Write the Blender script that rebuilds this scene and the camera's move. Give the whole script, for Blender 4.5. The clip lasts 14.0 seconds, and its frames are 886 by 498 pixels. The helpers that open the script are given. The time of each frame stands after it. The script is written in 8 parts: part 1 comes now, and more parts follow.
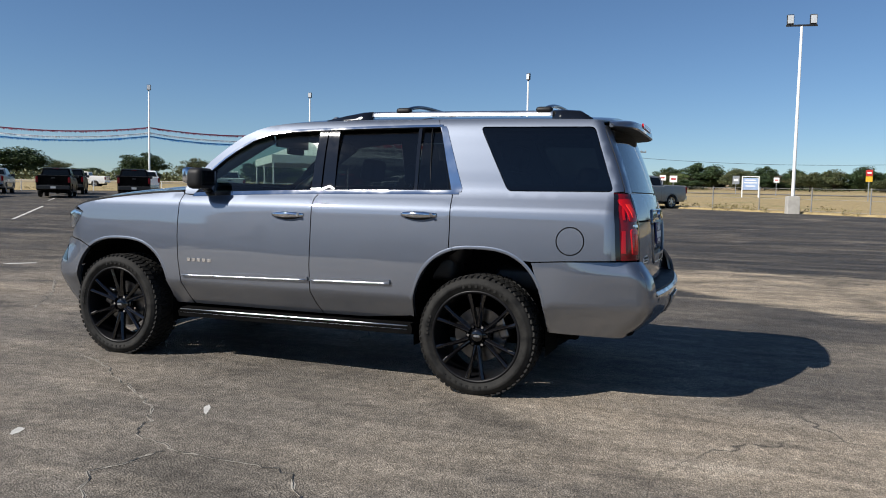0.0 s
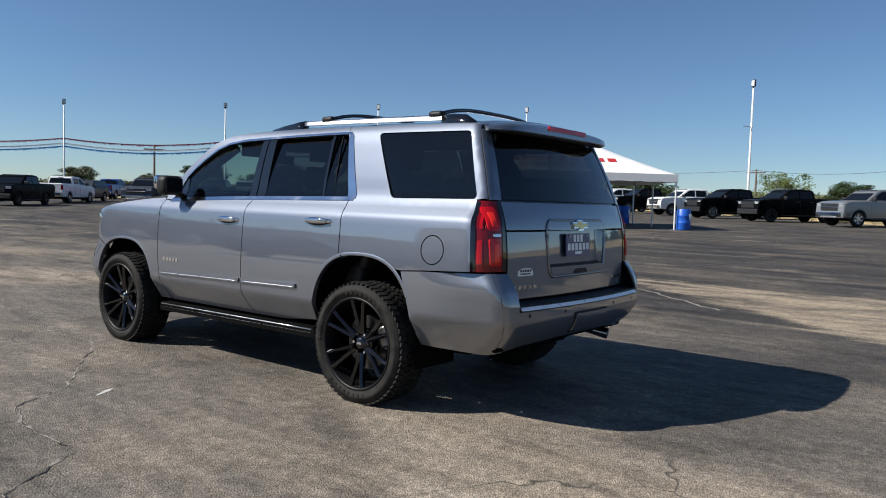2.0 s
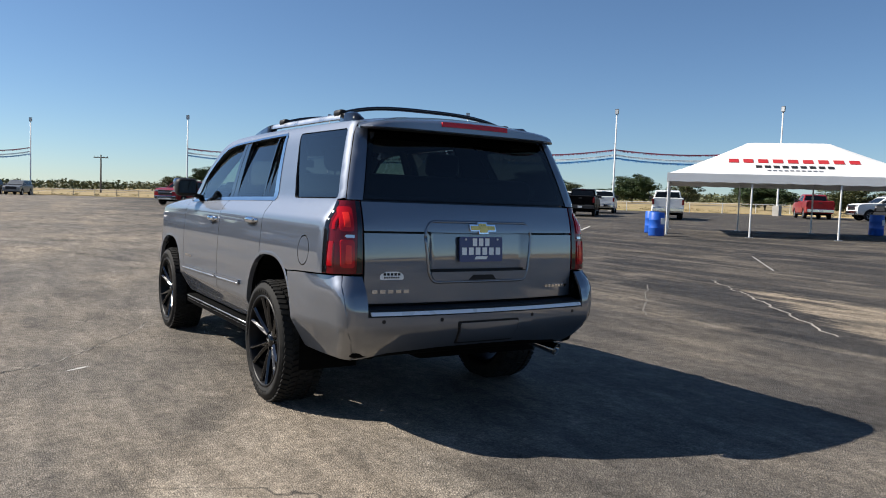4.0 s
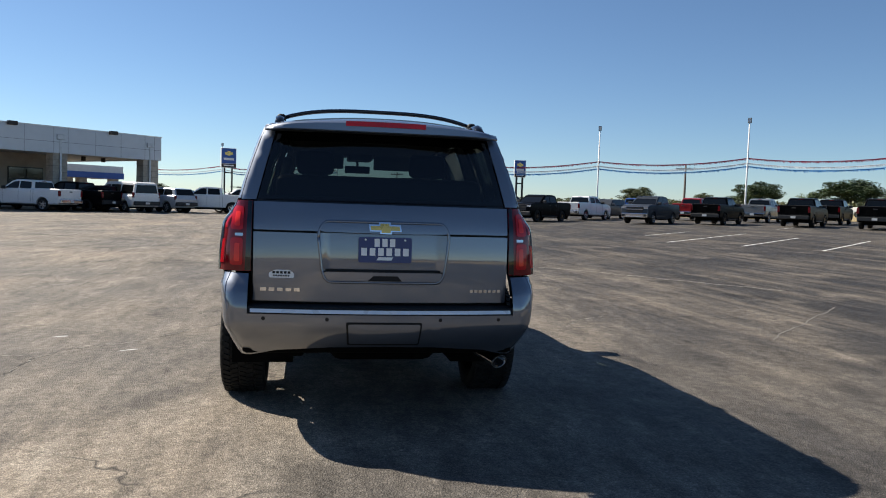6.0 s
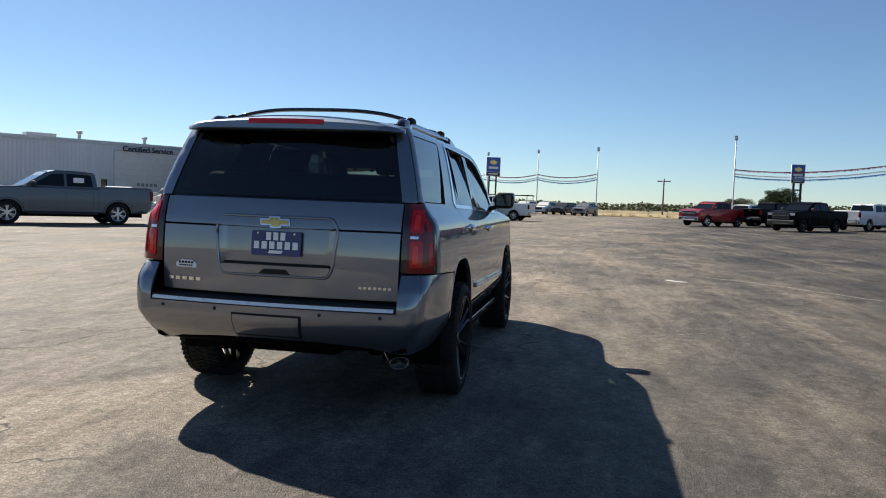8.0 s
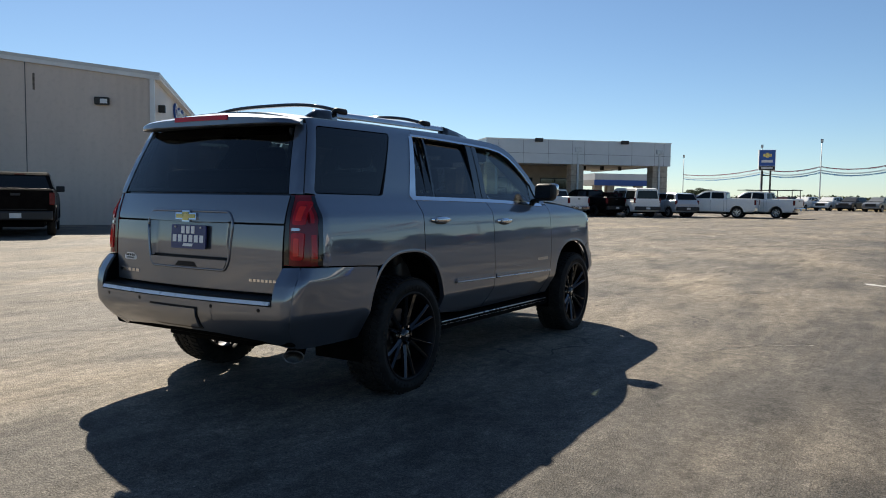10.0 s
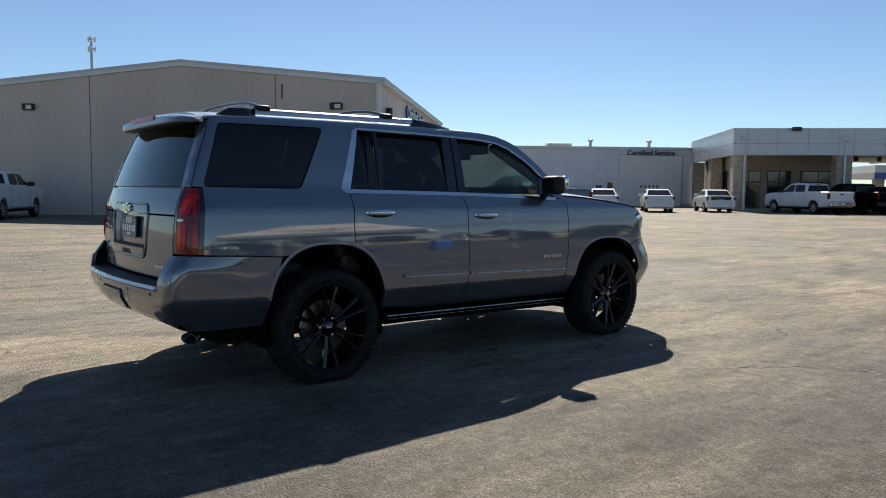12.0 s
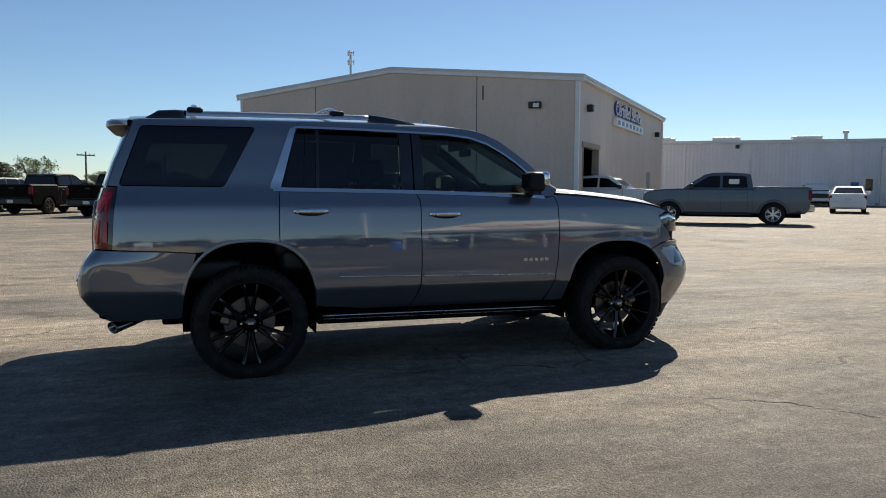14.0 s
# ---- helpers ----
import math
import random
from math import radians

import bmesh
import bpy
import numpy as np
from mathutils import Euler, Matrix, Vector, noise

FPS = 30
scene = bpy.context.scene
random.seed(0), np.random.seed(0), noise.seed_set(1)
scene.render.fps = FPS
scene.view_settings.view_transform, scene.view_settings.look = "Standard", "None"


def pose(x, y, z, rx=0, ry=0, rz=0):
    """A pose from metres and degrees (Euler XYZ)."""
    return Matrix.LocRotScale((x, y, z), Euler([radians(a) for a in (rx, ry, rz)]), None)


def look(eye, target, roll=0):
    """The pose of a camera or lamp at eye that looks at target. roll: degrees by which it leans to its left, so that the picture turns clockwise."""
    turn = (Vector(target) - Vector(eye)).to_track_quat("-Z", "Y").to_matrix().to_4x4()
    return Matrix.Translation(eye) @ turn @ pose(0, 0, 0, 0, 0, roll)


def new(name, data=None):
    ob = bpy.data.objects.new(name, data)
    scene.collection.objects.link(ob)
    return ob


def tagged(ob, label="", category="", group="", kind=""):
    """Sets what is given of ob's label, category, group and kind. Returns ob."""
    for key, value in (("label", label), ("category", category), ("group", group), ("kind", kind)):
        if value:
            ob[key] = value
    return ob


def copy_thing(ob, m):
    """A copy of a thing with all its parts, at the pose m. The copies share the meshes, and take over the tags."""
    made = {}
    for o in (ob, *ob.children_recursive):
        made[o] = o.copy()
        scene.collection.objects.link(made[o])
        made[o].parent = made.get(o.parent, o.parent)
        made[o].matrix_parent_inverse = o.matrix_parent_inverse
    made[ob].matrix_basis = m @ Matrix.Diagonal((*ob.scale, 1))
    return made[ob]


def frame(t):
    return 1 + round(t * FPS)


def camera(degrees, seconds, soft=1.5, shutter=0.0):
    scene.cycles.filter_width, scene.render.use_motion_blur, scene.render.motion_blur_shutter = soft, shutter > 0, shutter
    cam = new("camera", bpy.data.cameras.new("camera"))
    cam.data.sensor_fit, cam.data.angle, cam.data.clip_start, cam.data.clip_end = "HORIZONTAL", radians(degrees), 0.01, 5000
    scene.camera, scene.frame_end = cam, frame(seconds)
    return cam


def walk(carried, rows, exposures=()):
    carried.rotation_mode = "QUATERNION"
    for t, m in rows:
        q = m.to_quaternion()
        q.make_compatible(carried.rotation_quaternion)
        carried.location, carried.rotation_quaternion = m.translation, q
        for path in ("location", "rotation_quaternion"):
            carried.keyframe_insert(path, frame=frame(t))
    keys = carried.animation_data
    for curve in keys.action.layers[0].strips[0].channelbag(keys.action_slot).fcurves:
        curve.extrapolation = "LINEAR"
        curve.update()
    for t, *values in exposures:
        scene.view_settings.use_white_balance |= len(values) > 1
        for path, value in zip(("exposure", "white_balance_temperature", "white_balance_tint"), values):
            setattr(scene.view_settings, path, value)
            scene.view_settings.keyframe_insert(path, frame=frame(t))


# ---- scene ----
cam = camera(61.1, 14.0, soft=1.0)
PATH = [
    (0, (-2.969, 5.486, 1.293), (-2.256, 3.623, 1.148), 1.1),
    (0.5, (-3.464, 5.231, 1.295), (-2.605, 3.431, 1.151), 1.3),
    (1, (-3.966, 4.969, 1.291), (-2.97, 3.24, 1.155), 1.4),
    (1.5, (-4.406, 4.646, 1.296), (-3.28, 2.998, 1.168), 1.6),
    (2, (-4.851, 4.319, 1.3), (-3.6, 2.763, 1.177), 1.7),
    (2.5, (-5.242, 3.93, 1.305), (-3.873, 2.477, 1.181), 1.8),
    (3, (-5.582, 3.486, 1.311), (-4.099, 2.15, 1.186), 2.1),
    (3.2, (-5.715, 3.305, 1.328), (-4.187, 2.021, 1.201), 2.1),
    (5.3, (-6.675, 1.183, 1.333), (-4.771, 0.582, 1.215), 1.8),
    (5.5, (-6.73, 0.966, 1.322), (-4.804, 0.439, 1.204), 1.7),
    (6, (-6.816, 0.416, 1.329), (-4.85, 0.071, 1.211), 1.9),
    (6.5, (-6.866, -0.153, 1.327), (-4.876, -0.308, 1.206), 1.8),
    (7, (-6.82, -0.699, 1.329), (-4.824, -0.668, 1.21), 1.9),
    (7.5, (-6.769, -1.251, 1.326), (-4.783, -1.046, 1.204), 2.0),
    (8, (-6.639, -1.792, 1.332), (-4.678, -1.419, 1.209), 2.2),
    (8.2, (-6.588, -2.013, 1.313), (-4.641, -1.571, 1.195), 2.1),
    (10.3, (-5.427, -4.034, 1.317), (-3.782, -2.905, 1.175), 0.7),
    (10.5, (-5.307, -4.236, 1.32), (-3.704, -3.049, 1.176), 0.7),
    (11, (-4.914, -4.64, 1.321), (-3.421, -3.316, 1.177), 0.6),
    (11.5, (-4.489, -5.033, 1.32), (-3.118, -3.585, 1.173), 0.6),
    (12, (-4.025, -5.361, 1.319), (-2.779, -3.804, 1.164), 0.6),
    (12.5, (-3.535, -5.628, 1.313), (-2.419, -3.976, 1.152), 0.4),
    (13, (-3.019, -5.832, 1.305), (-2.037, -4.097, 1.144), 0.2),
    (13.5, (-2.513, -6.009, 1.322), (-1.677, -4.199, 1.162), 0.3),
    (14, (-1.981, -6.192, 1.322), (-1.299, -4.319, 1.161), 0.3),
]
walk(cam, [(t, look(eye, target, roll)) for t, eye, target, roll in PATH], [(0, 0.46, 6250, 10), (3, 0.58, 6350, 10), (5.5, 0.76, 6550, 10), (8, 0.76, 6650, 9), (10.5, 0.72, 6850, 8), (14, 0.70, 6900, 8)])

# ---- light ----
SUN_TO = Vector((0.785, 0.905, 1.0)).normalized()
world = bpy.data.worlds.new("world")
scene.world = world
world.use_nodes = True
wn = world.node_tree
sky = wn.nodes.new("ShaderNodeTexSky")
sky.sky_type, sky.sun_disc = "NISHITA", False
sky.sun_elevation = math.asin(SUN_TO.z)
sky.sun_rotation = math.atan2(SUN_TO.x, SUN_TO.y)
sky.air_density, sky.dust_density, sky.ozone_density, sky.altitude = 0.85, 0.15, 4.6, 300
tint = wn.nodes.new("ShaderNodeMix")
tint.data_type, tint.blend_type = "RGBA", "MULTIPLY"
tint.inputs[0].default_value, tint.inputs[7].default_value = 1.0, (0.945, 1.0, 1.02, 1)
wn.links.new(sky.outputs[0], tint.inputs[6])
wn.links.new(tint.outputs[2], wn.nodes["Background"].inputs[0])
wn.nodes["Background"].inputs[1].default_value = 0.064
sun = new("sun", bpy.data.lights.new("sun", "SUN"))
sun.data.energy, sun.data.angle, sun.data.color = 5.0, radians(0.53), (1.0, 0.93, 0.83)
sun.matrix_world = look(SUN_TO * 50, (0, 0, 0))


# ---- materials ----
def node_mat(name):
    m = bpy.data.materials.new(name)
    m.use_nodes = True
    return m, m.node_tree.nodes, m.node_tree.links, m.node_tree.nodes["Principled BSDF"]


def noise_node(n, l, scale, detail=4.0, rough=0.6, coord="Object", stretch=None):
    tc = n.new("ShaderNodeTexCoord")
    tex = n.new("ShaderNodeTexNoise")
    tex.inputs["Scale"].default_value, tex.inputs["Detail"].default_value, tex.inputs["Roughness"].default_value = scale, detail, rough
    if stretch:
        mp = n.new("ShaderNodeMapping")
        mp.inputs["Scale"].default_value = stretch[:3]
        if len(stretch) > 3:
            mp.inputs["Rotation"].default_value = (0, 0, stretch[3])
        l.new(tc.outputs[coord], mp.inputs[0])
        l.new(mp.outputs[0], tex.inputs[0])
    else:
        l.new(tc.outputs[coord], tex.inputs[0])
    return tex.outputs["Fac"]


def ramp(n, l, fac, stops):
    r = n.new("ShaderNodeValToRGB")
    els = r.color_ramp.elements
    while len(els) < len(stops):
        els.new(0.5)
    for e, (pos, c) in zip(els, stops):
        e.position, e.color = pos, (*((c, c, c) if isinstance(c, float) else c), 1)
    l.new(fac, r.inputs[0])
    return r.outputs[0]


def mixed(n, l, fac, a, b, mode="MIX"):
    m = n.new("ShaderNodeMix")
    m.data_type, m.blend_type = "RGBA", mode
    for sock, v in ((m.inputs[0], fac), (m.inputs[6], a), (m.inputs[7], b)):
        if isinstance(v, (int, float)):
            sock.default_value = v
        elif isinstance(v, tuple):
            sock.default_value = (*v, 1)
        else:
            l.new(v, sock)
    return m.outputs[2]


def bump(n, l, height, strength, dist, shader):
    b = n.new("ShaderNodeBump")
    b.inputs["Strength"].default_value, b.inputs["Distance"].default_value = strength, dist
    l.new(height, b.inputs["Height"])
    l.new(b.outputs[0], shader.inputs["Normal"])


def simple(name, color, rough=0.5, metal=0.0, vary=0.12, scale=6.0, bumps=0.0, coat=0.0, coord="Object", spec=None):
    """A surface with a soft blotchy variation of colour and roughness."""
    m, n, l, p = node_mat(name)
    f = noise_node(n, l, scale, 5, coord=coord)
    c = ramp(n, l, f, [(0.3, tuple(v * (1 - vary) for v in color)), (0.7, tuple(min(1, v * (1 + vary)) for v in color))])
    l.new(c, p.inputs["Base Color"])
    l.new(ramp(n, l, f, [(0.3, max(0.02, rough - 0.06)), (0.7, min(1.0, rough + 0.06))]), p.inputs["Roughness"])
    p.inputs["Metallic"].default_value = metal
    p.inputs["Coat Weight"].default_value = coat
    p.inputs["Coat Roughness"].default_value = 0.03
    if spec is not None:
        p.inputs["Specular IOR Level"].default_value = spec
    if bumps:
        bump(n, l, noise_node(n, l, scale * 12, 3, coord=coord), bumps, 0.01, p)
    return m


def car_paint(name, color, metal=0.55, rough=0.34, dusty=0.10, coat=1.8, gloss=1.0):
    m, n, l, p = node_mat(name)
    dust = noise_node(n, l, 2.5, 6, 0.65)
    flake = noise_node(n, l, 900, 1)
    c = ramp(n, l, flake, [(0.35, tuple(v * 0.9 for v in color)), (0.65, tuple(min(1, v * 1.1) for v in color))])
    l.new(mixed(n, l, ramp(n, l, dust, [(0.45, 0.0), (0.8, dusty)]), c, (0.42, 0.38, 0.32)), p.inputs["Base Color"])
    p.inputs["Metallic"].default_value = metal
    p.inputs["Roughness"].default_value = rough
    p.inputs["Coat Weight"].default_value = gloss
    p.inputs["Specular IOR Level"].default_value = 0.5 * gloss
    p.inputs["Coat IOR"].default_value = coat
    l.new(ramp(n, l, dust, [(0.3, 0.015), (0.8, 0.07)]), p.inputs["Coat Roughness"])
    return m


def glass(name, tint, gloss=1.0):
    """A thin tinted pane: it lets tinted light through and mirrors more towards grazing angles."""
    m, n, l, p = node_mat(name)
    n.remove(p)
    tr, gl = n.new("ShaderNodeBsdfTransparent"), n.new("ShaderNodeBsdfGlossy")
    mx, lw = n.new("ShaderNodeMixShader"), n.new("ShaderNodeLayerWeight")
    lw.inputs[0].default_value = 0.5
    pw, ma = n.new("ShaderNodeMath"), n.new("ShaderNodeMath")
    pw.operation, ma.operation = "POWER", "MULTIPLY_ADD"
    l.new(lw.outputs["Facing"], pw.inputs[0])
    pw.inputs[1].default_value = 4.5
    l.new(pw.outputs[0], ma.inputs[0])
    ma.inputs[1].default_value, ma.inputs[2].default_value = 0.93, 0.05
    tr.inputs[0].default_value = (*tint, 1)
    gl.inputs[0].default_value = (gloss, gloss, gloss, 1)
    gl.inputs["Roughness"].default_value = 0.012
    l.new(ma.outputs[0], mx.inputs[0])
    l.new(tr.outputs[0], mx.inputs[1])
    l.new(gl.outputs[0], mx.inputs[2])
    l.new(mx.outputs[0], n["Material Output"].inputs[0])
    return m


PAINT = car_paint("steel_grey_paint", (0.127, 0.144, 0.179), 0.97, 0.54, 0.03, 2.2)
GLASS_DARK = glass("privacy_glass", (0.075, 0.080, 0.083))
GLASS_REAR = glass("rear_screen_glass", (0.17, 0.195, 0.19))
GLASS_FRONT = glass("green_glass", (0.34, 0.43, 0.385))
GLASS_WIND = glass("windscreen_glass", (0.74, 0.84, 0.80))
BLACK_GLOSS = simple("gloss_black_trim", (0.005, 0.005, 0.006), 0.03, vary=0.3, coat=0.6)
BLACK_PLASTIC = simple("black_plastic", (0.010, 0.010, 0.011), 0.55, vary=0.25, scale=14, bumps=0.08, spec=0.25)
GAP_SHADE = simple("gap_shade_black", (0.008, 0.008, 0.009), 0.7, vary=0.2)
CHROME = simple("chrome", (0.75, 0.76, 0.78), 0.09, 1.0, vary=0.04)
SATIN = simple("satin_aluminium", (0.60, 0.62, 0.65), 0.30, 1.0, vary=0.05)
CABIN = simple("cabin_trim", (0.022, 0.022, 0.024), 0.6, vary=0.2, scale=20, bumps=0.05)
CABIN_LIGHT = simple("cabin_headliner", (0.20, 0.19, 0.18), 0.85, vary=0.1, scale=20)
LEATHER = simple("black_leather", (0.02, 0.019, 0.019), 0.45, vary=0.25, scale=18, bumps=0.15)
RIM_BLACK = simple("satin_black_rim", (0.005, 0.005, 0.006), 0.45, vary=0.3, spec=0.2)
WHEEL_BLACK = simple("gloss_black_alloy", (0.004, 0.004, 0.005), 0.12, vary=0.3, coat=0.6)
DISC_STEEL = simple("brake_disc_steel", (0.13, 0.125, 0.12), 0.35, 1.0, vary=0.2, scale=20)
UNDER = simple("underbody_black", (0.004, 0.004, 0.004), 0.9, vary=0.4, scale=8, bumps=0.2, spec=0.04)
TIP_STEEL = simple("polished_tip_steel", (0.30, 0.30, 0.30), 0.16, 1.0, vary=0.2, scale=10)
STEEL_DARK = simple("exhaust_steel", (0.20, 0.19, 0.18), 0.4, 1.0, vary=0.25, scale=10)
RED_LENS = simple("red_lens", (0.50, 0.006, 0.012), 0.08, vary=0.2, coat=0.35, spec=0.3)
RED_DARK = simple("dark_red_lens", (0.17, 0.004, 0.008), 0.07, vary=0.2, coat=0.35, spec=0.35)
RED_BRIGHT = simple("bright_red_lens", (0.85, 0.03, 0.022), 0.12, vary=0.1, coat=0.35, spec=0.3)
HEAD_LENS = simple("smoked_head_lamp", (0.055, 0.060, 0.068), 0.08, vary=0.3, scale=18, coat=0.8)
LAMP_CLEAR = simple("clear_lamp", (0.72, 0.74, 0.77), 0.1, 0.6, vary=0.1, coat=1.0)
AMBER = simple("amber_lens", (0.55, 0.18, 0.02), 0.1, vary=0.1, coat=1.0)
GOLD = simple("gold_emblem", (0.72, 0.50, 0.13), 0.28, 0.5, vary=0.1, coat=0.6)
NAVY = simple("navy_plate", (0.012, 0.020, 0.13), 0.35, vary=0.1, coat=0.3)
WHITE_INK = simple("white_ink", (0.86, 0.86, 0.85), 0.5, vary=0.05)


def tyre_mat():
    m, n, l, p = node_mat("tyre_rubber")
    d = noise_node(n, l, 18, 6)
    l.new(ramp(n, l, d, [(0.35, (0.009, 0.009, 0.009)), (0.75, (0.030, 0.029, 0.027))]), p.inputs["Base Color"])
    l.new(ramp(n, l, d, [(0.3, 0.62), (0.8, 0.85)]), p.inputs["Roughness"])
    p.inputs["Specular IOR Level"].default_value = 0.14
    bump(n, l, noise_node(n, l, 160, 2), 0.15, 0.004, p)
    return m


TYRE = tyre_mat()


# ---- mesh helpers ----
def link_mesh(name, bm, mat, parent=None, smooth=False):
    me = bpy.data.meshes.new(name)
    if smooth:
        for f in bm.faces:
            f.smooth = True
    bm.to_mesh(me)
    bm.free()
    for mm in (mat if isinstance(mat, (list, tuple)) else [mat]):
        me.materials.append(mm)
    ob = new(name, me)
    ob.parent = parent
    return ob


def part(name, bm, mat, parent, label="", smooth=False):
    ob = link_mesh(name, bm, mat, parent, smooth)
    return tagged(ob, label) if label else ob


def thing(name, m, label, category, group="", kind=""):
    ob = new(name)
    ob.matrix_world = m
    ob.empty_display_size = 0.1
    return tagged(ob, label, category, group, kind)


def box_bm(bm, x0, x1, y0, y1, z0, z1, bevel=0.0, seg=2, m=None):
    mat = Matrix.Translation(((x0 + x1) / 2, (y0 + y1) / 2, (z0 + z1) / 2)) @ Matrix.Diagonal((x1 - x0, y1 - y0, z1 - z0, 1))
    r = bmesh.ops.create_cube(bm, size=1, matrix=(m or Matrix()) @ mat)
    if bevel > 0:
        es = list({e for v in r["verts"] for e in v.link_edges})
        bmesh.ops.bevel(bm, geom=es, offset=bevel, segments=seg, affect="EDGES", profile=0.5)
    return bm


def bx(x0, x1, y0, y1, z0, z1, bevel=0.0, seg=2, m=None):
    return box_bm(bmesh.new(), x0, x1, y0, y1, z0, z1, bevel, seg, m)


def cyl(bm, p0, p1, r0, r1=None, seg=16, caps=True):
    p0, p1 = Vector(p0), Vector(p1)
    d = p1 - p0
    m = Matrix.Translation((p0 + p1) / 2) @ d.to_track_quat("Z", "Y").to_matrix().to_4x4()
    bmesh.ops.create_cone(bm, cap_ends=caps, segments=seg, radius1=r0, radius2=r0 if r1 is None else r1, depth=d.length, matrix=m)
    return bm


def tube(bm, pts, r, seg=8, flat=1.0):
    """A bent bar through the points; flat squeezes it in height."""
    pts = [Vector(p) for p in pts]
    rings = []
    for i, p in enumerate(pts):
        d = (pts[min(i + 1, len(pts) - 1)] - pts[max(i - 1, 0)]).normalized()
        side = d.cross(Vector((0, 0, 1)))
        side = side.normalized() if side.length > 1e-4 else Vector((1, 0, 0))
        up = side.cross(d)
        rr = r[i] if isinstance(r, (list, tuple)) else r
        rings.append([bm.verts.new(p + (side * math.cos(a) + up * math.sin(a) * flat) * rr) for a in (2 * math.pi * k / seg for k in range(seg))])
    for a, b in zip(rings, rings[1:]):
        for k in range(seg):
            bm.faces.new((a[k], a[(k + 1) % seg], b[(k + 1) % seg], b[k]))
    bm.faces.new(rings[0][::-1]), bm.faces.new(rings[-1])
    return bm


def lathe(bm, profile, seg=48, axis="y", m=None, closed=False):
    """Turns (radius, along) points about an axis."""
    rings = []
    for k in range(seg):
        a = 2 * math.pi * k / seg
        c, s = math.cos(a), math.sin(a)
        rings.append([bm.verts.new((m or Matrix()) @ (Vector((r * c, h, r * s)) if axis == "y" else Vector((r * c, r * s, h)))) for r, h in profile])
    n = len(profile)
    for k in range(seg):
        a, b = rings[k], rings[(k + 1) % seg]
        for i in range(n if closed else n - 1):
            j = (i + 1) % n
            bm.faces.new((a[i], a[j], b[j], b[i]))
    return bm


def prism(bm, pts, lo, hi, axis="y", m=None):
    """An outline in the plane across the axis, pulled from lo to hi. y: points are (x, z); z: (x, y); x: (y, z)."""
    def at(p, h):
        v = {"y": (p[0], h, p[1]), "z": (p[0], p[1], h), "x": (h, p[0], p[1])}[axis]
        return (m or Matrix()) @ Vector(v)
    a = [bm.verts.new(at(p, lo)) for p in pts]
    b = [bm.verts.new(at(p, hi)) for p in pts]
    n = len(pts)
    fs = [bm.faces.new(a), bm.faces.new(b[::-1])] + [bm.faces.new((a[i], b[i], b[(i + 1) % n], a[(i + 1) % n])) for i in range(n)]
    bmesh.ops.recalc_face_normals(bm, faces=fs)
    return bm


def spline(xs, ys):
    """A smooth monotone curve through the given stations."""
    xs, ys = np.array(xs, float), np.array(ys, float)
    h, d = np.diff(xs), np.diff(ys) / np.diff(xs)
    k = np.zeros(len(xs))
    k[0], k[-1] = d[0], d[-1]
    for i in range(1, len(xs) - 1):
        if d[i - 1] * d[i] > 0:
            w1, w2 = 2 * h[i] + h[i - 1], h[i] + 2 * h[i - 1]
            k[i] = (w1 + w2) / (w1 / d[i - 1] + w2 / d[i])

    def f(x):
        x = min(max(x, xs[0]), xs[-1])
        i = min(int(np.searchsorted(xs, x, "right")) - 1, len(xs) - 2)
        t = (x - xs[i]) / h[i]
        return float(ys[i] * (2 * t**3 - 3 * t**2 + 1) + h[i] * k[i] * (t**3 - 2 * t**2 + t) + ys[i + 1] * (3 * t**2 - 2 * t**3) + h[i] * k[i + 1] * (t**3 - t**2))
    return f


def smooth01(t):
    t = min(max(t, 0.0), 1.0)
    return t * t * (3 - 2 * t)


def dense(pts, step, closed=True):
    out = []
    n = len(pts)
    for i in range(n if closed else n - 1):
        a, b = Vector(pts[i]), Vector(pts[(i + 1) % n])
        k = max(1, math.ceil((b - a).length / step))
        out += [tuple(a.lerp(b, j / k)) for j in range(k)]
    if not closed:
        out.append(tuple(pts[-1]))
    return out


def rounded(pts, r, seg=4):
    """An outline with its corners rounded off."""
    out = []
    n = len(pts)
    for i in range(n):
        p, a, b = Vector(pts[i]), Vector(pts[i - 1]), Vector(pts[(i + 1) % n])
        u, v = (a - p), (b - p)
        q = min(r, u.length * 0.45, v.length * 0.45)
        s, e = p + u.normalized() * q, p + v.normalized() * q
        for k in range(seg + 1):
            t = k / seg
            out.append(tuple(s * (1 - t) ** 2 + p * 2 * t * (1 - t) + e * t * t))
    return out


def area2(pts):
    return sum(p[0] * q[1] - q[0] * p[1] for p, q in zip(pts, pts[1:] + pts[:1])) / 2


def shrink(pts, g):
    """Moves an outline inwards by g."""
    n, sg = len(pts), 1 if area2(pts) > 0 else -1
    out = []
    for i in range(n):
        p, a, b = Vector(pts[i]), Vector(pts[i - 1]), Vector(pts[(i + 1) % n])
        u, v = (p - a), (b - p)
        if u.length < 1e-9 or v.length < 1e-9:
            out.append(tuple(p))
            continue
        u, v = u.normalized(), v.normalized()
        nn = Vector((-u.y - v.y, u.x + v.x)) * sg
        nn = nn.normalized() / max(0.5, math.sqrt(max(0.0, (1 + u.dot(v)) / 2))) if nn.length > 1e-6 else Vector((0, 0))
        out.append(tuple(p + nn * g))
    return out


def inside(poly, x, y):
    c = False
    for (x0, y0), (x1, y1) in zip(poly, poly[1:] + poly[:1]):
        if (y0 > y) != (y1 > y) and x < (x1 - x0) * (y - y0) / (y1 - y0) + x0:
            c = not c
    return c


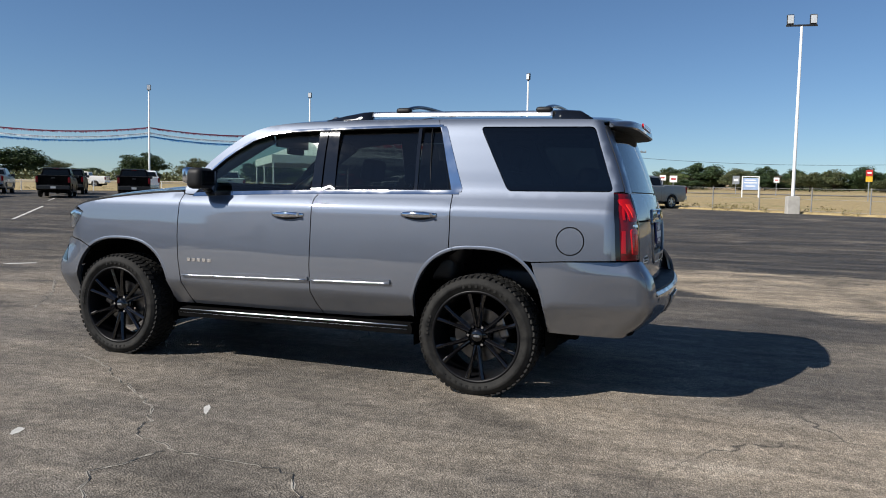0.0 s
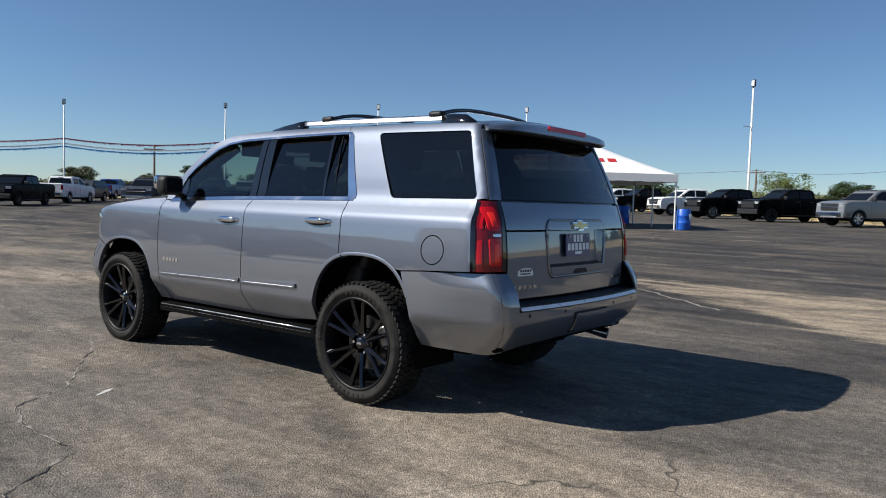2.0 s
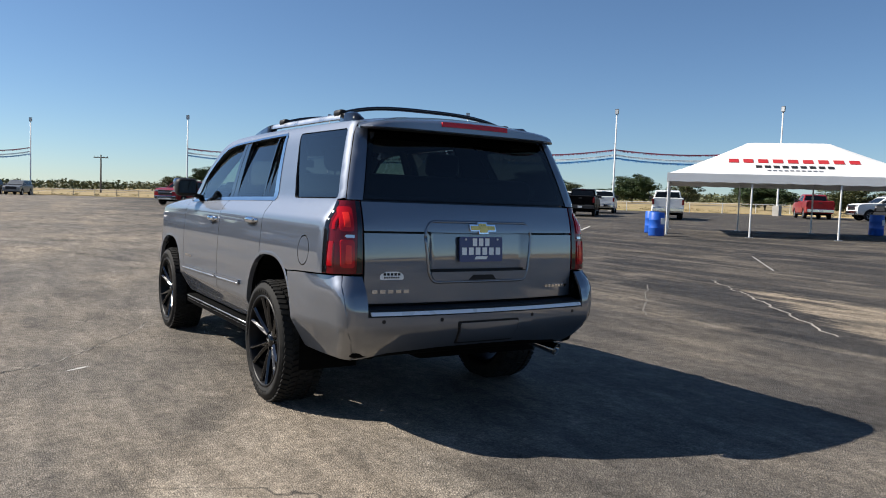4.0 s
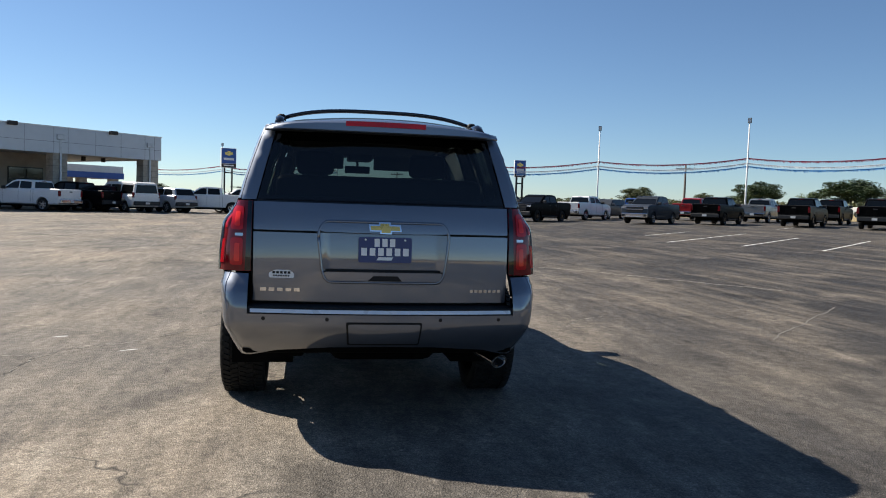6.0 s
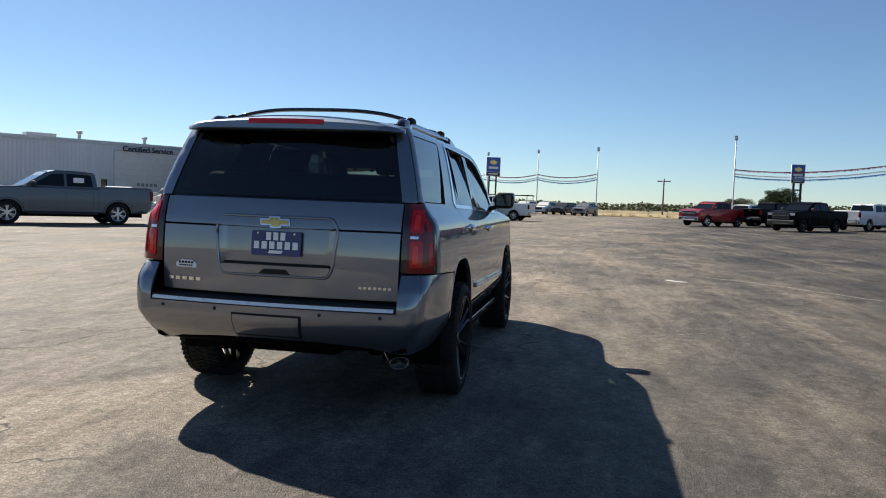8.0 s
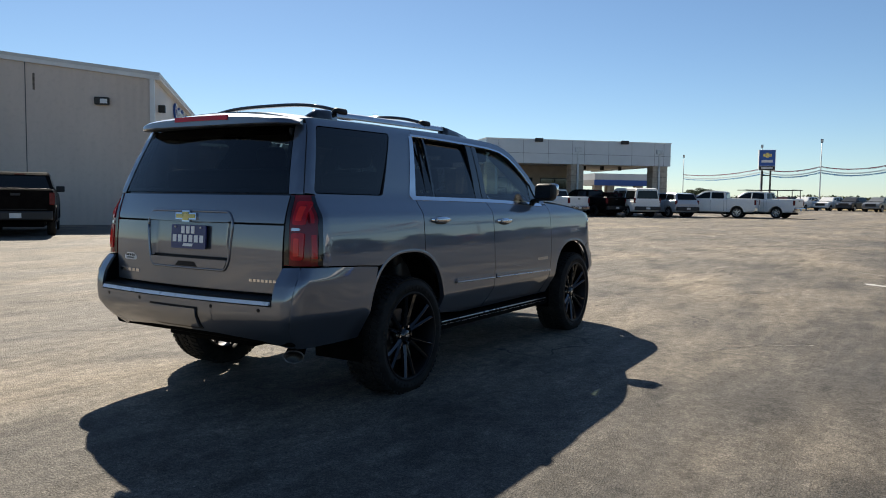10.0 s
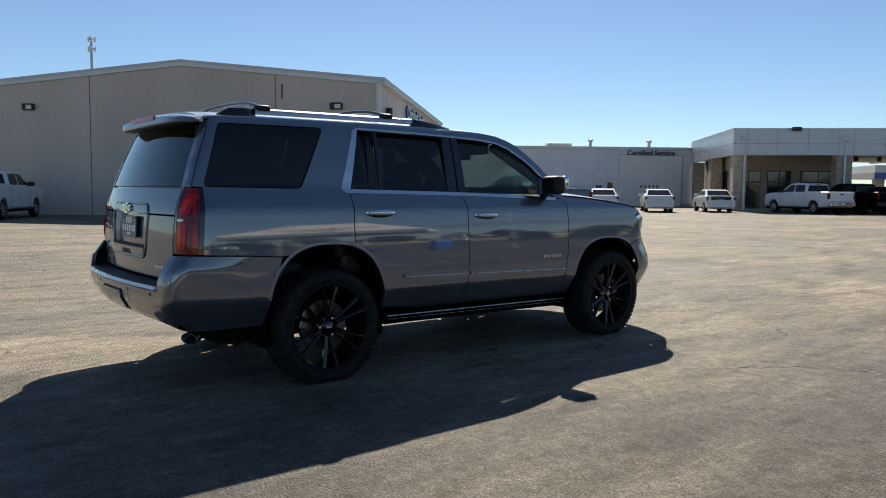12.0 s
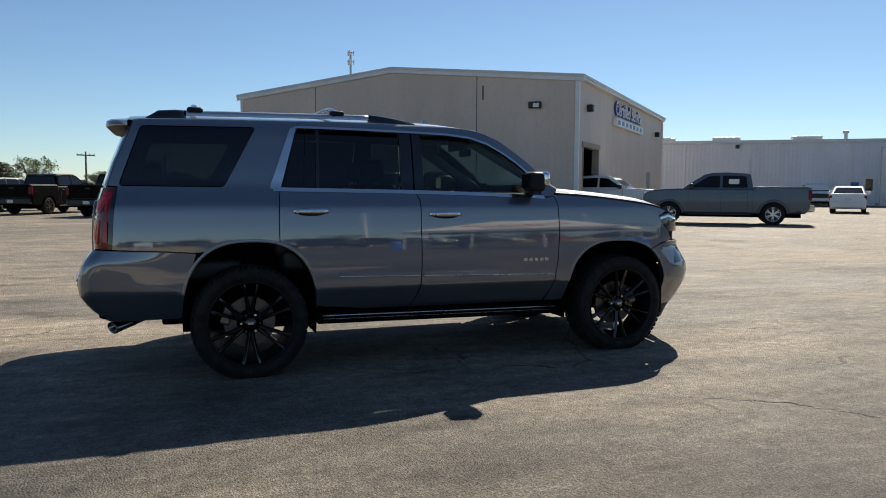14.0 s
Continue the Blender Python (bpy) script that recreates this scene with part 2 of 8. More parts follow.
def panel_bm(outline, at, holes=(), step=0.06, gap=0.0035, depth=0.018, bm=None, edge=0):
    """A sheet over an outline in two coordinates, laid on the surface at(a, b, inwards), with turned-in edges."""
    from mathutils.geometry import delaunay_2d_cdt
    loops = [shrink(dense(list(outline), step * 0.6), gap)] + [shrink(dense(list(h), step * 0.6), -gap) for h in holes]
    verts, edges = [], []
    for lp in loops:
        k = len(verts)
        verts += [Vector(p) for p in lp]
        edges += [(k + i, k + (i + 1) % len(lp)) for i in range(len(lp))]
    arr = np.array([tuple(v) for v in verts])
    lo, hi = arr.min(0), arr.max(0)
    for i in range(int((hi[0] - lo[0]) / step) + 1):
        for j in range(int((hi[1] - lo[1]) / step) + 1):
            x, y = lo[0] + (i + 0.5) * step, lo[1] + (j + 0.5) * step
            if inside(loops[0], x, y) and not any(inside(h, x, y) for h in loops[1:]) and ((arr - (x, y)) ** 2).sum(1).min() > (0.45 * step) ** 2:
                verts.append(Vector((x, y)))
    vs, _, fs, *_ = delaunay_2d_cdt(verts, edges, [], 0, 1e-6)
    bm = bm or bmesh.new()
    eps = 1e-3
    nl = bm.verts.layers.float_vector.get("nrm") or bm.verts.layers.float_vector.new("nrm")
    made = []
    for v in vs:
        p = at(v.x, v.y, 0)
        n = (at(v.x + eps, v.y, 0) - at(v.x - eps, v.y, 0)).cross(at(v.x, v.y + eps, 0) - at(v.x, v.y - eps, 0))
        out = p - at(v.x, v.y, 0.02)
        if n.dot(out) < 0:
            n = -n
        bv = bm.verts.new(p)
        bv[nl] = n.normalized() if n.length > 0 else out.normalized()
        made.append(bv)
    for f in fs:
        c = sum((vs[i] for i in f), Vector((0, 0))) / len(f)
        if inside(loops[0], c.x, c.y) and not any(inside(h, c.x, c.y) for h in loops[1:]):
            w = [made[i] for i in f]
            nn = (w[1].co - w[0].co).cross(w[2].co - w[0].co)
            face = bm.faces.new(w if nn.dot(w[0][nl]) > 0 else w[::-1])
            face.smooth = True
    bmesh.ops.delete(bm, geom=[v for v in made if not v.link_faces], context="VERTS")
    if depth:
        for lp in loops:
            a = [bm.verts.new(at(p[0], p[1], 0)) for p in lp]
            b = [bm.verts.new(at(p[0], p[1], depth)) for p in lp]
            c = sum((v.co for v in a), Vector()) / len(a)
            for i in range(len(lp)):
                j = (i + 1) % len(lp)
                bm.faces.new((a[i], a[j], b[j], b[i])).material_index = edge
    return bm


def panel(name, outline, at, mat, parent, holes=(), label="", **kw):
    # painted panels get black turned-in edges, so that their gaps look shaded
    seam = mat is PAINT and kw.get("gap", 1) != 0
    bm = panel_bm(outline, at, holes, edge=int(seam), **kw)
    return finish_panel(name, bm, [mat, GAP_SHADE] if seam else mat, parent, label)


def finish_panel(name, bm, mat, parent, label=""):
    nl = bm.verts.layers.float_vector["nrm"]
    bm.verts.index_update()
    normals = [tuple(v[nl]) for v in bm.verts]
    ob = part(name, bm, mat, parent, label)
    ob.data.normals_split_custom_set_from_vertices(normals)
    return ob


# ---- ground ----
def soft(v):
    return v if v > 30 else math.log1p(math.exp(v))


def ground_z(x, y):
    """The lot is level round the SUV and rises gently beyond it."""
    return 0.037 * soft((-y - 3) / 2) + 0.015 * soft((x - 10) / 5)


def asphalt_mat():
    m, n, l, p = node_mat("worn_asphalt")
    big = noise_node(n, l, 0.11, 5, 0.6)
    patch = noise_node(n, l, 0.55, 5, 0.55, stretch=(0.4, 1.0, 1.0, 0.25))
    blot = noise_node(n, l, 1.9, 6, 0.58, stretch=(0.42, 1.0, 1.0, -0.2))
    streak = noise_node(n, l, 1.1, 8, 0.66, stretch=(0.12, 1.7, 1.0, -0.65))
    brush = noise_node(n, l, 5.0, 7, 0.7, stretch=(0.22, 1.0, 1.0, 0.12))
    speck = noise_node(n, l, 11, 6, 0.75)
    fine = noise_node(n, l, 60, 4, 0.8)
    grit = noise_node(n, l, 190, 2, 0.8)
    # pale worn surface: tan dust over grey, in patches
    pale = ramp(n, l, patch, [(0.36, (0.165, 0.150, 0.131)), (0.50, (0.238, 0.211, 0.175)), (0.64, (0.325, 0.279, 0.220))])
    pale = mixed(n, l, ramp(n, l, big, [(0.40, 0.5), (0.54, 0.0)]), pale, (0.150, 0.140, 0.126))
    pale = mixed(n, l, ramp(n, l, blot, [(0.30, 0.7), (0.46, 0.0)]), pale, (0.100, 0.093, 0.085))
    pale = mixed(n, l, ramp(n, l, blot, [(0.54, 0.0), (0.70, 0.7)]), pale, (0.350, 0.312, 0.258))
    # darker sealed surface on the far side of the lot; its near part deepens the SUV's shadow
    dark = ramp(n, l, patch, [(0.36, (0.036, 0.036, 0.037)), (0.50, (0.058, 0.056, 0.054)), (0.64, (0.105, 0.097, 0.086))])
    dark = mixed(n, l, ramp(n, l, streak, [(0.52, 0.0), (0.66, 0.8)]), dark, (0.175, 0.154, 0.126))
    dark = mixed(n, l, ramp(n, l, blot, [(0.30, 0.7), (0.46, 0.0)]), dark, (0.026, 0.026, 0.026))
    pos = n.new("ShaderNodeTexCoord")
    sep = n.new("ShaderNodeSeparateXYZ")
    l.new(pos.outputs["Object"], sep.inputs[0])
    tilt = n.new("ShaderNodeMath")
    tilt.operation = "MULTIPLY_ADD"
    l.new(sep.outputs[0], tilt.inputs[0])
    tilt.inputs[1].default_value = 0.10
    l.new(sep.outputs[1], tilt.inputs[2])
    line = n.new("ShaderNodeMath")
    line.operation = "MULTIPLY_ADD"
    l.new(noise_node(n, l, 0.22, 7, 0.66), line.inputs[0])
    line.inputs[1].default_value = 9.0
    l.new(tilt.outputs[0], line.inputs[2])
    # range reaches in towards the SUV to darken the ground inside its shadow
    far = n.new("ShaderNodeMapRange")
    far.inputs[1].default_value, far.inputs[2].default_value = -0.9, 5.9
    far.inputs[3].default_value, far.inputs[4].default_value = 0.92, 0.0
    l.new(line.outputs[0], far.inputs[0])
    base = mixed(n, l, far.outputs[0], pale, dark)
    # one broad tan wedge of dust beside the parked car, bounded by three ragged edges
    def math_node(op, p0, p1):
        q = n.new("ShaderNodeMath")
        q.operation = op
        for sock, v in ((q.inputs[0], p0), (q.inputs[1], p1)):
            if isinstance(v, (int, float)):
                sock.default_value = v
            else:
                l.new(v, sock)
        return q.outputs[0]
    X, Y = sep.outputs[0], sep.outputs[1]
    near = math_node("SUBTRACT", math_node("ADD", math_node("MULTIPLY", X, -0.596), math_node("MULTIPLY", Y, -0.803)), 5.35)
    away = math_node("MULTIPLY", math_node("ADD", Y, 8.0), 0.5)
    left = math_node("MULTIPLY", math_node("ADD", X, 6.4), 0.5)
    rag = math_node("MULTIPLY", math_node("SUBTRACT", brush, 0.5), 1.3)
    rag = math_node("ADD", rag, math_node("MULTIPLY", math_node("SUBTRACT", streak, 0.5), 1.2))
    wedge = math_node("ADD", math_node("MINIMUM", math_node("MINIMUM", near, away), left), rag)
    base = mixed(n, l, stain_mask(n, l, wedge), base, mixed(n, l, ramp(n, l, blot, [(0.35, 0.0), (0.6, 1.0)]), (0.225, 0.196, 0.156), (0.430, 0.360, 0.265)))
    # oily stains with ragged edges, and dark tyre scuffs on wide turning circles
    stain = noise_node(n, l, 0.62, 8, 0.60, stretch=(0.7, 1.0, 1.0, 0.5))
    base = mixed(n, l, ramp(n, l, stain, [(0.33, 0.62), (0.43, 0.0)]), base, (0.070, 0.064, 0.057))
    base = mixed(n, l, ramp(n, l, stain, [(0.58, 0.0), (0.68, 0.45)]), base, (0.300, 0.262, 0.212))
    wear = ramp(n, l, noise_node(n, l, 1.3, 6, 0.65), [(0.44, 0.0), (0.60, 1.0)])
    for cx, cy, rad, wide in ((-2.4, 2.6, 3.05, 0.17), (5.0, 13.0, 13.4, 0.24), (-15.0, -7.0, 10.6, 0.22), (5.0, -17.0, 13.2, 0.24)):
        dx, dy = math_node("SUBTRACT", X, cx), math_node("SUBTRACT", Y, cy)
        d = math_node("SQRT", math_node("ADD", math_node("MULTIPLY", dx, dx), math_node("MULTIPLY", dy, dy)), 0.0)
        d = math_node("ABSOLUTE", math_node("SUBTRACT", math_node("ADD", d, math_node("MULTIPLY", math_node("SUBTRACT", blot, 0.5), 0.25)), rad), 0.0)
        d = math_node("MULTIPLY", d, 0.5 / wide)
        base = mixed(n, l, mixed(n, l, 1.0, ramp(n, l, d, [(0.10, 0.55), (0.50, 0.0)]), wear, "MULTIPLY"), base, (0.055, 0.051, 0.047))
    # aggregate: small stones with dark joints, pits and grit
    tcs = n.new("ShaderNodeTexCoord")
    stones = n.new("ShaderNodeTexVoronoi")
    stones.inputs["Scale"].default_value = 95
    l.new(tcs.outputs["Object"], stones.inputs["Vector"])
    base = mixed(n, l, 1.0, base, ramp(n, l, stones.outputs["Color"], [(0.25, 0.80), (0.50, 0.98), (0.75, 1.20)]), "MULTIPLY")
    base = mixed(n, l, 1.0, base, ramp(n, l, stones.outputs["Distance"], [(0.30, 1.03), (0.62, 0.80)]), "MULTIPLY")
    for tex, lo, hi in ((brush, 0.80, 1.20), (speck, 0.74, 1.27), (fine, 0.74, 1.26), (grit, 0.72, 1.30)):
        base = mixed(n, l, 1.0, base, ramp(n, l, tex, [(0.36, lo), (0.50, 1.0), (0.64, hi)]), "MULTIPLY")
    base = mixed(n, l, 1.0, base, (0.935, 0.915, 0.895), "MULTIPLY")
    # hairline cracks in patches
    tc = n.new("ShaderNodeTexCoord")
    wob = n.new("ShaderNodeTexNoise")
    wob.inputs["Scale"].default_value, wob.inputs["Detail"].default_value = 1.8, 4
    l.new(tc.outputs["Object"], wob.inputs[0])
    off = n.new("ShaderNodeVectorMath")
    off.operation = "MULTIPLY_ADD"
    l.new(wob.outputs["Color"], off.inputs[0])
    off.inputs[1].default_value = (0.8, 0.8, 0.0)
    l.new(tc.outputs["Object"], off.inputs[2])
    vor = n.new("ShaderNodeTexVoronoi")
    vor.feature = "DISTANCE_TO_EDGE"
    vor.inputs["Scale"].default_value = 0.42
    l.new(off.outputs[0], vor.inputs["Vector"])
    crack = ramp(n, l, vor.outputs["Distance"], [(0.0, 1.0), (0.007, 0.0)])
    patchy = ramp(n, l, noise_node(n, l, 0.5, 3), [(0.5, 0.0), (0.6, 0.9)])
    cm = mixed(n, l, 1.0, crack, patchy, "MULTIPLY")
    base = mixed(n, l, cm, base, (0.045, 0.042, 0.038))
    vor2 = ramp(n, l, vor.outputs["Distance"], [(0.004, 0.0), (0.007, 1.0), (0.013, 0.0)])
    base = mixed(n, l, mixed(n, l, 0.4, (0.0, 0.0, 0.0), mixed(n, l, 1.0, vor2, patchy, "MULTIPLY")), base, (0.30, 0.265, 0.215))
    l.new(base, p.inputs["Base Color"])
    l.new(ramp(n, l, patch, [(0.3, 0.66), (0.8, 0.85)]), p.inputs["Roughness"])
    p.inputs["Specular IOR Level"].default_value = 0.15
    hs = n.new("ShaderNodeMath")
    hs.operation = "MULTIPLY_ADD"
    l.new(stones.outputs["Distance"], hs.inputs[0])
    hs.inputs[1].default_value = -0.9
    l.new(fine, hs.inputs[2])
    bump(n, l, hs.outputs[0], 0.6, 0.012, p)
    return m


def stain_mask(n, l, dist):
    r = n.new("ShaderNodeMapRange")
    r.inputs[1].default_value, r.inputs[2].default_value = 0.0, 0.22
    r.inputs[3].default_value, r.inputs[4].default_value = 0.0, 0.88
    l.new(dist, r.inputs[0])
    return r.outputs[0]


def grass_mat():
    m, n, l, p = node_mat("dry_grass")
    a, b = noise_node(n, l, 0.12, 5), noise_node(n, l, 3.0, 6, 0.75)
    c = ramp(n, l, b, [(0.3, (0.20, 0.145, 0.062)), (0.7, (0.44, 0.34, 0.17))])
    c = mixed(n, l, ramp(n, l, a, [(0.55, 0.0), (0.7, 0.7)]), c, (0.13, 0.15, 0.05))
    l.new(c, p.inputs["Base Color"])
    p.inputs["Roughness"].default_value = 0.95
    bump(n, l, b, 0.8, 0.1, p)
    return m


ASPHALT, GRASS = asphalt_mat(), grass_mat()
CONCRETE = simple("concrete", (0.40, 0.38, 0.34), 0.85, vary=0.15, scale=3, bumps=0.2)
LINE_PAINT = simple("worn_line_paint", (0.55, 0.54, 0.50), 0.75, vary=0.3, scale=5)


def axis_steps(limit):
    v, s = [0.0], 1.5
    while v[-1] < limit:
        v.append(v[-1] + s)
        s *= 1.09
    return [-a for a in v[:0:-1]] + v


bm = bmesh.new()
gx = axis_steps(1800)
vs = [[bm.verts.new((x, y, ground_z(x, y))) for y in gx] for x in gx]
for i in range(len(gx) - 1):
    for j in range(len(gx) - 1):
        bm.faces.new((vs[i][j], vs[i + 1][j], vs[i + 1][j + 1], vs[i][j + 1]))
ground = link_mesh("ground", bm, ASPHALT, smooth=True)
tagged(ground, "wide worn grey asphalt car park with tan stains", "ground", kind="structure")

# dry field beyond the edge of the lot, a low step up
EDGE = [Vector(p) for p in ((-62, 4), (-34, -17), (-9.5, -35.2), (1, -42.4), (11, -51.8), (24, -60), (38, -63), (52, -54), (66, -40.5), (80, -27), (95, -11), (110, 5), (124, 20), (160, 58), (230, 130))]


def beyond(i, d):
    a, b = EDGE[max(i - 1, 0)], EDGE[min(i + 1, len(EDGE) - 1)]
    t = (b - a).normalized()
    p = EDGE[i] + Vector((t.y, -t.x)) * d
    return p


bm = bmesh.new()
ds = [0, 0.15, 3, 8, 18, 40, 90, 200, 450, 900]
rows = [[bm.verts.new((*beyond(i, d), ground_z(*beyond(i, d)) + (0.0 if k == 0 else 0.10))) for k, d in enumerate(ds)] for i in range(len(EDGE))]
for a, b in zip(rows, rows[1:]):
    for k in range(len(ds) - 1):
        bm.faces.new((a[k], a[k + 1], b[k + 1], b[k]))
bmesh.ops.recalc_face_normals(bm, faces=bm.faces)
field = link_mesh("field", bm, GRASS)
tagged(field, "dry golden grass field beside the lot", "field", kind="structure")

# the road behind the field
bm = bmesh.new()
rp = [Vector((-160, -45)), Vector((-60, -96)), Vector((0, -118)), Vector((60, -122)), Vector((110, -96)), Vector((150, -50)), Vector((210, 10))]
rr = []
for i, q in enumerate(rp):
    t = (rp[min(i + 1, len(rp) - 1)] - rp[max(i - 1, 0)]).normalized()
    nrm = Vector((t.y, -t.x))
    rr.append([bm.verts.new((*(q + nrm * d), ground_z(*(q + nrm * d)) + 0.16)) for d in (-4, 4)])
for a, b in zip(rr, rr[1:]):
    bm.faces.new((a[0], a[1], b[1], b[0]))
bmesh.ops.recalc_face_normals(bm, faces=bm.faces)
tagged(link_mesh("road", bm, simple("pale_road", (0.16, 0.155, 0.15), 0.85, scale=0.5)), "pale grey two-lane road behind the field", "road", kind="structure")


def ground_strip(name, a, b, width, mat, label, category, lift=0.004, kind="structure", wander=0.0, step=1.0):
    a, b = Vector(a), Vector(b)
    t = (b - a).normalized()
    nr = Vector((t.y, -t.x)) * width / 2
    k = max(2, int((b - a).length / step))
    bm = bmesh.new()
    rws = []
    for i in range(k + 1):
        c = a.lerp(b, i / k)
        w = 1 + 0.25 * math.sin(i * 2.7 + a.x)
        c = c + nr.normalized() * wander * (math.sin(i * 0.9 + a.y) + 0.6 * math.sin(i * 2.1 + a.x))
        rws.append([bm.verts.new((*(c + nr * s * w), ground_z(*(c + nr * s * w)) + lift)) for s in (-1, 1)])
    for p, q in zip(rws, rws[1:]):
        bm.faces.new((p[0], q[0], q[1], p[1]))
    bmesh.ops.recalc_face_normals(bm, faces=bm.faces)
    return tagged(link_mesh(name, bm, mat), label, category, kind=kind)


STRIPES = [((19.2, -12.6), (27.4, -20.9)), ((16.9, -14.2), (23.2, -20.8)), ((14.6, -15.6), (20.7, -22.3)), ((24.5, -14.2), (29.2, -18.8)), ((33.9, -26.9), (37.2, -30.3))]
for a, b in STRIPES:
    ground_strip("parking_line", a, b, 0.09, LINE_PAINT, "worn white painted parking line", "road marking")
ground_strip("parking_line", (3.3, -11.3), (5.9, -14.2), 0.05, simple("faded_line_paint", (0.24, 0.23, 0.21), 0.8, vary=0.4, scale=6), "faded painted parking line", "road marking")
SEAM = simple("seam_filler", (0.34, 0.315, 0.27), 0.85, vary=0.3, scale=3)
ground_strip("asphalt_seam", (10.1, -3.1), (8.1, -5.0), 0.03, SEAM, "pale seam across the asphalt", "seam", wander=0.03, step=0.15)
ground_strip("asphalt_seam", (8.1, -5.0), (4.4, -7.3), 0.03, SEAM, "pale seam across the asphalt", "seam", wander=0.03, step=0.15)
ground_strip("asphalt_seam", (2.6, -8.5), (0.9, -7.25), 0.022, SEAM, "pale crack beside the tan dust wedge", "seam", wander=0.04, step=0.12)
ground_strip("asphalt_seam", (0.9, -7.25), (-1.7, -5.15), 0.028, SEAM, "pale crack beside the tan dust wedge", "seam", wander=0.03, step=0.12)
ground_strip("asphalt_scuff", (0.2, -4.3), (2.5, -6.8), 0.018, simple("faint_scuff", (0.15, 0.138, 0.12), 0.85, vary=0.3, scale=3), "pale scuff line on the asphalt", "scuff", wander=0.02, step=0.2)


CRACK_DARK = simple("crack_shadow", (0.030, 0.028, 0.026), 0.9, vary=0.3, scale=9)


def crack(points, seed, wide=0.009):
    """A wandering crack: a pale crumbled ribbon with a dark thread in it."""
    rnd = random.Random(seed)
    pts = []
    for a, b in zip(points, points[1:]):
        a, b = Vector(a), Vector(b)
        k = max(2, int((b - a).length / 0.05))
        pts += [a.lerp(b, i / k) + Vector((rnd.gauss(0, 0.014), rnd.gauss(0, 0.014))) for i in range(k)]
    pts.append(Vector(points[-1]))
    ob = None
    for mat, w, lift in ((SEAM, wide * 2.4, 0.0025), (CRACK_DARK, wide, 0.0045)):
        bm = bmesh.new()
        rws = []
        for i, p in enumerate(pts):
            t = (pts[min(i + 1, len(pts) - 1)] - pts[max(i - 1, 0)]).normalized()
            h = Vector((t.y, -t.x)) * w * rnd.uniform(0.15, 1.0) / 2
            rws.append([bm.verts.new((*(p + h * q), ground_z(*(p + h * q)) + lift)) for q in (-1, 1)])
        for p, q in zip(rws, rws[1:]):
            bm.faces.new((p[0], q[0], q[1], p[1]))
        bmesh.ops.recalc_face_normals(bm, faces=bm.faces)
        if ob is None:
            ob = tagged(link_mesh("asphalt_crack", bm, mat), "crumbling crack in the worn asphalt", "crack", kind="structure")
        else:
            part("crack_thread", bm, mat, ob)


for k, pts in enumerate((((1.84, 1.07), (1.31, 1.30), (0.77, 1.66), (0.17, 2.02), (-0.08, 2.42), (-0.42, 2.56), (-1.14, 2.60), (-1.46, 3.03), (-2.1, 3.4)), ((3.88, -0.34), (4.7, -1.3), (5.93, -2.42)), ((3.87, 1.56), (4.86, 1.07), (6.32, 0.58)),
                         ((1.02, -2.36), (1.51, -2.66), (1.84, -3.11)), ((4.91, 0.03), (4.77, -0.24), (5.3, -0.26)), ((-0.42, 2.56), (-0.30, 2.95), (-0.62, 3.3)))):
    crack(pts, k + 3)


def blotch(name, x, y, rx, ry, turn, mat, label, n=40, lift=0.003, seed=1):
    rnd = random.Random(seed)
    ph = [rnd.uniform(0, 6.28) for _ in range(4)]
    bm = bmesh.new()
    c = bm.verts.new((x, y, ground_z(x, y) + lift))
    ring = []
    for k in range(n):
        a = 2 * math.pi * k / n
        r = 1 + 0.16 * math.sin(2 * a + ph[0]) + 0.12 * math.sin(3 * a + ph[1]) + 0.08 * math.sin(7 * a + ph[2]) + 0.05 * math.sin(13 * a + ph[3])
        px, py = rx * r * math.cos(a), ry * r * math.sin(a)
        qx, qy = x + px * math.cos(turn) - py * math.sin(turn), y + px * math.sin(turn) + py * math.cos(turn)
        ring.append(bm.verts.new((qx, qy, ground_z(qx, qy) + lift)))
    for k in range(n):
        bm.faces.new((c, ring[k], ring[(k + 1) % n]))
    return tagged(link_mesh(name, bm, mat), label, "stain", kind="structure")


PATCH = simple("white_patch", (0.50, 0.49, 0.46), 0.8, vary=0.2, scale=4)
blotch("paint_patch", -0.14, 1.93, 0.10, 0.016, -0.94, PATCH, "thin pale scrape on the asphalt", seed=5)
blotch("paint_patch", 0.50, 2.66, 0.07, 0.022, -1.1, PATCH, "thin pale scrape on the asphalt", seed=6)
blotch("paint_patch", 7.85, -3.45, 0.20, 0.09, 0.8, PATCH, "small pale patch on the asphalt", seed=3)


# ---- buildings ----
def frame_of(o, ux, uy):
    """A building's own axes: u along its front, v to its back, z up."""
    u = Vector((ux, uy, 0)).normalized()
    v = Vector((-u.y, u.x, 0))
    return Matrix(((u.x, v.x, 0, o[0]), (u.y, v.y, 0, o[1]), (0, 0, 1, ground_z(*o) - 0.02 if len(o) < 3 else o[2]), (0, 0, 0, 1)))


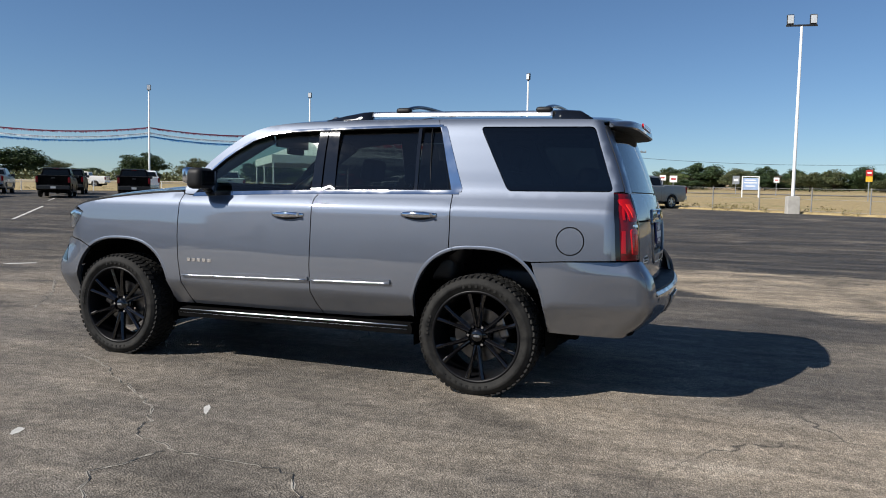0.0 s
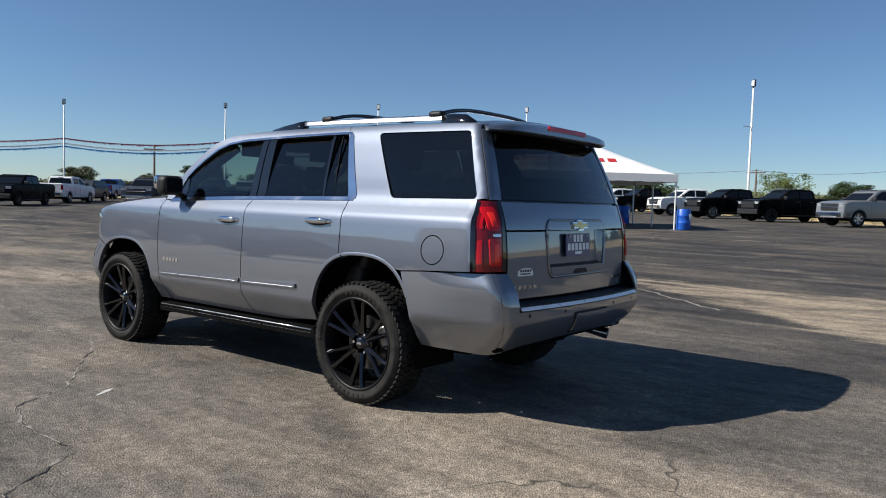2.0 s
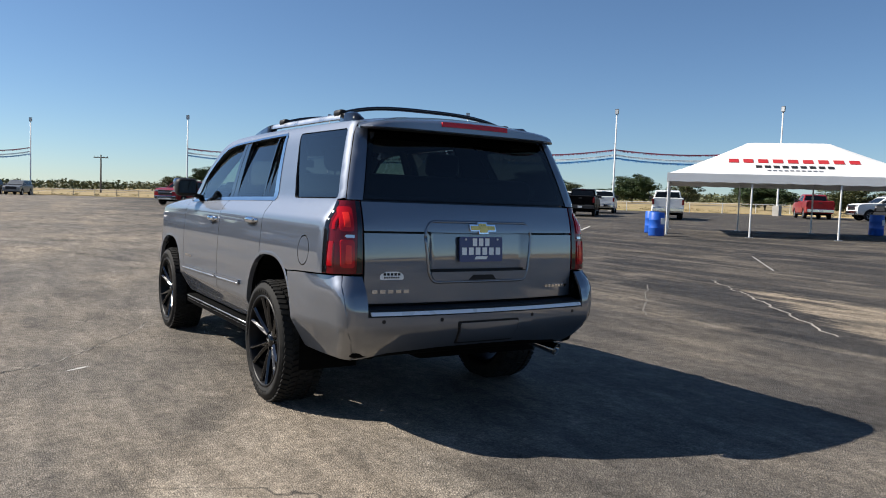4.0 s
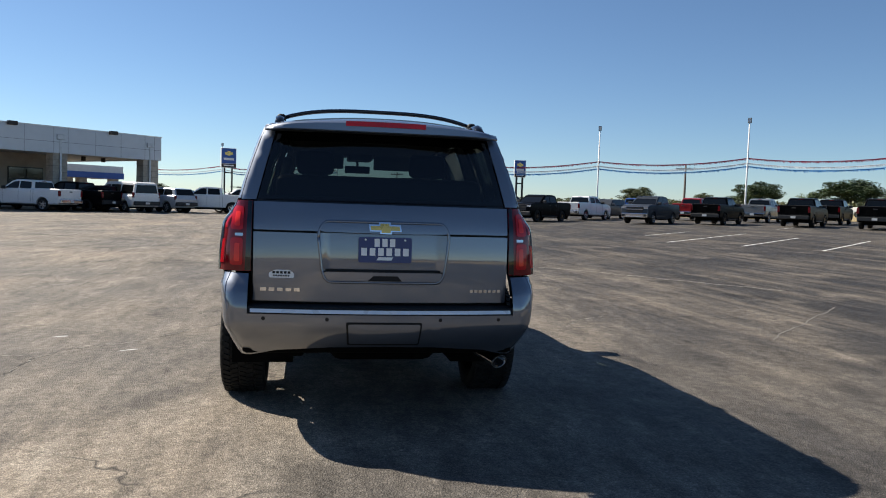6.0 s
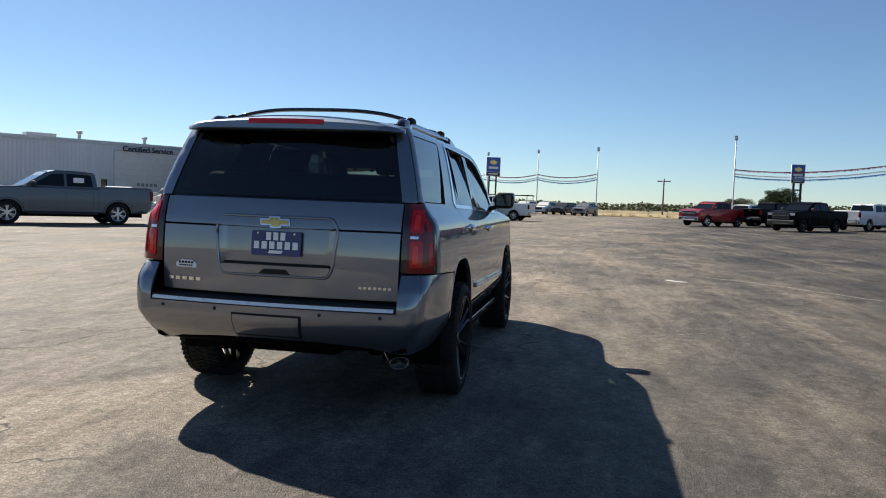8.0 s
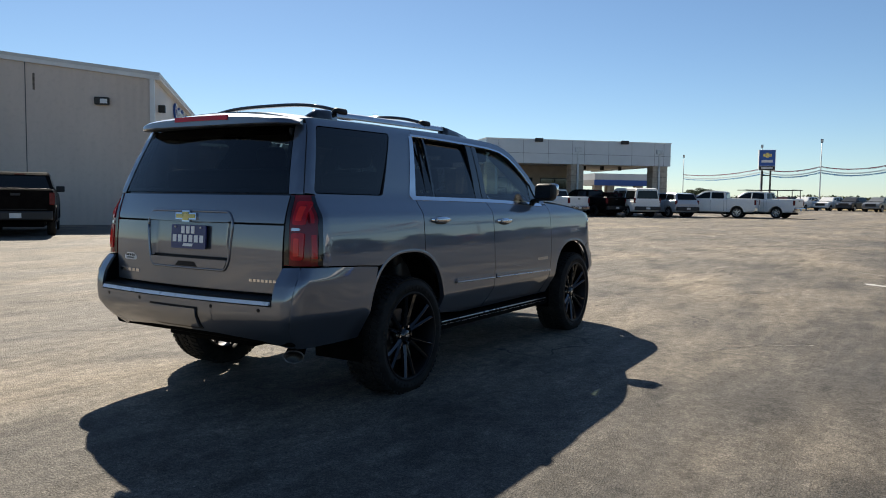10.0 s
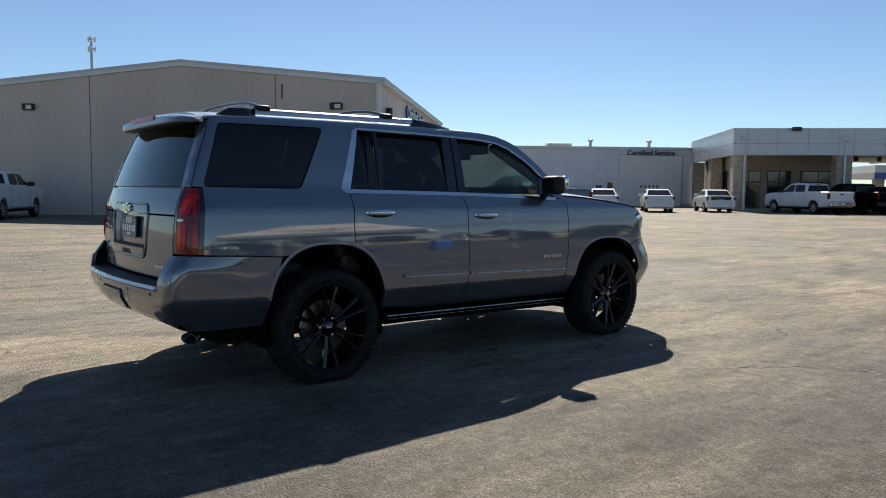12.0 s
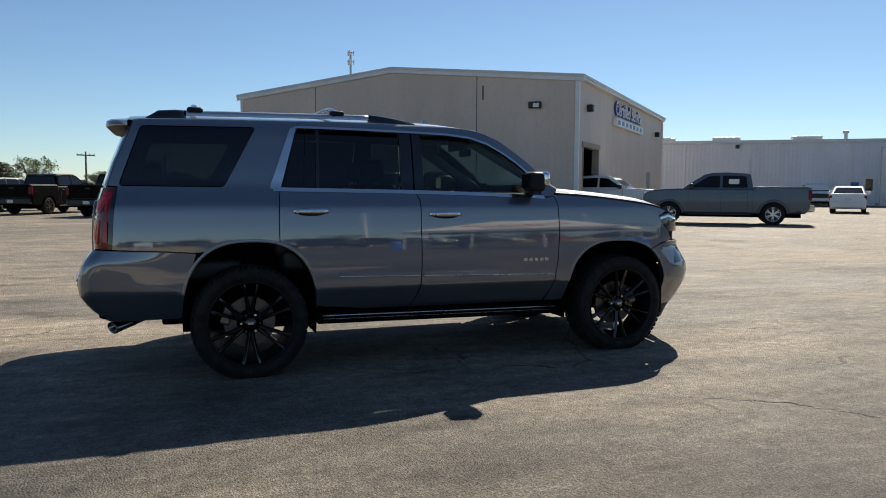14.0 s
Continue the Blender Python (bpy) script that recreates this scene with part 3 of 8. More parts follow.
def cladding(name, color, pitch, depth=0.5, rough=0.55, axis=0):
    m, n, l, p = node_mat(name)
    tc = n.new("ShaderNodeTexCoord")
    sep = n.new("ShaderNodeSeparateXYZ")
    l.new(tc.outputs["Object"], sep.inputs[0])
    s = n.new("ShaderNodeMath")
    s.operation = "ADD"
    l.new(sep.outputs[0], s.inputs[0]), l.new(sep.outputs[1], s.inputs[1])
    mul = n.new("ShaderNodeMath")
    mul.operation = "MULTIPLY"
    l.new(s.outputs[0], mul.inputs[0])
    mul.inputs[1].default_value = 2 * math.pi / pitch
    sn = n.new("ShaderNodeMath")
    sn.operation = "SINE"
    l.new(mul.outputs[0], sn.inputs[0])
    d1, d2 = noise_node(n, l, 0.35, 5, 0.6, stretch=(1, 1, 0.25)), noise_node(n, l, 5, 5)
    c = ramp(n, l, d1, [(0.3, tuple(v * 0.86 for v in color)), (0.7, tuple(min(1, v * 1.06) for v in color))])
    c = mixed(n, l, ramp(n, l, d2, [(0.5, 0.0), (0.8, 0.18)]), c, (0.25, 0.21, 0.16))
    l.new(c, p.inputs["Base Color"])
    p.inputs["Roughness"].default_value = rough
    bump(n, l, sn.outputs[0], depth, 0.02, p)
    return m


TAN_WALL = cladding("tan_metal_cladding", (0.64, 0.535, 0.45), 0.3, 0.15)
WHITE_WALL = cladding("white_metal_cladding", (0.72, 0.745, 0.79), 0.3, 0.3)
PANEL_GREY = simple("silver_composite_panel", (0.50, 0.51, 0.53), 0.35, 0.35, vary=0.06, scale=1)
WHITE_TRIM = simple("white_painted_metal", (0.74, 0.74, 0.72), 0.45, vary=0.06, scale=2)
STONE = simple("limestone_block", (0.42, 0.36, 0.28), 0.85, vary=0.25, scale=2.5, bumps=0.3)
STUCCO = simple("beige_stucco", (0.36, 0.31, 0.25), 0.9, vary=0.1, scale=2, bumps=0.2)
SOFFIT = simple("soffit_board", (0.46, 0.44, 0.40), 0.8, vary=0.08)
STORE_GLASS = simple("store_glass", (0.012, 0.014, 0.016), 0.05, vary=0.1, spec=0.8)
DARK_METAL = simple("dark_bronze_metal", (0.03, 0.028, 0.026), 0.45, 0.3, vary=0.15)
GALV = simple("galvanised_steel", (0.45, 0.46, 0.47), 0.4, 0.8, vary=0.15, scale=5)
SIGN_BLUE = simple("sign_blue", (0.02, 0.09, 0.36), 0.35, vary=0.08)
ROOF_WHITE = simple("pale_roof_sheet", (0.6, 0.6, 0.58), 0.5, vary=0.1, scale=1)
GROUT = simple("dark_joint", (0.10, 0.10, 0.10), 0.8)


def ub(name, parent, mat, u0, u1, v0, v1, z0, z1, bevel=0.0, label=""):
    return part(name, bx(u0, u1, v0, v1, z0, z1, bevel), mat, parent, label)


def words(text, size, mat, parent, m, name="lettering", thick=0.03, bold=0.0):
    cu = bpy.data.curves.new(name, "FONT")
    cu.body, cu.size, cu.extrude, cu.align_x = text, size, thick, "LEFT"
    cu.offset = bold
    tmp = bpy.data.objects.new(name, cu)
    scene.collection.objects.link(tmp)
    dg = bpy.context.evaluated_depsgraph_get()
    me = bpy.data.meshes.new_from_object(tmp.evaluated_get(dg))
    bpy.data.objects.remove(tmp)
    me.materials.clear()
    me.materials.append(mat)
    board = new(name)
    board.parent, board.matrix_local = parent, m
    src = bmesh.new()
    src.from_mesh(me)
    # loose pieces that stand over one another belong to one letter
    seen, spans = set(), []
    for v in src.verts:
        if v in seen:
            continue
        stack, isle = [v], []
        seen.add(v)
        while stack:
            c = stack.pop()
            isle.append(c)
            for ed in c.link_edges:
                o = ed.other_vert(c)
                if o not in seen:
                    seen.add(o)
                    stack.append(o)
        spans.append([min(c.co.x for c in isle), max(c.co.x for c in isle), isle])
    spans.sort(key=lambda q: q[0])
    letters = []
    for lo, hi, isle in spans:
        if letters and lo < letters[-1][1] - 0.3 * (hi - lo):
            letters[-1][1] = max(hi, letters[-1][1])
            letters[-1][2] += isle
        else:
            letters.append([lo, hi, isle])
    for lo, hi, isle in letters:
        keep = set(isle)
        bm = bmesh.new()
        mp = {c: bm.verts.new(c.co) for c in isle}
        for f in src.faces:
            if f.verts[0] in keep:
                bm.faces.new([mp[c] for c in f.verts])
        part("letter", bm, mat, board)
    src.free()
    return board


# tan metal workshop with a low gable
SHOP = frame_of((14.7, 22.6), 0.709, 0.705)
shop = thing("workshop", SHOP, "tan metal workshop building with a low white gable roof", "building")
LEN, WID, EAVE, PEAK = 21.8, 18.35, 6.15, 6.95
gable = [(0, 0), (WID, 0), (WID, EAVE), (WID / 2, PEAK), (0, EAVE)]
bm = prism(bmesh.new(), gable, 0.0, 0.25, "x")
part("gable_wall", bm, TAN_WALL, shop, "tan gable wall")
bm = prism(bmesh.new(), gable, LEN - 0.25, LEN, "x")
part("gable_wall", bm, TAN_WALL, shop)
# long wall with its doorway
for u0, u1, z0, z1 in ((0.25, 0.75, 0, EAVE), (3.75, LEN - 0.25, 0, EAVE), (0.75, 3.75, 3.2, EAVE)):
    ub("long_wall", shop, TAN_WALL, u0, u1, 0.0, 0.25, z0, z1)
ub("long_wall", shop, TAN_WALL, 0.25, LEN - 0.25, WID - 0.25, WID, 0, EAVE)
ub("doorway_lining", shop, DARK_METAL, 0.75, 3.75, 0.9, 1.0, 0, 3.2)
for u in (0.75, 3.65):
    ub("door_jamb", shop, STUCCO, u, u + 0.1, -0.03, 0.3, 0, 3.2)
ub("door_head", shop, STUCCO, 0.65, 3.85, -0.06, 0.3, 3.2, 3.42)
for sgn in (0, 1):
    pts = [(-0.25, EAVE - 0.05), (WID / 2, PEAK + 0.05), (WID / 2, PEAK + 0.17), (-0.25, EAVE + 0.09)] if not sgn else [(WID + 0.25, EAVE - 0.05), (WID / 2, PEAK + 0.05), (WID / 2, PEAK + 0.17), (WID + 0.25, EAVE + 0.09)]
    part("roof_slope", prism(bmesh.new(), pts, -0.12, LEN + 0.12, "x"), ROOF_WHITE, shop, "pale sheet metal roof")
    pts = [(a, b - 0.16) for a, b in pts[:2]] + [(a, b) for a, b in pts[:2]][::-1]
    part("barge_board", prism(bmesh.new(), pts, -0.10, -0.02, "x"), WHITE_TRIM, shop)
ub("gutter", shop, WHITE_TRIM, -0.1, LEN + 0.1, -0.22, 0.0, EAVE - 0.14, EAVE + 0.02)
for u, v in ((-0.06, -0.02), (LEN - 0.05, -0.08)):
    ub("corner_trim", shop, WHITE_TRIM, u - 0.02, u + 0.16, v - 0.02, v + 0.16, 0, EAVE)
ub("corner_trim", shop, WHITE_TRIM, -0.05, 0.06, WID - 0.1, WID + 0.05, 0, EAVE)
for v in (4.75, 13.6):
    ub("wall_joint", shop, GROUT, -0.012, 0.0, v, v + 0.03, 0, EAVE + 0.5)
ub("wall_stain", shop, simple("rusty_wall_stain", (0.15, 0.12, 0.095), 0.9, vary=0.5, scale=6), -0.006, 0.0, 4.42, 4.50, 5.35, 6.0)
for v in (1.95, 16.6):
    lamp = part("wall_lamp", bx(-0.22, 0.0, v - 0.28, v + 0.28, 4.86, 5.16, 0.04), DARK_METAL, shop)
    part("lamp_lens", bx(-0.228, -0.22, v - 0.22, v + 0.05, 4.90, 5.08), WHITE_TRIM, lamp)
for u in (1.5, 19.3):
    ub("side_lamp", shop, DARK_METAL, u - 0.15, u + 0.15, -0.28, 0.0, 4.78, 5.1, 0.03)
sg = part("box_sign", bx(6.6, 13.8, -0.22, 0.0, 4.55, 4.98, 0.02), WHITE_TRIM, shop, "white box sign with plain blue bars")
for k in range(7):
    part("sign_bar", bx(6.95 + k * 0.97, 7.45 + k * 0.97, -0.235, -0.22, 4.66, 4.87), SIGN_BLUE, sg)
words("Certified Service", 1.02, SIGN_BLUE, shop, Matrix.Translation((6.8, -0.06, 5.14)) @ Matrix.Rotation(radians(90), 4, "X"), thick=0.05, bold=0.008)
words("Certified Service", 1.02, WHITE_TRIM, shop, Matrix.Translation((6.8, -0.125, 5.14)) @ Matrix.Rotation(radians(90), 4, "X"), "lettering", 0.01)
for u, z in ((16.5, 1.6),):
    ub("meter_box", shop, GALV, u, u + 0.5, -0.2, 0.0, 1.2, 2.4, 0.02)
for k in range(3):
    b0 = thing("bollard", SHOP @ Matrix.Translation((4.5 + 1.9 * k, -1.0, 0)), "tan painted steel bollard beside the workshop door", "bollard", "workshop bollards")
    part("post", lathe(bmesh.new(), [(0.10, 0.0), (0.10, 1.0), (0.07, 1.07), (0.001, 1.1)], 14, "z"), STUCCO, b0, smooth=True)

# long white service building
BACK = frame_of((55.0, 33.0), -0.79, 0.61)
back = thing("service_building", BACK, "long white metal service building with a roller door", "building")
BL = 42.0
ub("front_wall", back, WHITE_WALL, 0, BL, -0.25, 0.0, 0, 5.05, label="white ribbed metal wall")
ub("end_wall", back, WHITE_WALL, BL - 0.25, BL, -18, -0.25, 0, 5.05)
ub("end_wall", back, WHITE_WALL, 0, 0.25, -18, -0.25, 0, 5.05)
ub("rear_wall", back, WHITE_WALL, 0.25, BL - 0.25, -18, -17.75, 0, 5.05)
ub("roof", back, ROOF_WHITE, -0.1, BL + 0.1, -18.1, 0.12, 5.05, 5.22)
ub("eave_trim", back, GALV, -0.1, BL + 0.1, 0.0, 0.14, 4.93, 5.07)
ub("base_band", back, CONCRETE, 0, BL, 0.0, 0.02, 0, 0.25)
JOINT_PALE = simple("pale_joint", (0.52, 0.52, 0.51), 0.6)
PANE_PALE = simple("dusty_pane", (0.26, 0.28, 0.30), 0.2)
rd = ub("roller_door", back, WHITE_TRIM, 1.06, 6.58, 0.0, 0.03, 0.05, 4.5, label="closed white roller door")
for z in np.arange(0.5, 4.4, 0.5):
    ub("door_joint", rd, JOINT_PALE, 1.12, 6.5, 0.03, 0.033, z, z + 0.012)
for a, b, c, d in ((0.98, 1.06, 0, 4.58), (6.58, 6.66, 0, 4.58), (0.98, 6.66, 4.5, 4.58)):
    ub("door_frame", back, GALV, a, b, 0.0, 0.05, c, d)
for k in range(5):
    ub("door_pane", rd, PANE_PALE, 3.05 + k * 0.36, 3.05 + k * 0.36 + 0.24, 0.03, 0.034, 1.62, 1.88)
words("Certified Service", 0.63, simple("navy_letters", (0.012, 0.016, 0.04), 0.4), back, Matrix.Translation((6.0, 0.18, 4.50)) @ Matrix.Rotation(radians(180), 4, "Z") @ Matrix.Rotation(radians(90), 4, "X"), bold=0.010)
sd = ub("side_door", back, WHITE_TRIM, 6.95, 7.85, 0.0, 0.05, 0.05, 2.3, label="white service door with a dark pane")
ub("door_pane", sd, STORE_GLASS, 7.15, 7.65, 0.05, 0.056, 1.2, 2.1)
ub("notice", back, SIGN_BLUE, 8.1, 8.7, 0.0, 0.02, 1.3, 1.85)
for u in (8.7, 16.1, 23.5, 31.0):
    ub("downpipe", back, WHITE_TRIM, u, u + 0.13, 0.0, 0.12, 0.1, 5.0)
ub("flood_lamp", back, DARK_METAL, 16.9, 17.2, 0.0, 0.25, 4.55, 4.85)
ub("conduit", back, GALV, 21.0, 21.06, 0.0, 0.06, 0.5, 4.7)
for u in (11.6, 17.8, 23.0):
    ub("roof_unit", back, GALV, u - 1.1, u + 1.1, -3.4, -2.0, 5.22, 5.62, 0.02)
for u, h in ((8.9, 0.75), (3.6, 0.7)):
    st = part("roof_vent", lathe(bmesh.new(), [(0.14, 5.2), (0.14, 5.2 + h * 0.7), (0.24, 5.2 + h * 0.72), (0.24, 5.2 + h), (0.001, 5.25 + h)], 14, "z", Matrix.Translation((u, -1.5, 0))), GALV, back)

# dealership with its corner canopy
DLR = frame_of((44.3, 23.0), 0.694, -0.72)
dealer = thing("showroom", DLR, "dealership showroom with a silver panel canopy on stone columns", "building")
FL, FD, FZ0, FZ1 = 15.15, 14.9, 3.92, 5.70


def du(name, mat, u0, u1, v0, v1, z0, z1, parent=None, bevel=0.0, label=""):
    return ub(name, parent or dealer, mat, u0, u1, v0, v1, z0, z1, bevel, label)


du("canopy_fascia", PANEL_GREY, 0, FL, 0, 0.25, FZ0, FZ1, label="silver composite fascia")
du("canopy_fascia", PANEL_GREY, 0, 0.25, 0.25, FD, FZ0, FZ1)
du("canopy_fascia", PANEL_GREY, FL - 0.25, FL, 0.25, FD, FZ0, FZ1)
du("canopy_soffit", SOFFIT, 0.25, FL - 0.25, 0.25, FD, FZ0 + 0.12, FZ0 + 0.25)
du("canopy_roof", ROOF_WHITE, 0.2, FL - 0.2, 0.2, FD, FZ1 - 0.3, FZ1 - 0.1)
du("fascia_cap", WHITE_TRIM, -0.04, FL + 0.04, -0.04, 0.3, FZ1, FZ1 + 0.06)
du("fascia_cap", WHITE_TRIM, -0.04, 0.3, 0.3, FD, FZ1, FZ1 + 0.06)
for u in (0.95, 2.9, 4.9, 6.85, 7.85, 9.85, 11.8, 13.75, 14.55):
    du("panel_joint", GROUT, u, u + 0.02, -0.004, 0.0, FZ0, FZ1)
for v in (3.7, 7.4, 11.1):
    du("panel_joint", GROUT, -0.004, 0.0, v, v + 0.02, FZ0, FZ1)
du("panel_joint", GROUT, 0, FL, -0.0045, 0.0, 4.68, 4.70)
du("panel_joint", GROUT, -0.0045, 0.0, 0, FD, 4.68, 4.70)
for u in (4.1, 11.15):
    du("flood_lamp", DARK_METAL, u - 0.3, u + 0.3, -0.25, 0.05, 5.55, 5.82, bevel=0.03)
rnd = random.Random(4)
for u0, u1 in ((0.1, 0.95), (6.85, 7.85), (13.7, 14.95)):
    col = du("stone_column", GROUT, u0 + 0.02, u1 - 0.02, 0.12, 1.0, 0, FZ0, label="limestone clad column")
    for k in range(9):
        z0, off = k * 0.436, 0.0 if k % 2 else 0.17
        cut = u0 + (u1 - u0) * (0.38 + off)
        for a, b in ((u0, cut - 0.006), (cut + 0.006, u1)):
            du("stone", STONE, a - rnd.uniform(0, 0.012), b + rnd.uniform(0, 0.012), 0.10 - rnd.uniform(0, 0.02), 1.02, z0 + 0.008, z0 + 0.428, parent=col)
    uc = u0 + 0.42 if u0 > 1 else u0 + 0.62
    du("downpipe", GALV, uc, uc + 0.14, -0.03, 0.09, 0.1, 4.9)
    du("rain_head", GALV, uc - 0.22, uc + 0.36, -0.10, 0.0, 4.85, 5.22, bevel=0.03)
for v in (7.2, 13.6):
    du("stone_column", STONE, 0.1, 0.95, v, v + 0.9, 0, FZ0)
# recessed shop front
du("front_wall", STUCCO, 1.2, 9.4, 5.6, 5.9, 0, FZ0 + 0.1, label="beige wall under the canopy")
du("front_wall", STUCCO, 9.1, 9.4, 5.9, FD, 0, FZ0 + 0.1)
du("front_wall", STUCCO, 1.2, 1.5, 5.9, FD, 0, FZ0 + 0.1)
du("rear_wall", STUCCO, 1.5, 9.1, FD - 0.3, FD, 0, FZ0 + 0.1)
for u0, u1 in ((1.6, 3.4), (3.9, 5.6), (6.3, 8.8)):
    win = du("shop_window", DARK_METAL, u0, u1, 5.52, 5.6, 0.15, 3.0)
    for k in range(2):
        w = (u1 - u0) / 2
        for z0, z1 in ((0.22, 2.1), (2.18, 2.93)):
            du("pane", STORE_GLASS, u0 + w * k + 0.05, u0 + w * (k + 1) - 0.03, 5.50, 5.52, z0, z1, parent=win)
for v0, v1 in ((6.4, 9.0), (9.6, 12.2)):
    win = du("shop_window", DARK_METAL, 1.12, 1.2, v0, v1, 0.15, 3.0)
    for k in range(2):
        w = (v1 - v0) / 2
        du("pane", STORE_GLASS, 1.10, 1.12, v0 + w * k + 0.05, v0 + w * (k + 1) - 0.03, 0.22, 2.9, parent=win)
for u in (9.7, 11.3, 12.9):
    du("ceiling_speaker", DARK_METAL, u, u + 0.2, 4.4, 4.7, FZ0 - 0.22, FZ0 + 0.12)
du("walk", CONCRETE, 0.5, 10.2, -0.6, 5.6, 0.0, 0.16)
# second white canopy with a blue band beyond
can2 = thing("far_canopy", DLR @ Matrix.Translation((16.3, 17, 0)), "white entrance canopy with a blue band", "canopy")
part("canopy_block", bx(0, 5.8, 0, 6, 3.25, 3.9), WHITE_TRIM, can2)
part("blue_band", bx(-0.06, 5.86, -0.06, 0.0, 2.68, 3.25), SIGN_BLUE, can2, "bright blue band")
part("blue_band", bx(5.8, 5.86, 0.0, 6.0, 2.68, 3.25), SIGN_BLUE, can2)
part("soffit", bx(0, 5.8, 0, 6, 2.72, 3.25), SOFFIT, can2)
for u in (0.2, 1.55, 4.75):
    part("column", bx(u, u + 0.75, 0.3, 1.05, -0.3, 2.72), STONE, can2)


# ---- the parked SUV: body surfaces ----
body_w = spline([0.30, 0.42, 0.50, 0.590, 0.606, 0.72, 0.82, 0.93, 1.02, 1.12, 1.19, 1.21, 1.235, 1.27, 1.32, 1.45, 1.60, 1.74, 1.80, 1.86],
                [0.790, 0.858, 0.900, 0.948, 0.955, 0.957, 0.9562, 0.9526, 0.9475, 0.939, 0.930, 0.921, 0.904, 0.876, 0.846, 0.812, 0.770, 0.722, 0.678, 0.55])
bump_w = spline([0.40, 0.48, 0.56, 0.610, 0.625, 0.72, 0.80, 0.845, 0.855, 0.92, 1.0], [0.775, 0.822, 0.862, 0.888, 0.893, 0.903, 0.911, 0.913, 0.911, 0.888, 0.888])
tail_x = spline([0.40, 0.75, 0.95, 1.15, 1.25, 1.32, 1.50, 1.72, 1.80], [-2.44, -2.445, -2.447, -2.435, -2.415, -2.388, -2.325, -2.235, -2.20])
bumper_x = spline([0.40, 0.44, 0.48, 0.55, 0.62, 0.70, 0.80, 0.85, 0.92], [-2.38, -2.42, -2.465, -2.525, -2.553, -2.555, -2.535, -2.505, -2.455])
nose_x = spline([0.18, 0.30, 0.40, 0.55, 0.68, 0.75, 0.86, 0.95, 1.08, 1.16, 1.24], [2.20, 2.27, 2.31, 2.335, 2.325, 2.285, 2.225, 2.225, 2.235, 2.20, 2.13])
AXLE, HUB_Z = 1.473, 0.388
CORNER = 0.10


def arch_q(x, z, front):
    cx, a, b = (1.452, 0.468, 0.515) if front else (-1.463, 0.455, 0.558)
    return ((abs(x - cx) / a) ** 2.6 + (abs(z - 0.395) / b) ** 2.6) ** (1 / 2.6)


def arch_pt(x0, ang, front, q=1.0):
    cx, a, b = (1.452, 0.468, 0.515) if front else (-1.463, 0.455, 0.558)
    c, s = math.cos(ang), math.sin(ang)
    k = q / (abs(c) ** 2.6 + abs(s) ** 2.6) ** (1 / 2.6)
    return (cx + a * k * c, 0.395 + b * k * s)


def corner_r(z):
    return 0.17 - 0.10 * smooth01((z - 1.23) / 0.13)


def side_y(x, z, bumper=False):
    w = body_w(z)
    if x < -1.95 and bumper:
        w = w + (bump_w(z) - w) * smooth01((-1.95 - x) / 0.62)
    xr = bumper_x(z) if bumper else tail_x(z)
    r = CORNER if bumper else corner_r(z)
    d = max(0.0, xr + r - x)
    if d > 0:
        d = min(d, r * 0.995)
        w += math.sqrt(r * r - d * d) - r
    if x > 1.5:
        rf = 0.42
        d = max(0.0, x - (nose_x(z) - rf))
        d = min(d, rf * 0.995)
        w += math.sqrt(rf * rf - d * d) - rf
    return w


def rear_x(y, z, bumper=False):
    xr, w = (bumper_x(z), bump_w(z)) if bumper else (tail_x(z), body_w(z))
    r = CORNER if bumper else corner_r(z)
    d = max(0.0, abs(y) - (w - r))
    bow = 0.060 * (1 - min(1.0, abs(y) / (w - r)) ** 2)
    return xr + r - math.sqrt(max(1e-6, r * r - min(d, r * 0.995) ** 2)) - bow


def nose(y, z):
    rf, w = 0.42, body_w(z)
    d = max(0.0, abs(y) - (w - rf))
    return nose_x(z) - rf + math.sqrt(max(1e-6, rf * rf - min(d, rf * 0.995) ** 2)) + 0.11 * (1 - min(1.0, abs(y) / (w - rf)) ** 2)


def side_map(s, sink=0.0, bumper=False):
    return lambda x, z, o: Vector((x, s * (side_y(x, z, bumper) - sink - o), z))


def rear_map(sink=0.0, bumper=False):
    return lambda y, z, o: Vector((rear_x(y, z, bumper) + sink + o, y, z))


roof_edge = spline([-2.30, -2.1, -1.1, -0.6, -0.2, 0.10, 0.26], [1.768, 1.783, 1.800, 1.805, 1.800, 1.790, 1.772])
fender_top = spline([0.80, 1.14, 1.40, 1.64, 1.83, 1.95, 2.05, 2.2], [1.296, 1.277, 1.252, 1.222, 1.188, 1.150, 1.105, 1.06])
belt = spline([-2.4, -1.26, -0.27, 0.26, 0.80], [1.324, 1.305, 1.290, 1.276, 1.254])

GAP_F = [(0.888, 1.262), (0.898, 1.19), (0.904, 1.06), (0.904, 0.935), (0.893, 0.766), (0.867, 0.597), (0.835, 0.49), (0.800, 0.432)]
GAP_B = [(-0.262, 1.290), (-0.240, 1.245), (-0.240, 1.10), (-0.240, 0.98), (-0.237, 0.78), (-0.246, 0.60), (-0.272, 0.51), (-0.312, 0.436)]
GAP_C = [(-1.258, 1.303), (-1.268, 1.20), (-1.272, 1.09), (-1.270, 0.936)]
WIN_TOP = [(0.688, 1.440), (0.592, 1.520), (0.489, 1.590), (0.359, 1.662), (0.222, 1.706), (0.034, 1.727), (-0.186, 1.734), (-0.60, 1.744), (-0.957, 1.748), (-1.128, 1.748)]
PILLAR_A = [(0.905, 1.305), (0.80, 1.425), (0.70, 1.522), (0.58, 1.615), (0.456, 1.698), (0.35, 1.744), (0.26, 1.770)]
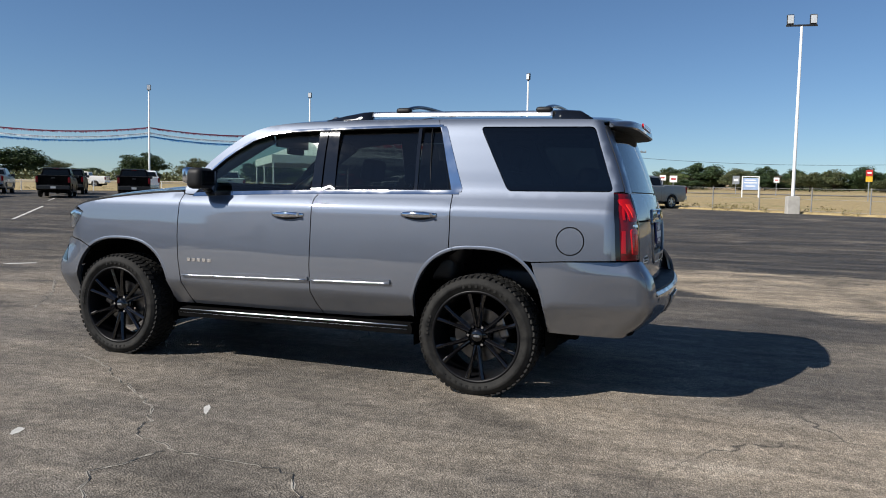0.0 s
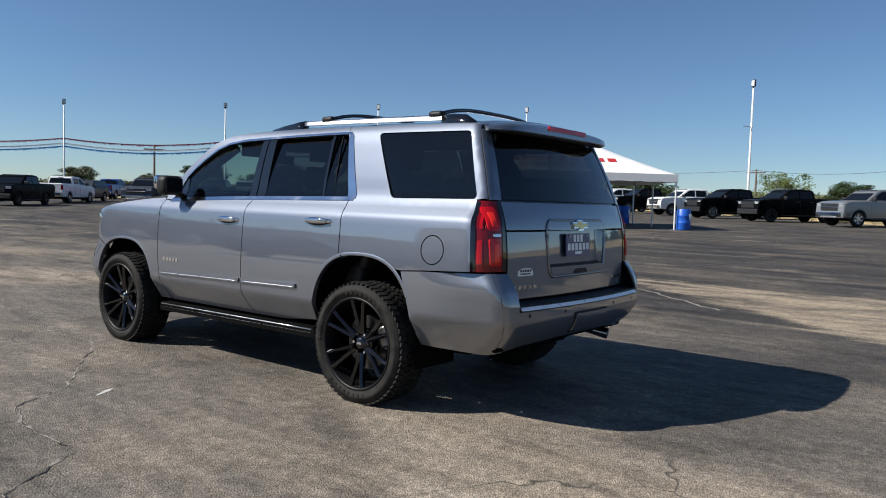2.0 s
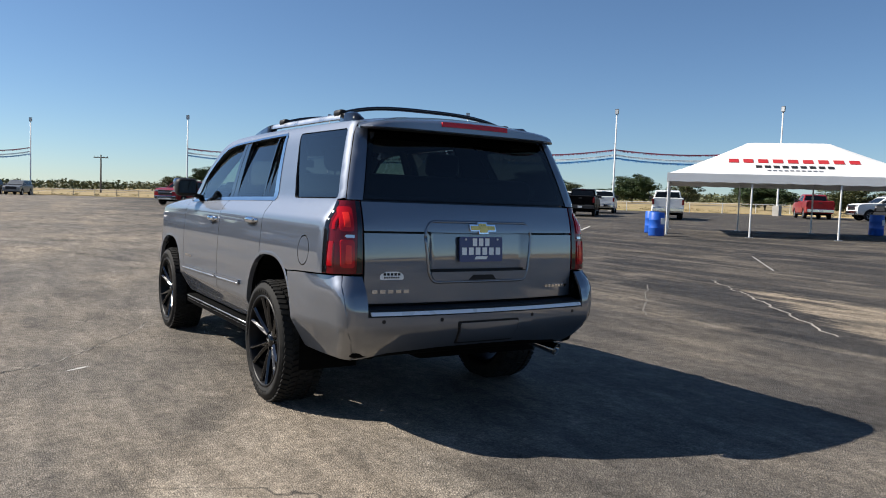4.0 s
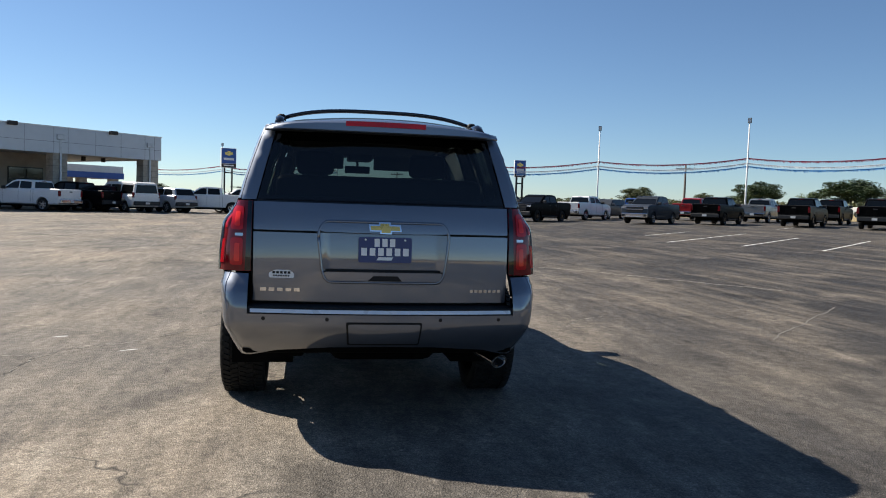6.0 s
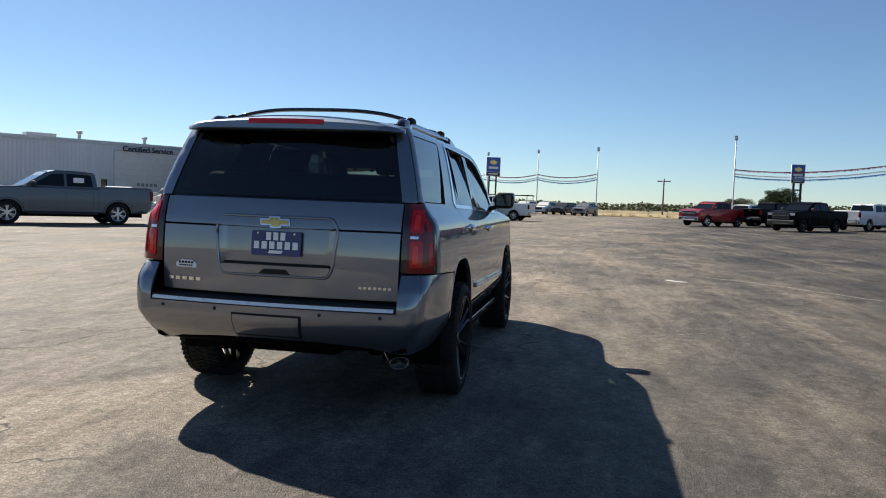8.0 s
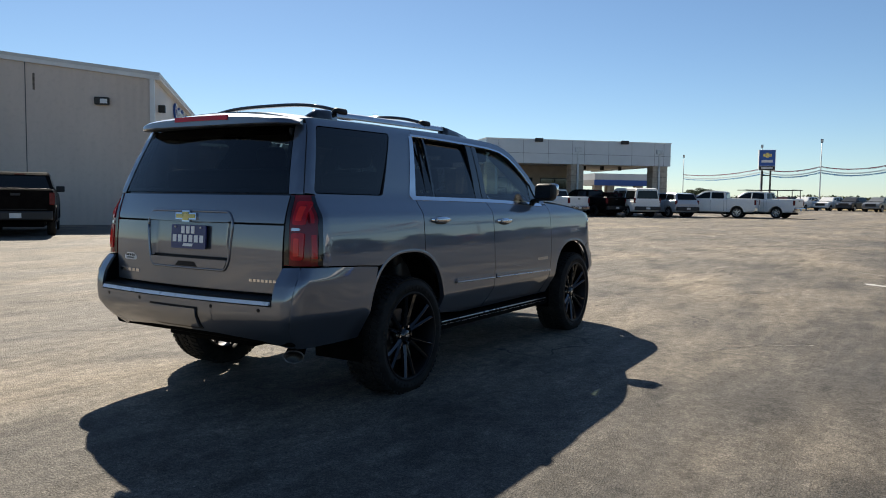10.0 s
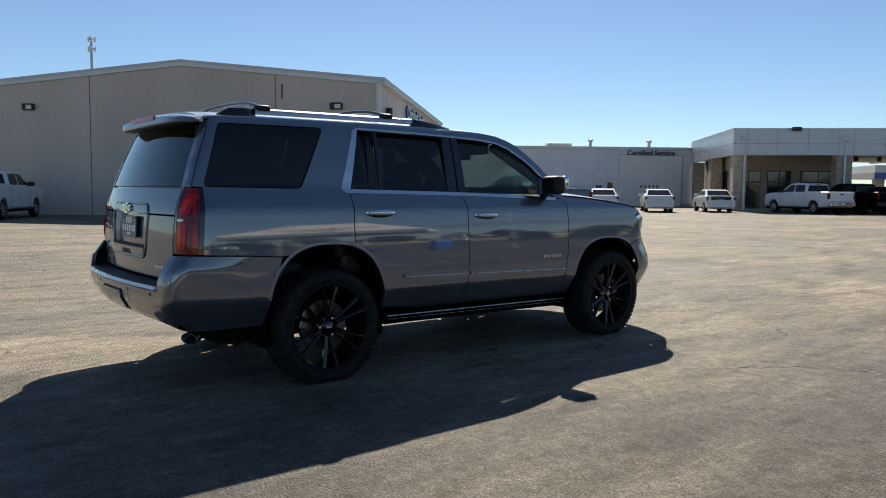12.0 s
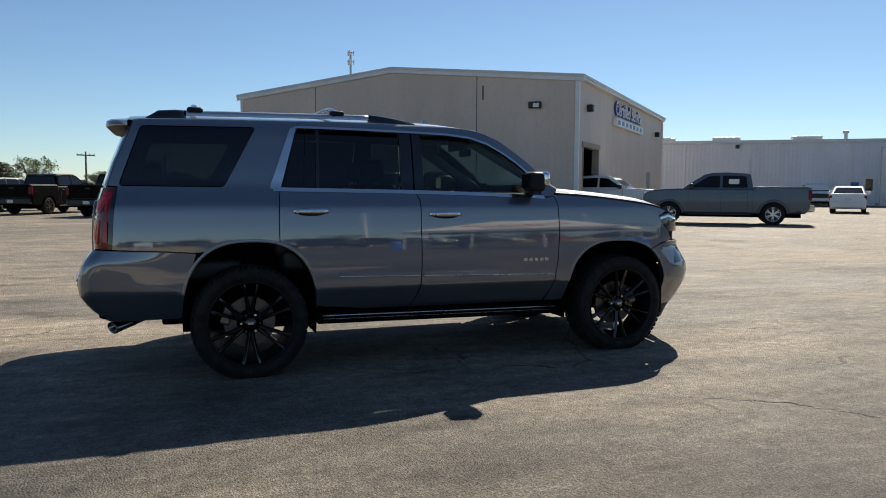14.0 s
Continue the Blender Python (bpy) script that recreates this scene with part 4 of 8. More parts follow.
QUARTER_GLASS = [(-1.403, 1.742), (-2.150, 1.732), (-2.292, 1.330), (-1.630, 1.324)]


def belt_line(x0, x1, n=12):
    return [(x0 + (x1 - x0) * i / n, belt(x0 + (x1 - x0) * i / n)) for i in range(n + 1)]


def roof_line(x0, x1, n=12):
    return [(x0 + (x1 - x0) * i / n, roof_edge(x0 + (x1 - x0) * i / n)) for i in range(n + 1)]


def arch_arc(front, a0, a1, n=16, q=1.0):
    return [arch_pt(0, radians(a0 + (a1 - a0) * i / n), front, q) for i in range(n + 1)]


def half_round(pts, r, s):
    """A half-round bright bead along the points, bulging out to the side s."""
    bm = bmesh.new()
    rows = [[bm.verts.new((x, y + s * r * math.cos(a), z + r * math.sin(a))) for a in np.linspace(-math.pi / 2, math.pi / 2, 7)] for x, y, z in pts]
    for a, b in zip(rows, rows[1:]):
        for i in range(6):
            bm.faces.new((a[i], a[i + 1], b[i + 1], b[i]))
    bm.faces.new(rows[0]), bm.faces.new(rows[-1])
    bmesh.ops.recalc_face_normals(bm, faces=bm.faces)
    return bm


def build_wheel(car, x, s):
    """One wheel with tyre, twelve-spoke black rim, brake and hub parts; s: +1 on the car's left."""
    hub = new("wheel")
    hub.parent = car
    hub.matrix_local = pose(x, s * 0.845, HUB_Z, 0, 0, 0 if s > 0 else 180)
    tagged(hub, "gloss black twelve-spoke alloy wheel")
    R = 0.392
    prof = [(0.287, -0.118), (0.300, -0.134), (0.335, -0.142), (0.368, -0.134), (0.384, -0.114), (0.386, -0.06), (0.386, 0.06), (0.384, 0.114),
            (0.368, 0.134), (0.352, 0.139), (0.350, 0.1415), (0.330, 0.1425), (0.328, 0.1405), (0.300, 0.134), (0.287, 0.118)]
    bm = lathe(bmesh.new(), prof, 72)
    for f in bm.faces:
        f.smooth = True
    n = 60
    for k in range(n):
        for row, (y0, y1, sk) in enumerate(((-0.127, -0.078, 0.0), (-0.070, -0.026, 0.35), (-0.020, 0.020, 0.7), (0.026, 0.070, 0.35), (0.078, 0.127, 0.0))):
            a = 2 * math.pi * (k + sk) / n
            m = Matrix.Rotation(a, 4, "Y") @ Matrix.Translation((0, (y0 + y1) / 2, R - 0.0045))
            if abs(y0 + y1) > 0.18:
                m = m @ Matrix.Rotation(-0.16 if y0 > 0 else 0.16, 4, "X")
            m = m @ Matrix.Rotation(0.35 if row % 2 else -0.3, 4, "Z")
            bmesh.ops.create_cube(bm, size=1, matrix=m @ Matrix.Diagonal((0.027, y1 - y0, 0.012, 1)))
    tyre = part("tyre", bm, TYRE, hub, "worn black tyre with blocky tread")
    # raised sidewall writing as plain bars
    for a0, n, w in ((-38, 8, 7.5), (142, 8, 7.5), (70, 5, 5.0)):
        bm = bmesh.new()
        for k in range(n):
            box_bm(bm, -0.008, 0.008, 0.1405, 0.1435, 0.318, 0.342, m=Matrix.Rotation(radians(a0 + k * w), 4, "Y"))
        part("sidewall_bar", bm, TYRE, tyre)
    bm = lathe(bmesh.new(), [(0.300, 0.128), (0.296, 0.137), (0.286, 0.137), (0.279, 0.126), (0.270, 0.05), (0.262, -0.10), (0.288, -0.125)], 72)
    part("rim", bm, RIM_BLACK, hub, smooth=True)
    bm = bmesh.new()
    for k in range(12):
        pair = (k // 2) * 60
        lean = 1 if k % 2 else -1
        a0, a1 = radians(pair + lean * 7.5), radians(pair + lean * 10.5)
        rings = []
        for t, w, h, yy in ((0.0, 0.016, 0.030, 0.080), (0.30, 0.0135, 0.028, 0.096), (0.75, 0.0125, 0.024, 0.114), (1.0, 0.016, 0.022, 0.124)):
            rad, a = 0.062 + t * 0.216, a0 + (a1 - a0) * t
            c = Vector((math.sin(a) * rad, yy, math.cos(a) * rad))
            tan = Vector((math.cos(a), 0, -math.sin(a)))
            up = Vector((0, 1, 0))
            rings.append([bm.verts.new(c + tan * u * w + up * v * h) for u, v in ((-1, -1), (-1, -0.1), (-0.12, 0.42), (0.12, 0.42), (1, -0.1), (1, -1))])
        for a, b in zip(rings, rings[1:]):
            for i in range(6):
                bm.faces.new((a[i], a[(i + 1) % 6], b[(i + 1) % 6], b[i]))
    bmesh.ops.recalc_face_normals(bm, faces=bm.faces)
    part("spokes", bm, WHEEL_BLACK, hub, "twelve gloss black spokes in six pairs")
    bm = lathe(bmesh.new(), [(0.001, 0.098), (0.034, 0.097), (0.040, 0.090), (0.044, 0.078), (0.082, 0.072), (0.084, 0.03), (0.001, 0.03)], 32)
    part("hub_cap", bm, WHEEL_BLACK, hub, smooth=True)
    bm = bmesh.new()
    box_bm(bm, -0.020, 0.020, 0.0985, 0.1005, -0.007, 0.007)
    part("cap_emblem", bm, SATIN, hub)
    for k in range(6):
        a = radians(30 + 60 * k)
        bm = cyl(bmesh.new(), (math.sin(a) * 0.064, 0.070, math.cos(a) * 0.064), (math.sin(a) * 0.064, 0.086, math.cos(a) * 0.064), 0.0105, 0.009, 6)
        part("lug_nut", bm, CHROME if k % 2 else WHEEL_BLACK, hub)
    bm = lathe(bmesh.new(), [(0.09, 0.02), (0.175, 0.02), (0.177, 0.012), (0.177, -0.012), (0.09, -0.02)], 40)
    part("brake_disc", bm, DISC_STEEL, hub)
    bm = bx(-0.07, 0.07, -0.03, 0.045, 0.125, 0.195, 0.015, m=Matrix.Rotation(radians(70 if x > 0 else -70) * s, 4, "Y"))
    part("brake_caliper", bm, STEEL_DARK, hub)


def build_seat(car, x, y, w, back_h, tilt=12, base_z=0.72, heads=True):
    seat = new("seat")
    seat.parent = car
    seat.matrix_local = pose(x, y, base_z)
    bm = bx(-0.28, 0.26, -w / 2, w / 2, -0.10, 0.08, 0.05, 3)
    part("cushion", bm, LEATHER, seat, smooth=True)
    m = Matrix.Translation((-0.25, 0, 0.02)) @ Matrix.Rotation(radians(-tilt), 4, "Y")
    part("backrest", bx(-0.07, 0.07, -w / 2, w / 2, 0, back_h, 0.05, 3, m=m), LEATHER, seat, smooth=True)
    for k in ((0,) if w < 0.7 else (-w * 0.28, w * 0.28)) if heads else ():
        part("headrest", bx(-0.05, 0.05, k - 0.13, k + 0.13, back_h + 0.03, back_h + 0.20, 0.04, 3, m=m), LEATHER, seat, smooth=True)
        bm = bmesh.new()
        for q in (-0.05, 0.05):
            cyl(bm, m @ Vector((0, k + q, back_h - 0.02)), m @ Vector((0, k + q, back_h + 0.05)), 0.007, seg=8)
        part("headrest_post", bm, CHROME, seat)


def bars(parent, name, mat, at, x0, x1, z0, z1, n, slant=0.0, thick=0.004):
    """A row of n plain upright bars standing for lettering, laid on at(a, b, inwards)."""
    w = (x1 - x0) / n
    bm = bmesh.new()
    for k in range(n):
        a0, a1 = x0 + w * (k + 0.16), x0 + w * (k + 0.84)
        lo = [at(a, b, -0.0008) for a, b in ((a0, z0), (a1, z0), (a1 + slant, z1), (a0 + slant, z1))]
        hi = [at(a, b, -thick) for a, b in ((a0, z0), (a1, z0), (a1 + slant, z1), (a0 + slant, z1))]
        vs = [bm.verts.new(p) for p in lo + hi]
        for f in ((4, 5, 6, 7), (0, 1, 5, 4), (1, 2, 6, 5), (2, 3, 7, 6), (3, 0, 4, 7)):
            bm.faces.new([vs[i] for i in f])
    bmesh.ops.recalc_face_normals(bm, faces=bm.faces)
    return part(name, bm, mat, parent)


# near-white colour stands in for the sky's reflection in a chrome strip
STRIP_WHITE = simple("bright_strip", (0.90, 0.90, 0.90), 0.3, 0.15, vary=0.04, coat=0.5)


def build_suv():
    car = thing("suv", Matrix(), "dusty metallic grey SUV with black wheels, parked on asphalt", "car")
    doors = {}
    for s in (1, -1):
        at, atb = side_map(s), side_map(s, bumper=True)
        # front wing
        top = [(x, fender_top(x) - 0.012) for x in np.linspace(0.905, 1.93, 14)]
        wing = top + [(1.842, 1.105), (1.872, 1.05), (1.95, 0.97), (1.985, 0.905), (1.86, 0.878)] + arch_arc(True, 52, 176, 22) + [(0.955, 0.43), (0.81, 0.432)] + GAP_F[::-1][1:]
        panel("front_wing", wing, at, PAINT, car, step=0.042)
        # doors
        fd = GAP_F + [(0.25, 0.434)] + GAP_B[::-1] + belt_line(-0.258, 0.80)
        door = panel("front_door", fd, at, PAINT, car, step=0.042)
        rd = GAP_B + [(-0.65, 0.440)] + [p for p in arch_arc(False, 2, 118, 18)[0:] if p[1] > 0.44 and p[0] > -1.272] + GAP_C[::-1] + belt_line(-1.258, -0.264)
        rear_door = panel("rear_door", rd, at, PAINT, car, step=0.042)
        doors[s] = door, rear_door
        # quarter panel with its window opening
        arc = [p for p in arch_arc(False, 60, 152, 20) if p[0] <= -1.268 and p[1] > 0.884]
        fuel = [(-2.058 + 0.085 * math.cos(a), 1.022 + 0.085 * math.sin(a)) for a in np.linspace(0, 2 * math.pi, 28, endpoint=False)]
        qp = GAP_C + arc + [(-1.822, 0.882), (-2.0, 0.895), (-2.338, 0.913), (-2.338, 1.0), (-2.322, 1.15), (-2.300, 1.322)] + [(tail_x(z) + 0.293 * corner_r(z), z) for z in (1.328, 1.36, 1.42, 1.50, 1.60, 1.70)] + [(-2.20, 1.766)] + roof_line(-2.25, -1.085) + [(-1.19, 1.57)]
        panel("quarter_panel", qp, at, PAINT, car, holes=[rounded(QUARTER_GLASS, 0.03)] + ([fuel] if s > 0 else []), step=0.04, label="grey quarter panel with window opening")
        if s > 0:
            panel("fuel_flap", fuel, at, PAINT, car, step=0.04)
        # roof rail panel and windscreen pillar over the doors
        fr = [(0.885, 1.262)] + PILLAR_A + roof_line(0.24, -1.085) + [(-1.15, 1.665)] + [(x, z) for x, z in WIN_TOP[::-1]] + [(0.80, 1.262)]
        panel("pillar_frame", fr, at, PAINT, car, step=0.04, gap=0.001, depth=0.05)
        # glass
        g = lambda z: 0.004 + 0.07 * max(0.0, z - 1.30) + 0.10 * max(0.0, z - 1.45) ** 2
        glass_at = lambda x, z, o, s=s: Vector((x, s * (side_y(x, z) - g(z) - o), z))
        qglass_at = lambda x, z, o, s=s: Vector((x, s * (side_y(x, z) - 0.002 - 0.03 * max(0.0, 1.74 - z) - o), z))
        fw = [(-0.176, 1.300), (0.64, 1.272), (0.655, 1.44)] + [(0.59, 1.516)] + WIN_TOP[2:6] + [(-0.19, 1.731)]
        panel("front_window", fw, glass_at, GLASS_FRONT, car, depth=0.004, step=0.08, label="green tinted window glass")
        panel("rear_window", [(-0.372, 1.305), (-0.350, 1.738), (-0.950, 1.744), (-0.972, 1.312)], glass_at, GLASS_DARK, car, depth=0.004, step=0.08, label="dark privacy glass")
        panel("rear_vent_window", [(-0.998, 1.313), (-0.978, 1.744), (-1.118, 1.744), (-1.235, 1.317)], glass_at, GLASS_DARK, car, depth=0.004, step=0.08, label="dark privacy glass")
        panel("quarter_window", rounded(QUARTER_GLASS, 0.03), qglass_at, GLASS_DARK, car, depth=0.008, step=0.08, label="dark privacy glass")
        ring = rounded(shrink(QUARTER_GLASS, 0.045), 0.06)
        panel("quarter_window_border", shrink(QUARTER_GLASS, -0.04), side_map(s, 0.026), BLACK_GLOSS, car, holes=[ring], depth=0.004, step=0.05)
        # black pillars between the panes
        panel("door_pillar", [(-0.176, 1.294), (-0.262, 1.292), (-0.256, 1.60), (-0.258, 1.736), (-0.186, 1.735)], side_map(s, 0.006), BLACK_GLOSS, car, step=0.06)
        panel("door_pillar", [(-0.268, 1.292), (-0.372, 1.300), (-0.350, 1.740), (-0.262, 1.736), (-0.261, 1.60)], side_map(s, 0.006), BLACK_GLOSS, car, step=0.06)
        panel("window_divider", [(-0.968, 1.310), (-1.000, 1.310), (-0.980, 1.746), (-0.950, 1.746)], side_map(s, 0.008), BLACK_GLOSS, car, step=0.06)
        panel("window_divider", [(-1.085, 1.312), (-1.094, 1.312), (-1.052, 1.746), (-1.044, 1.746)], side_map(s, 0.009), BLACK_PLASTIC, car, step=0.06)
        panel("mirror_base_panel", [(0.64, 1.268), (0.80, 1.262), (0.690, 1.435), (0.655, 1.44)], side_map(s, 0.008), BLACK_GLOSS, car, step=0.05)
        # bright trim round the side windows
        panel("belt_moulding", [(x, z - 0.009) for x, z in belt_line(0.80, -1.30, 20)] + [(x, z + 0.018) for x, z in belt_line(-1.30, 0.80, 20)], side_map(s, -0.004), CHROME, car, step=0.05, depth=0.014, gap=0)
        panel("pillar_moulding", [(-1.118, 1.752), (-1.150, 1.752), (-1.165, 1.735), (-1.318, 1.335), (-1.316, 1.312), (-1.248, 1.314)], side_map(s, -0.005), CHROME, car, step=0.04, depth=0.016, gap=0)
        up = WIN_TOP
        panel("window_top_moulding", [(x, z) for x, z in up] + [(x, z + 0.016) for x, z in up[::-1]], side_map(s, -0.003), CHROME, car, step=0.05, depth=0.012, gap=0)
        # chrome door mouldings, handles, lettering
        for nm, x0, x1 in (("front", 0.852, -0.228), ("rear", -0.250, -0.862)):
            zc = lambda x: 0.683 - 0.022 * x
            pts = [(x0, zc(x0) - 0.017), (x0, zc(x0) + 0.017), (x1, zc(x1) + 0.017), (x1, zc(x1) - 0.017)]
            mould = panel("door_moulding", rounded(pts, 0.008, 2), side_map(s, -0.014), PAINT, car, step=0.05, depth=0.016, gap=0)
            part("moulding_strip", half_round([(x, s * (side_y(x, zc(x) - 0.008) + 0.0135), zc(x) - 0.008) for x in np.linspace(x0 - 0.006, x1 + 0.006, 16)], 0.0055, s), SATIN, mould, smooth=True)
        for (hx, hz), dr in zip(((-0.050, 1.128), (-1.050, 1.154)), doors[s]):
            handle = new("door_handle")
            handle.parent = car
            tagged(handle, "chrome door handle")
            y = side_y(hx, hz)
            bm = bmesh.new()
            bmesh.ops.create_uvsphere(bm, u_segments=28, v_segments=10, radius=1, matrix=Matrix.Translation((hx, s * (y - 0.008), hz - 0.006)) @ Matrix.Diagonal((0.128, 0.016, 0.034, 1)))
            part("handle_cup", bm, BLACK_PLASTIC, handle, smooth=True)
            bm = bmesh.new()
            rows = []
            for i in range(13):
                t = i / 12
                px = hx - 0.128 + 0.256 * t
                hh = 0.012 + 0.010 * math.sin(math.pi * t)
                oo = 0.004 + 0.034 * math.sin(math.pi * t) ** 0.5
                yy = side_y(px, hz)
                rows.append([bm.verts.new((px, s * (yy + oo * d), hz + 0.004 + hh * v)) for d, v in ((0.35, -1), (0.75, -0.95), (1.0, -0.4), (1.0, 0.45), (0.72, 0.95), (0.3, 1.0))])
            for a, b in zip(rows, rows[1:]):
                for i in range(6):
                    bm.faces.new((a[i], a[(i + 1) % 6], b[(i + 1) % 6], b[i]))
            bm.faces.new(rows[0]), bm.faces.new(rows[-1][::-1])
            bmesh.ops.recalc_face_normals(bm, faces=bm.faces)
            part("handle_bar", bm, CHROME, handle, smooth=True)
            bm = cyl(bmesh.new(), (hx - 0.098 , s * (y + 0.012), hz + 0.004), (hx - 0.098, s * (y + 0.030), hz + 0.004), 0.011)
            part("handle_lock", bm, SATIN, handle)
        bars(car, "door_badge", CHROME, at, 0.585, 0.815, 0.762, 0.787, 5)
        # running board
        bm = prism(bmesh.new(), [(0.93, 0.332), (0.94, 0.372), (0.90, 0.405), (-0.99, 0.425), (-1.005, 0.395), (-1.0, 0.350)], s * 0.72, s * 0.905)
        step_bar = part("running_board", bm, UNDER, car, "black running board with bright strip")
        for dz, hh, mm in ((0.0, 0.0050, SATIN), (-0.024, 0.0022, SATIN)):
            bm = half_round([(x, s * 0.903, 0.388 + dz + (0.92 - x) * 0.0106) for x in np.linspace(0.92, -0.97, 6)], hh, s)
            part("step_strip", bm, mm, step_bar, smooth=True)
        panel("sill", [(0.85, 0.34), (0.95, 0.428), (-1.0, 0.436), (-0.98, 0.36)], side_map(s, 0.035), UNDER, car, step=0.08)
        # wheel arch liners
        for fr in (True, False):
            bm = bmesh.new()
            prof = [arch_pt(0, radians(a), fr, 0.99) for a in np.linspace(-12, 192, 26)]
            rows = [[bm.verts.new((px, s * yy, pz)) for px, pz in prof] for yy in (0.90, 0.52)]
            for i in range(len(prof) - 1):
                bm.faces.new((rows[0][i], rows[0][i + 1], rows[1][i + 1], rows[1][i]))
            bm.faces.new(rows[1])
            part("wheel_arch_liner", bm, UNDER, car)
        # raised lips round the wheel arches, parted at the panel gaps
        for fr, runs in ((True, ((8, 51), (52, 172))), (False, ((8, 69), (70, 147), (148, 172)))):
            for a0, a1 in runs:
                bm = bmesh.new()
                rows = []
                for k in range(25):
                    ang = radians(a0 + (a1 - a0) * k / 24)
                    row = []
                    for q, o in ((0.985, -0.03), (0.992, 0.0004), (0.996, 0.0012), (1.004, 0.0016), (1.014, 0.0015), (1.022, 0.0011), (1.028, 0.0003), (1.032, -0.001)):
                        px, pz = arch_pt(0, ang, fr, q)
                        row.append(bm.verts.new((px, s * (side_y(px, pz, px < -1.9) + o), pz)))
                    rows.append(row)
                for a, b in zip(rows, rows[1:]):
                    for i in range(7):
                        bm.faces.new((a[i], a[i + 1], b[i + 1], b[i]))
                bmesh.ops.recalc_face_normals(bm, faces=bm.faces)
                lip = part("arch_lip", bm, PAINT, car, smooth=True)
                lip.data.set_sharp_from_angle(angle=radians(40))
        # mirror
        mir = new("door_mirror")
        mir.parent = car
        tagged(mir, "black door mirror with a bright cap")
        bm = box_bm(bmesh.new(), 0.585, 0.725, 0.90, 1.085, 1.298, 1.452, 0.045, 4)
        if s < 0:
            bmesh.ops.scale(bm, vec=(1, -1, 1), verts=bm.verts)
            bmesh.ops.reverse_faces(bm, faces=bm.faces)
        part("mirror_housing", bm, BLACK_PLASTIC, mir, smooth=True)
        bm = box_bm(bmesh.new(), 0.690, 0.752, 0.915, 1.088, 1.340, 1.454, 0.028, 4)
        bmesh.ops.scale(bm, vec=(1, s, 1), verts=bm.verts)
        if s < 0:
            bmesh.ops.reverse_faces(bm, faces=bm.faces)
        part("mirror_cap", bm, CHROME, mir, "bright chrome mirror cap", smooth=True)
        bm = tube(bmesh.new(), [(0.70, s * 0.83, 1.285), (0.69, s * 0.88, 1.300), (0.66, s * 0.94, 1.315)], [0.034, 0.030, 0.026], 10, 0.7)
        part("mirror_arm", bm, BLACK_PLASTIC, mir, smooth=True)
        # glass coloured black in place of a dark reflection
        bm = bx(0.581, 0.5845, min(s * 0.925, s * 1.065), max(s * 0.925, s * 1.065), 1.325, 1.43, 0.0)
        part("mirror_glass", bm, BLACK_GLOSS, mir, "dark mirror glass")
        # head lamp and front bumper side
        hl = panel("head_lamp", [(1.842, 1.105), (1.95, 1.128), (2.06, 1.09), (2.10, 0.97), (1.95, 0.97), (1.872, 1.05)], side_map(s, 0.004), HEAD_LENS, car, step=0.04)
        panel("lamp_strip", [(1.85, 1.092), (1.95, 1.115), (2.05, 1.082), (2.05, 1.066), (1.95, 1.095), (1.86, 1.074)], side_map(s, -0.001), CHROME, hl, step=0.04, depth=0.004, gap=0)
        fb = [(1.86, 0.874), (1.98, 0.898), (2.13, 0.895), (2.13, 0.86), (2.21, 0.70), (2.22, 0.55), (2.19, 0.345), (1.95, 0.335)] + [p for p in arch_arc(True, -8, 52, 12) if p[1] > 0.335]
        panel("bumper_corner", fb, at, PAINT, car, step=0.05)
        panel("bumper_valance", [(1.915, 0.205), (1.925, 0.33), (2.19, 0.34), (2.15, 0.20)], side_map(s, 0.012), BLACK_PLASTIC, car, step=0.06)
        panel("fog_lamp_pod", [(2.00, 0.70), (2.15, 0.72), (2.13, 0.85), (2.05, 0.84)], side_map(s, -0.002), BLACK_GLOSS, car, step=0.05)
        # tail lamp: side face and rear face of one corner
        lamp = new("tail_lamp")
        lamp.parent = car
        tagged(lamp, "dark red tail lamp with two bright red blocks")
        cut = lambda z: tail_x(z) + corner_r(z) * 0.293
        so = [(-2.338, 0.917), (-2.322, 1.15), (-2.301, 1.318), (cut(1.318), 1.318), (cut(1.25), 1.25), (cut(1.15), 1.15), (cut(1.05), 1.05), (cut(0.917), 0.917)]
        yc = lambda z: body_w(z) - corner_r(z) * 0.293
        ro = [(s * yc(0.917), 0.917), (s * yc(1.05), 1.05), (s * yc(1.15), 1.15), (s * yc(1.25), 1.25), (s * yc(1.318), 1.318), (s * 0.752, 1.318), (s * 0.752, 0.917)]
        bm = panel_bm(so, at, gap=0.0, step=0.04)
        bm = panel_bm(ro, rear_map(), gap=0.0, step=0.04, bm=bm)
        finish_panel("lens", bm, RED_DARK, lamp)
        panel("lens_edge", [(-2.336, 0.92), (-2.320, 1.15), (-2.299, 1.316), (-2.322, 1.316), (-2.345, 1.15), (-2.362, 0.92)], side_map(s, -0.002), BLACK_GLOSS, lamp, depth=0.006, step=0.04, gap=0)
        panel("lens_edge", [(s * 0.754, 0.92), (s * 0.788, 0.92), (s * 0.783, 1.05), (s * 0.778, 1.316), (s * 0.754, 1.316)], rear_map(-0.002), BLACK_GLOSS, lamp, depth=0.006, step=0.04, gap=0)
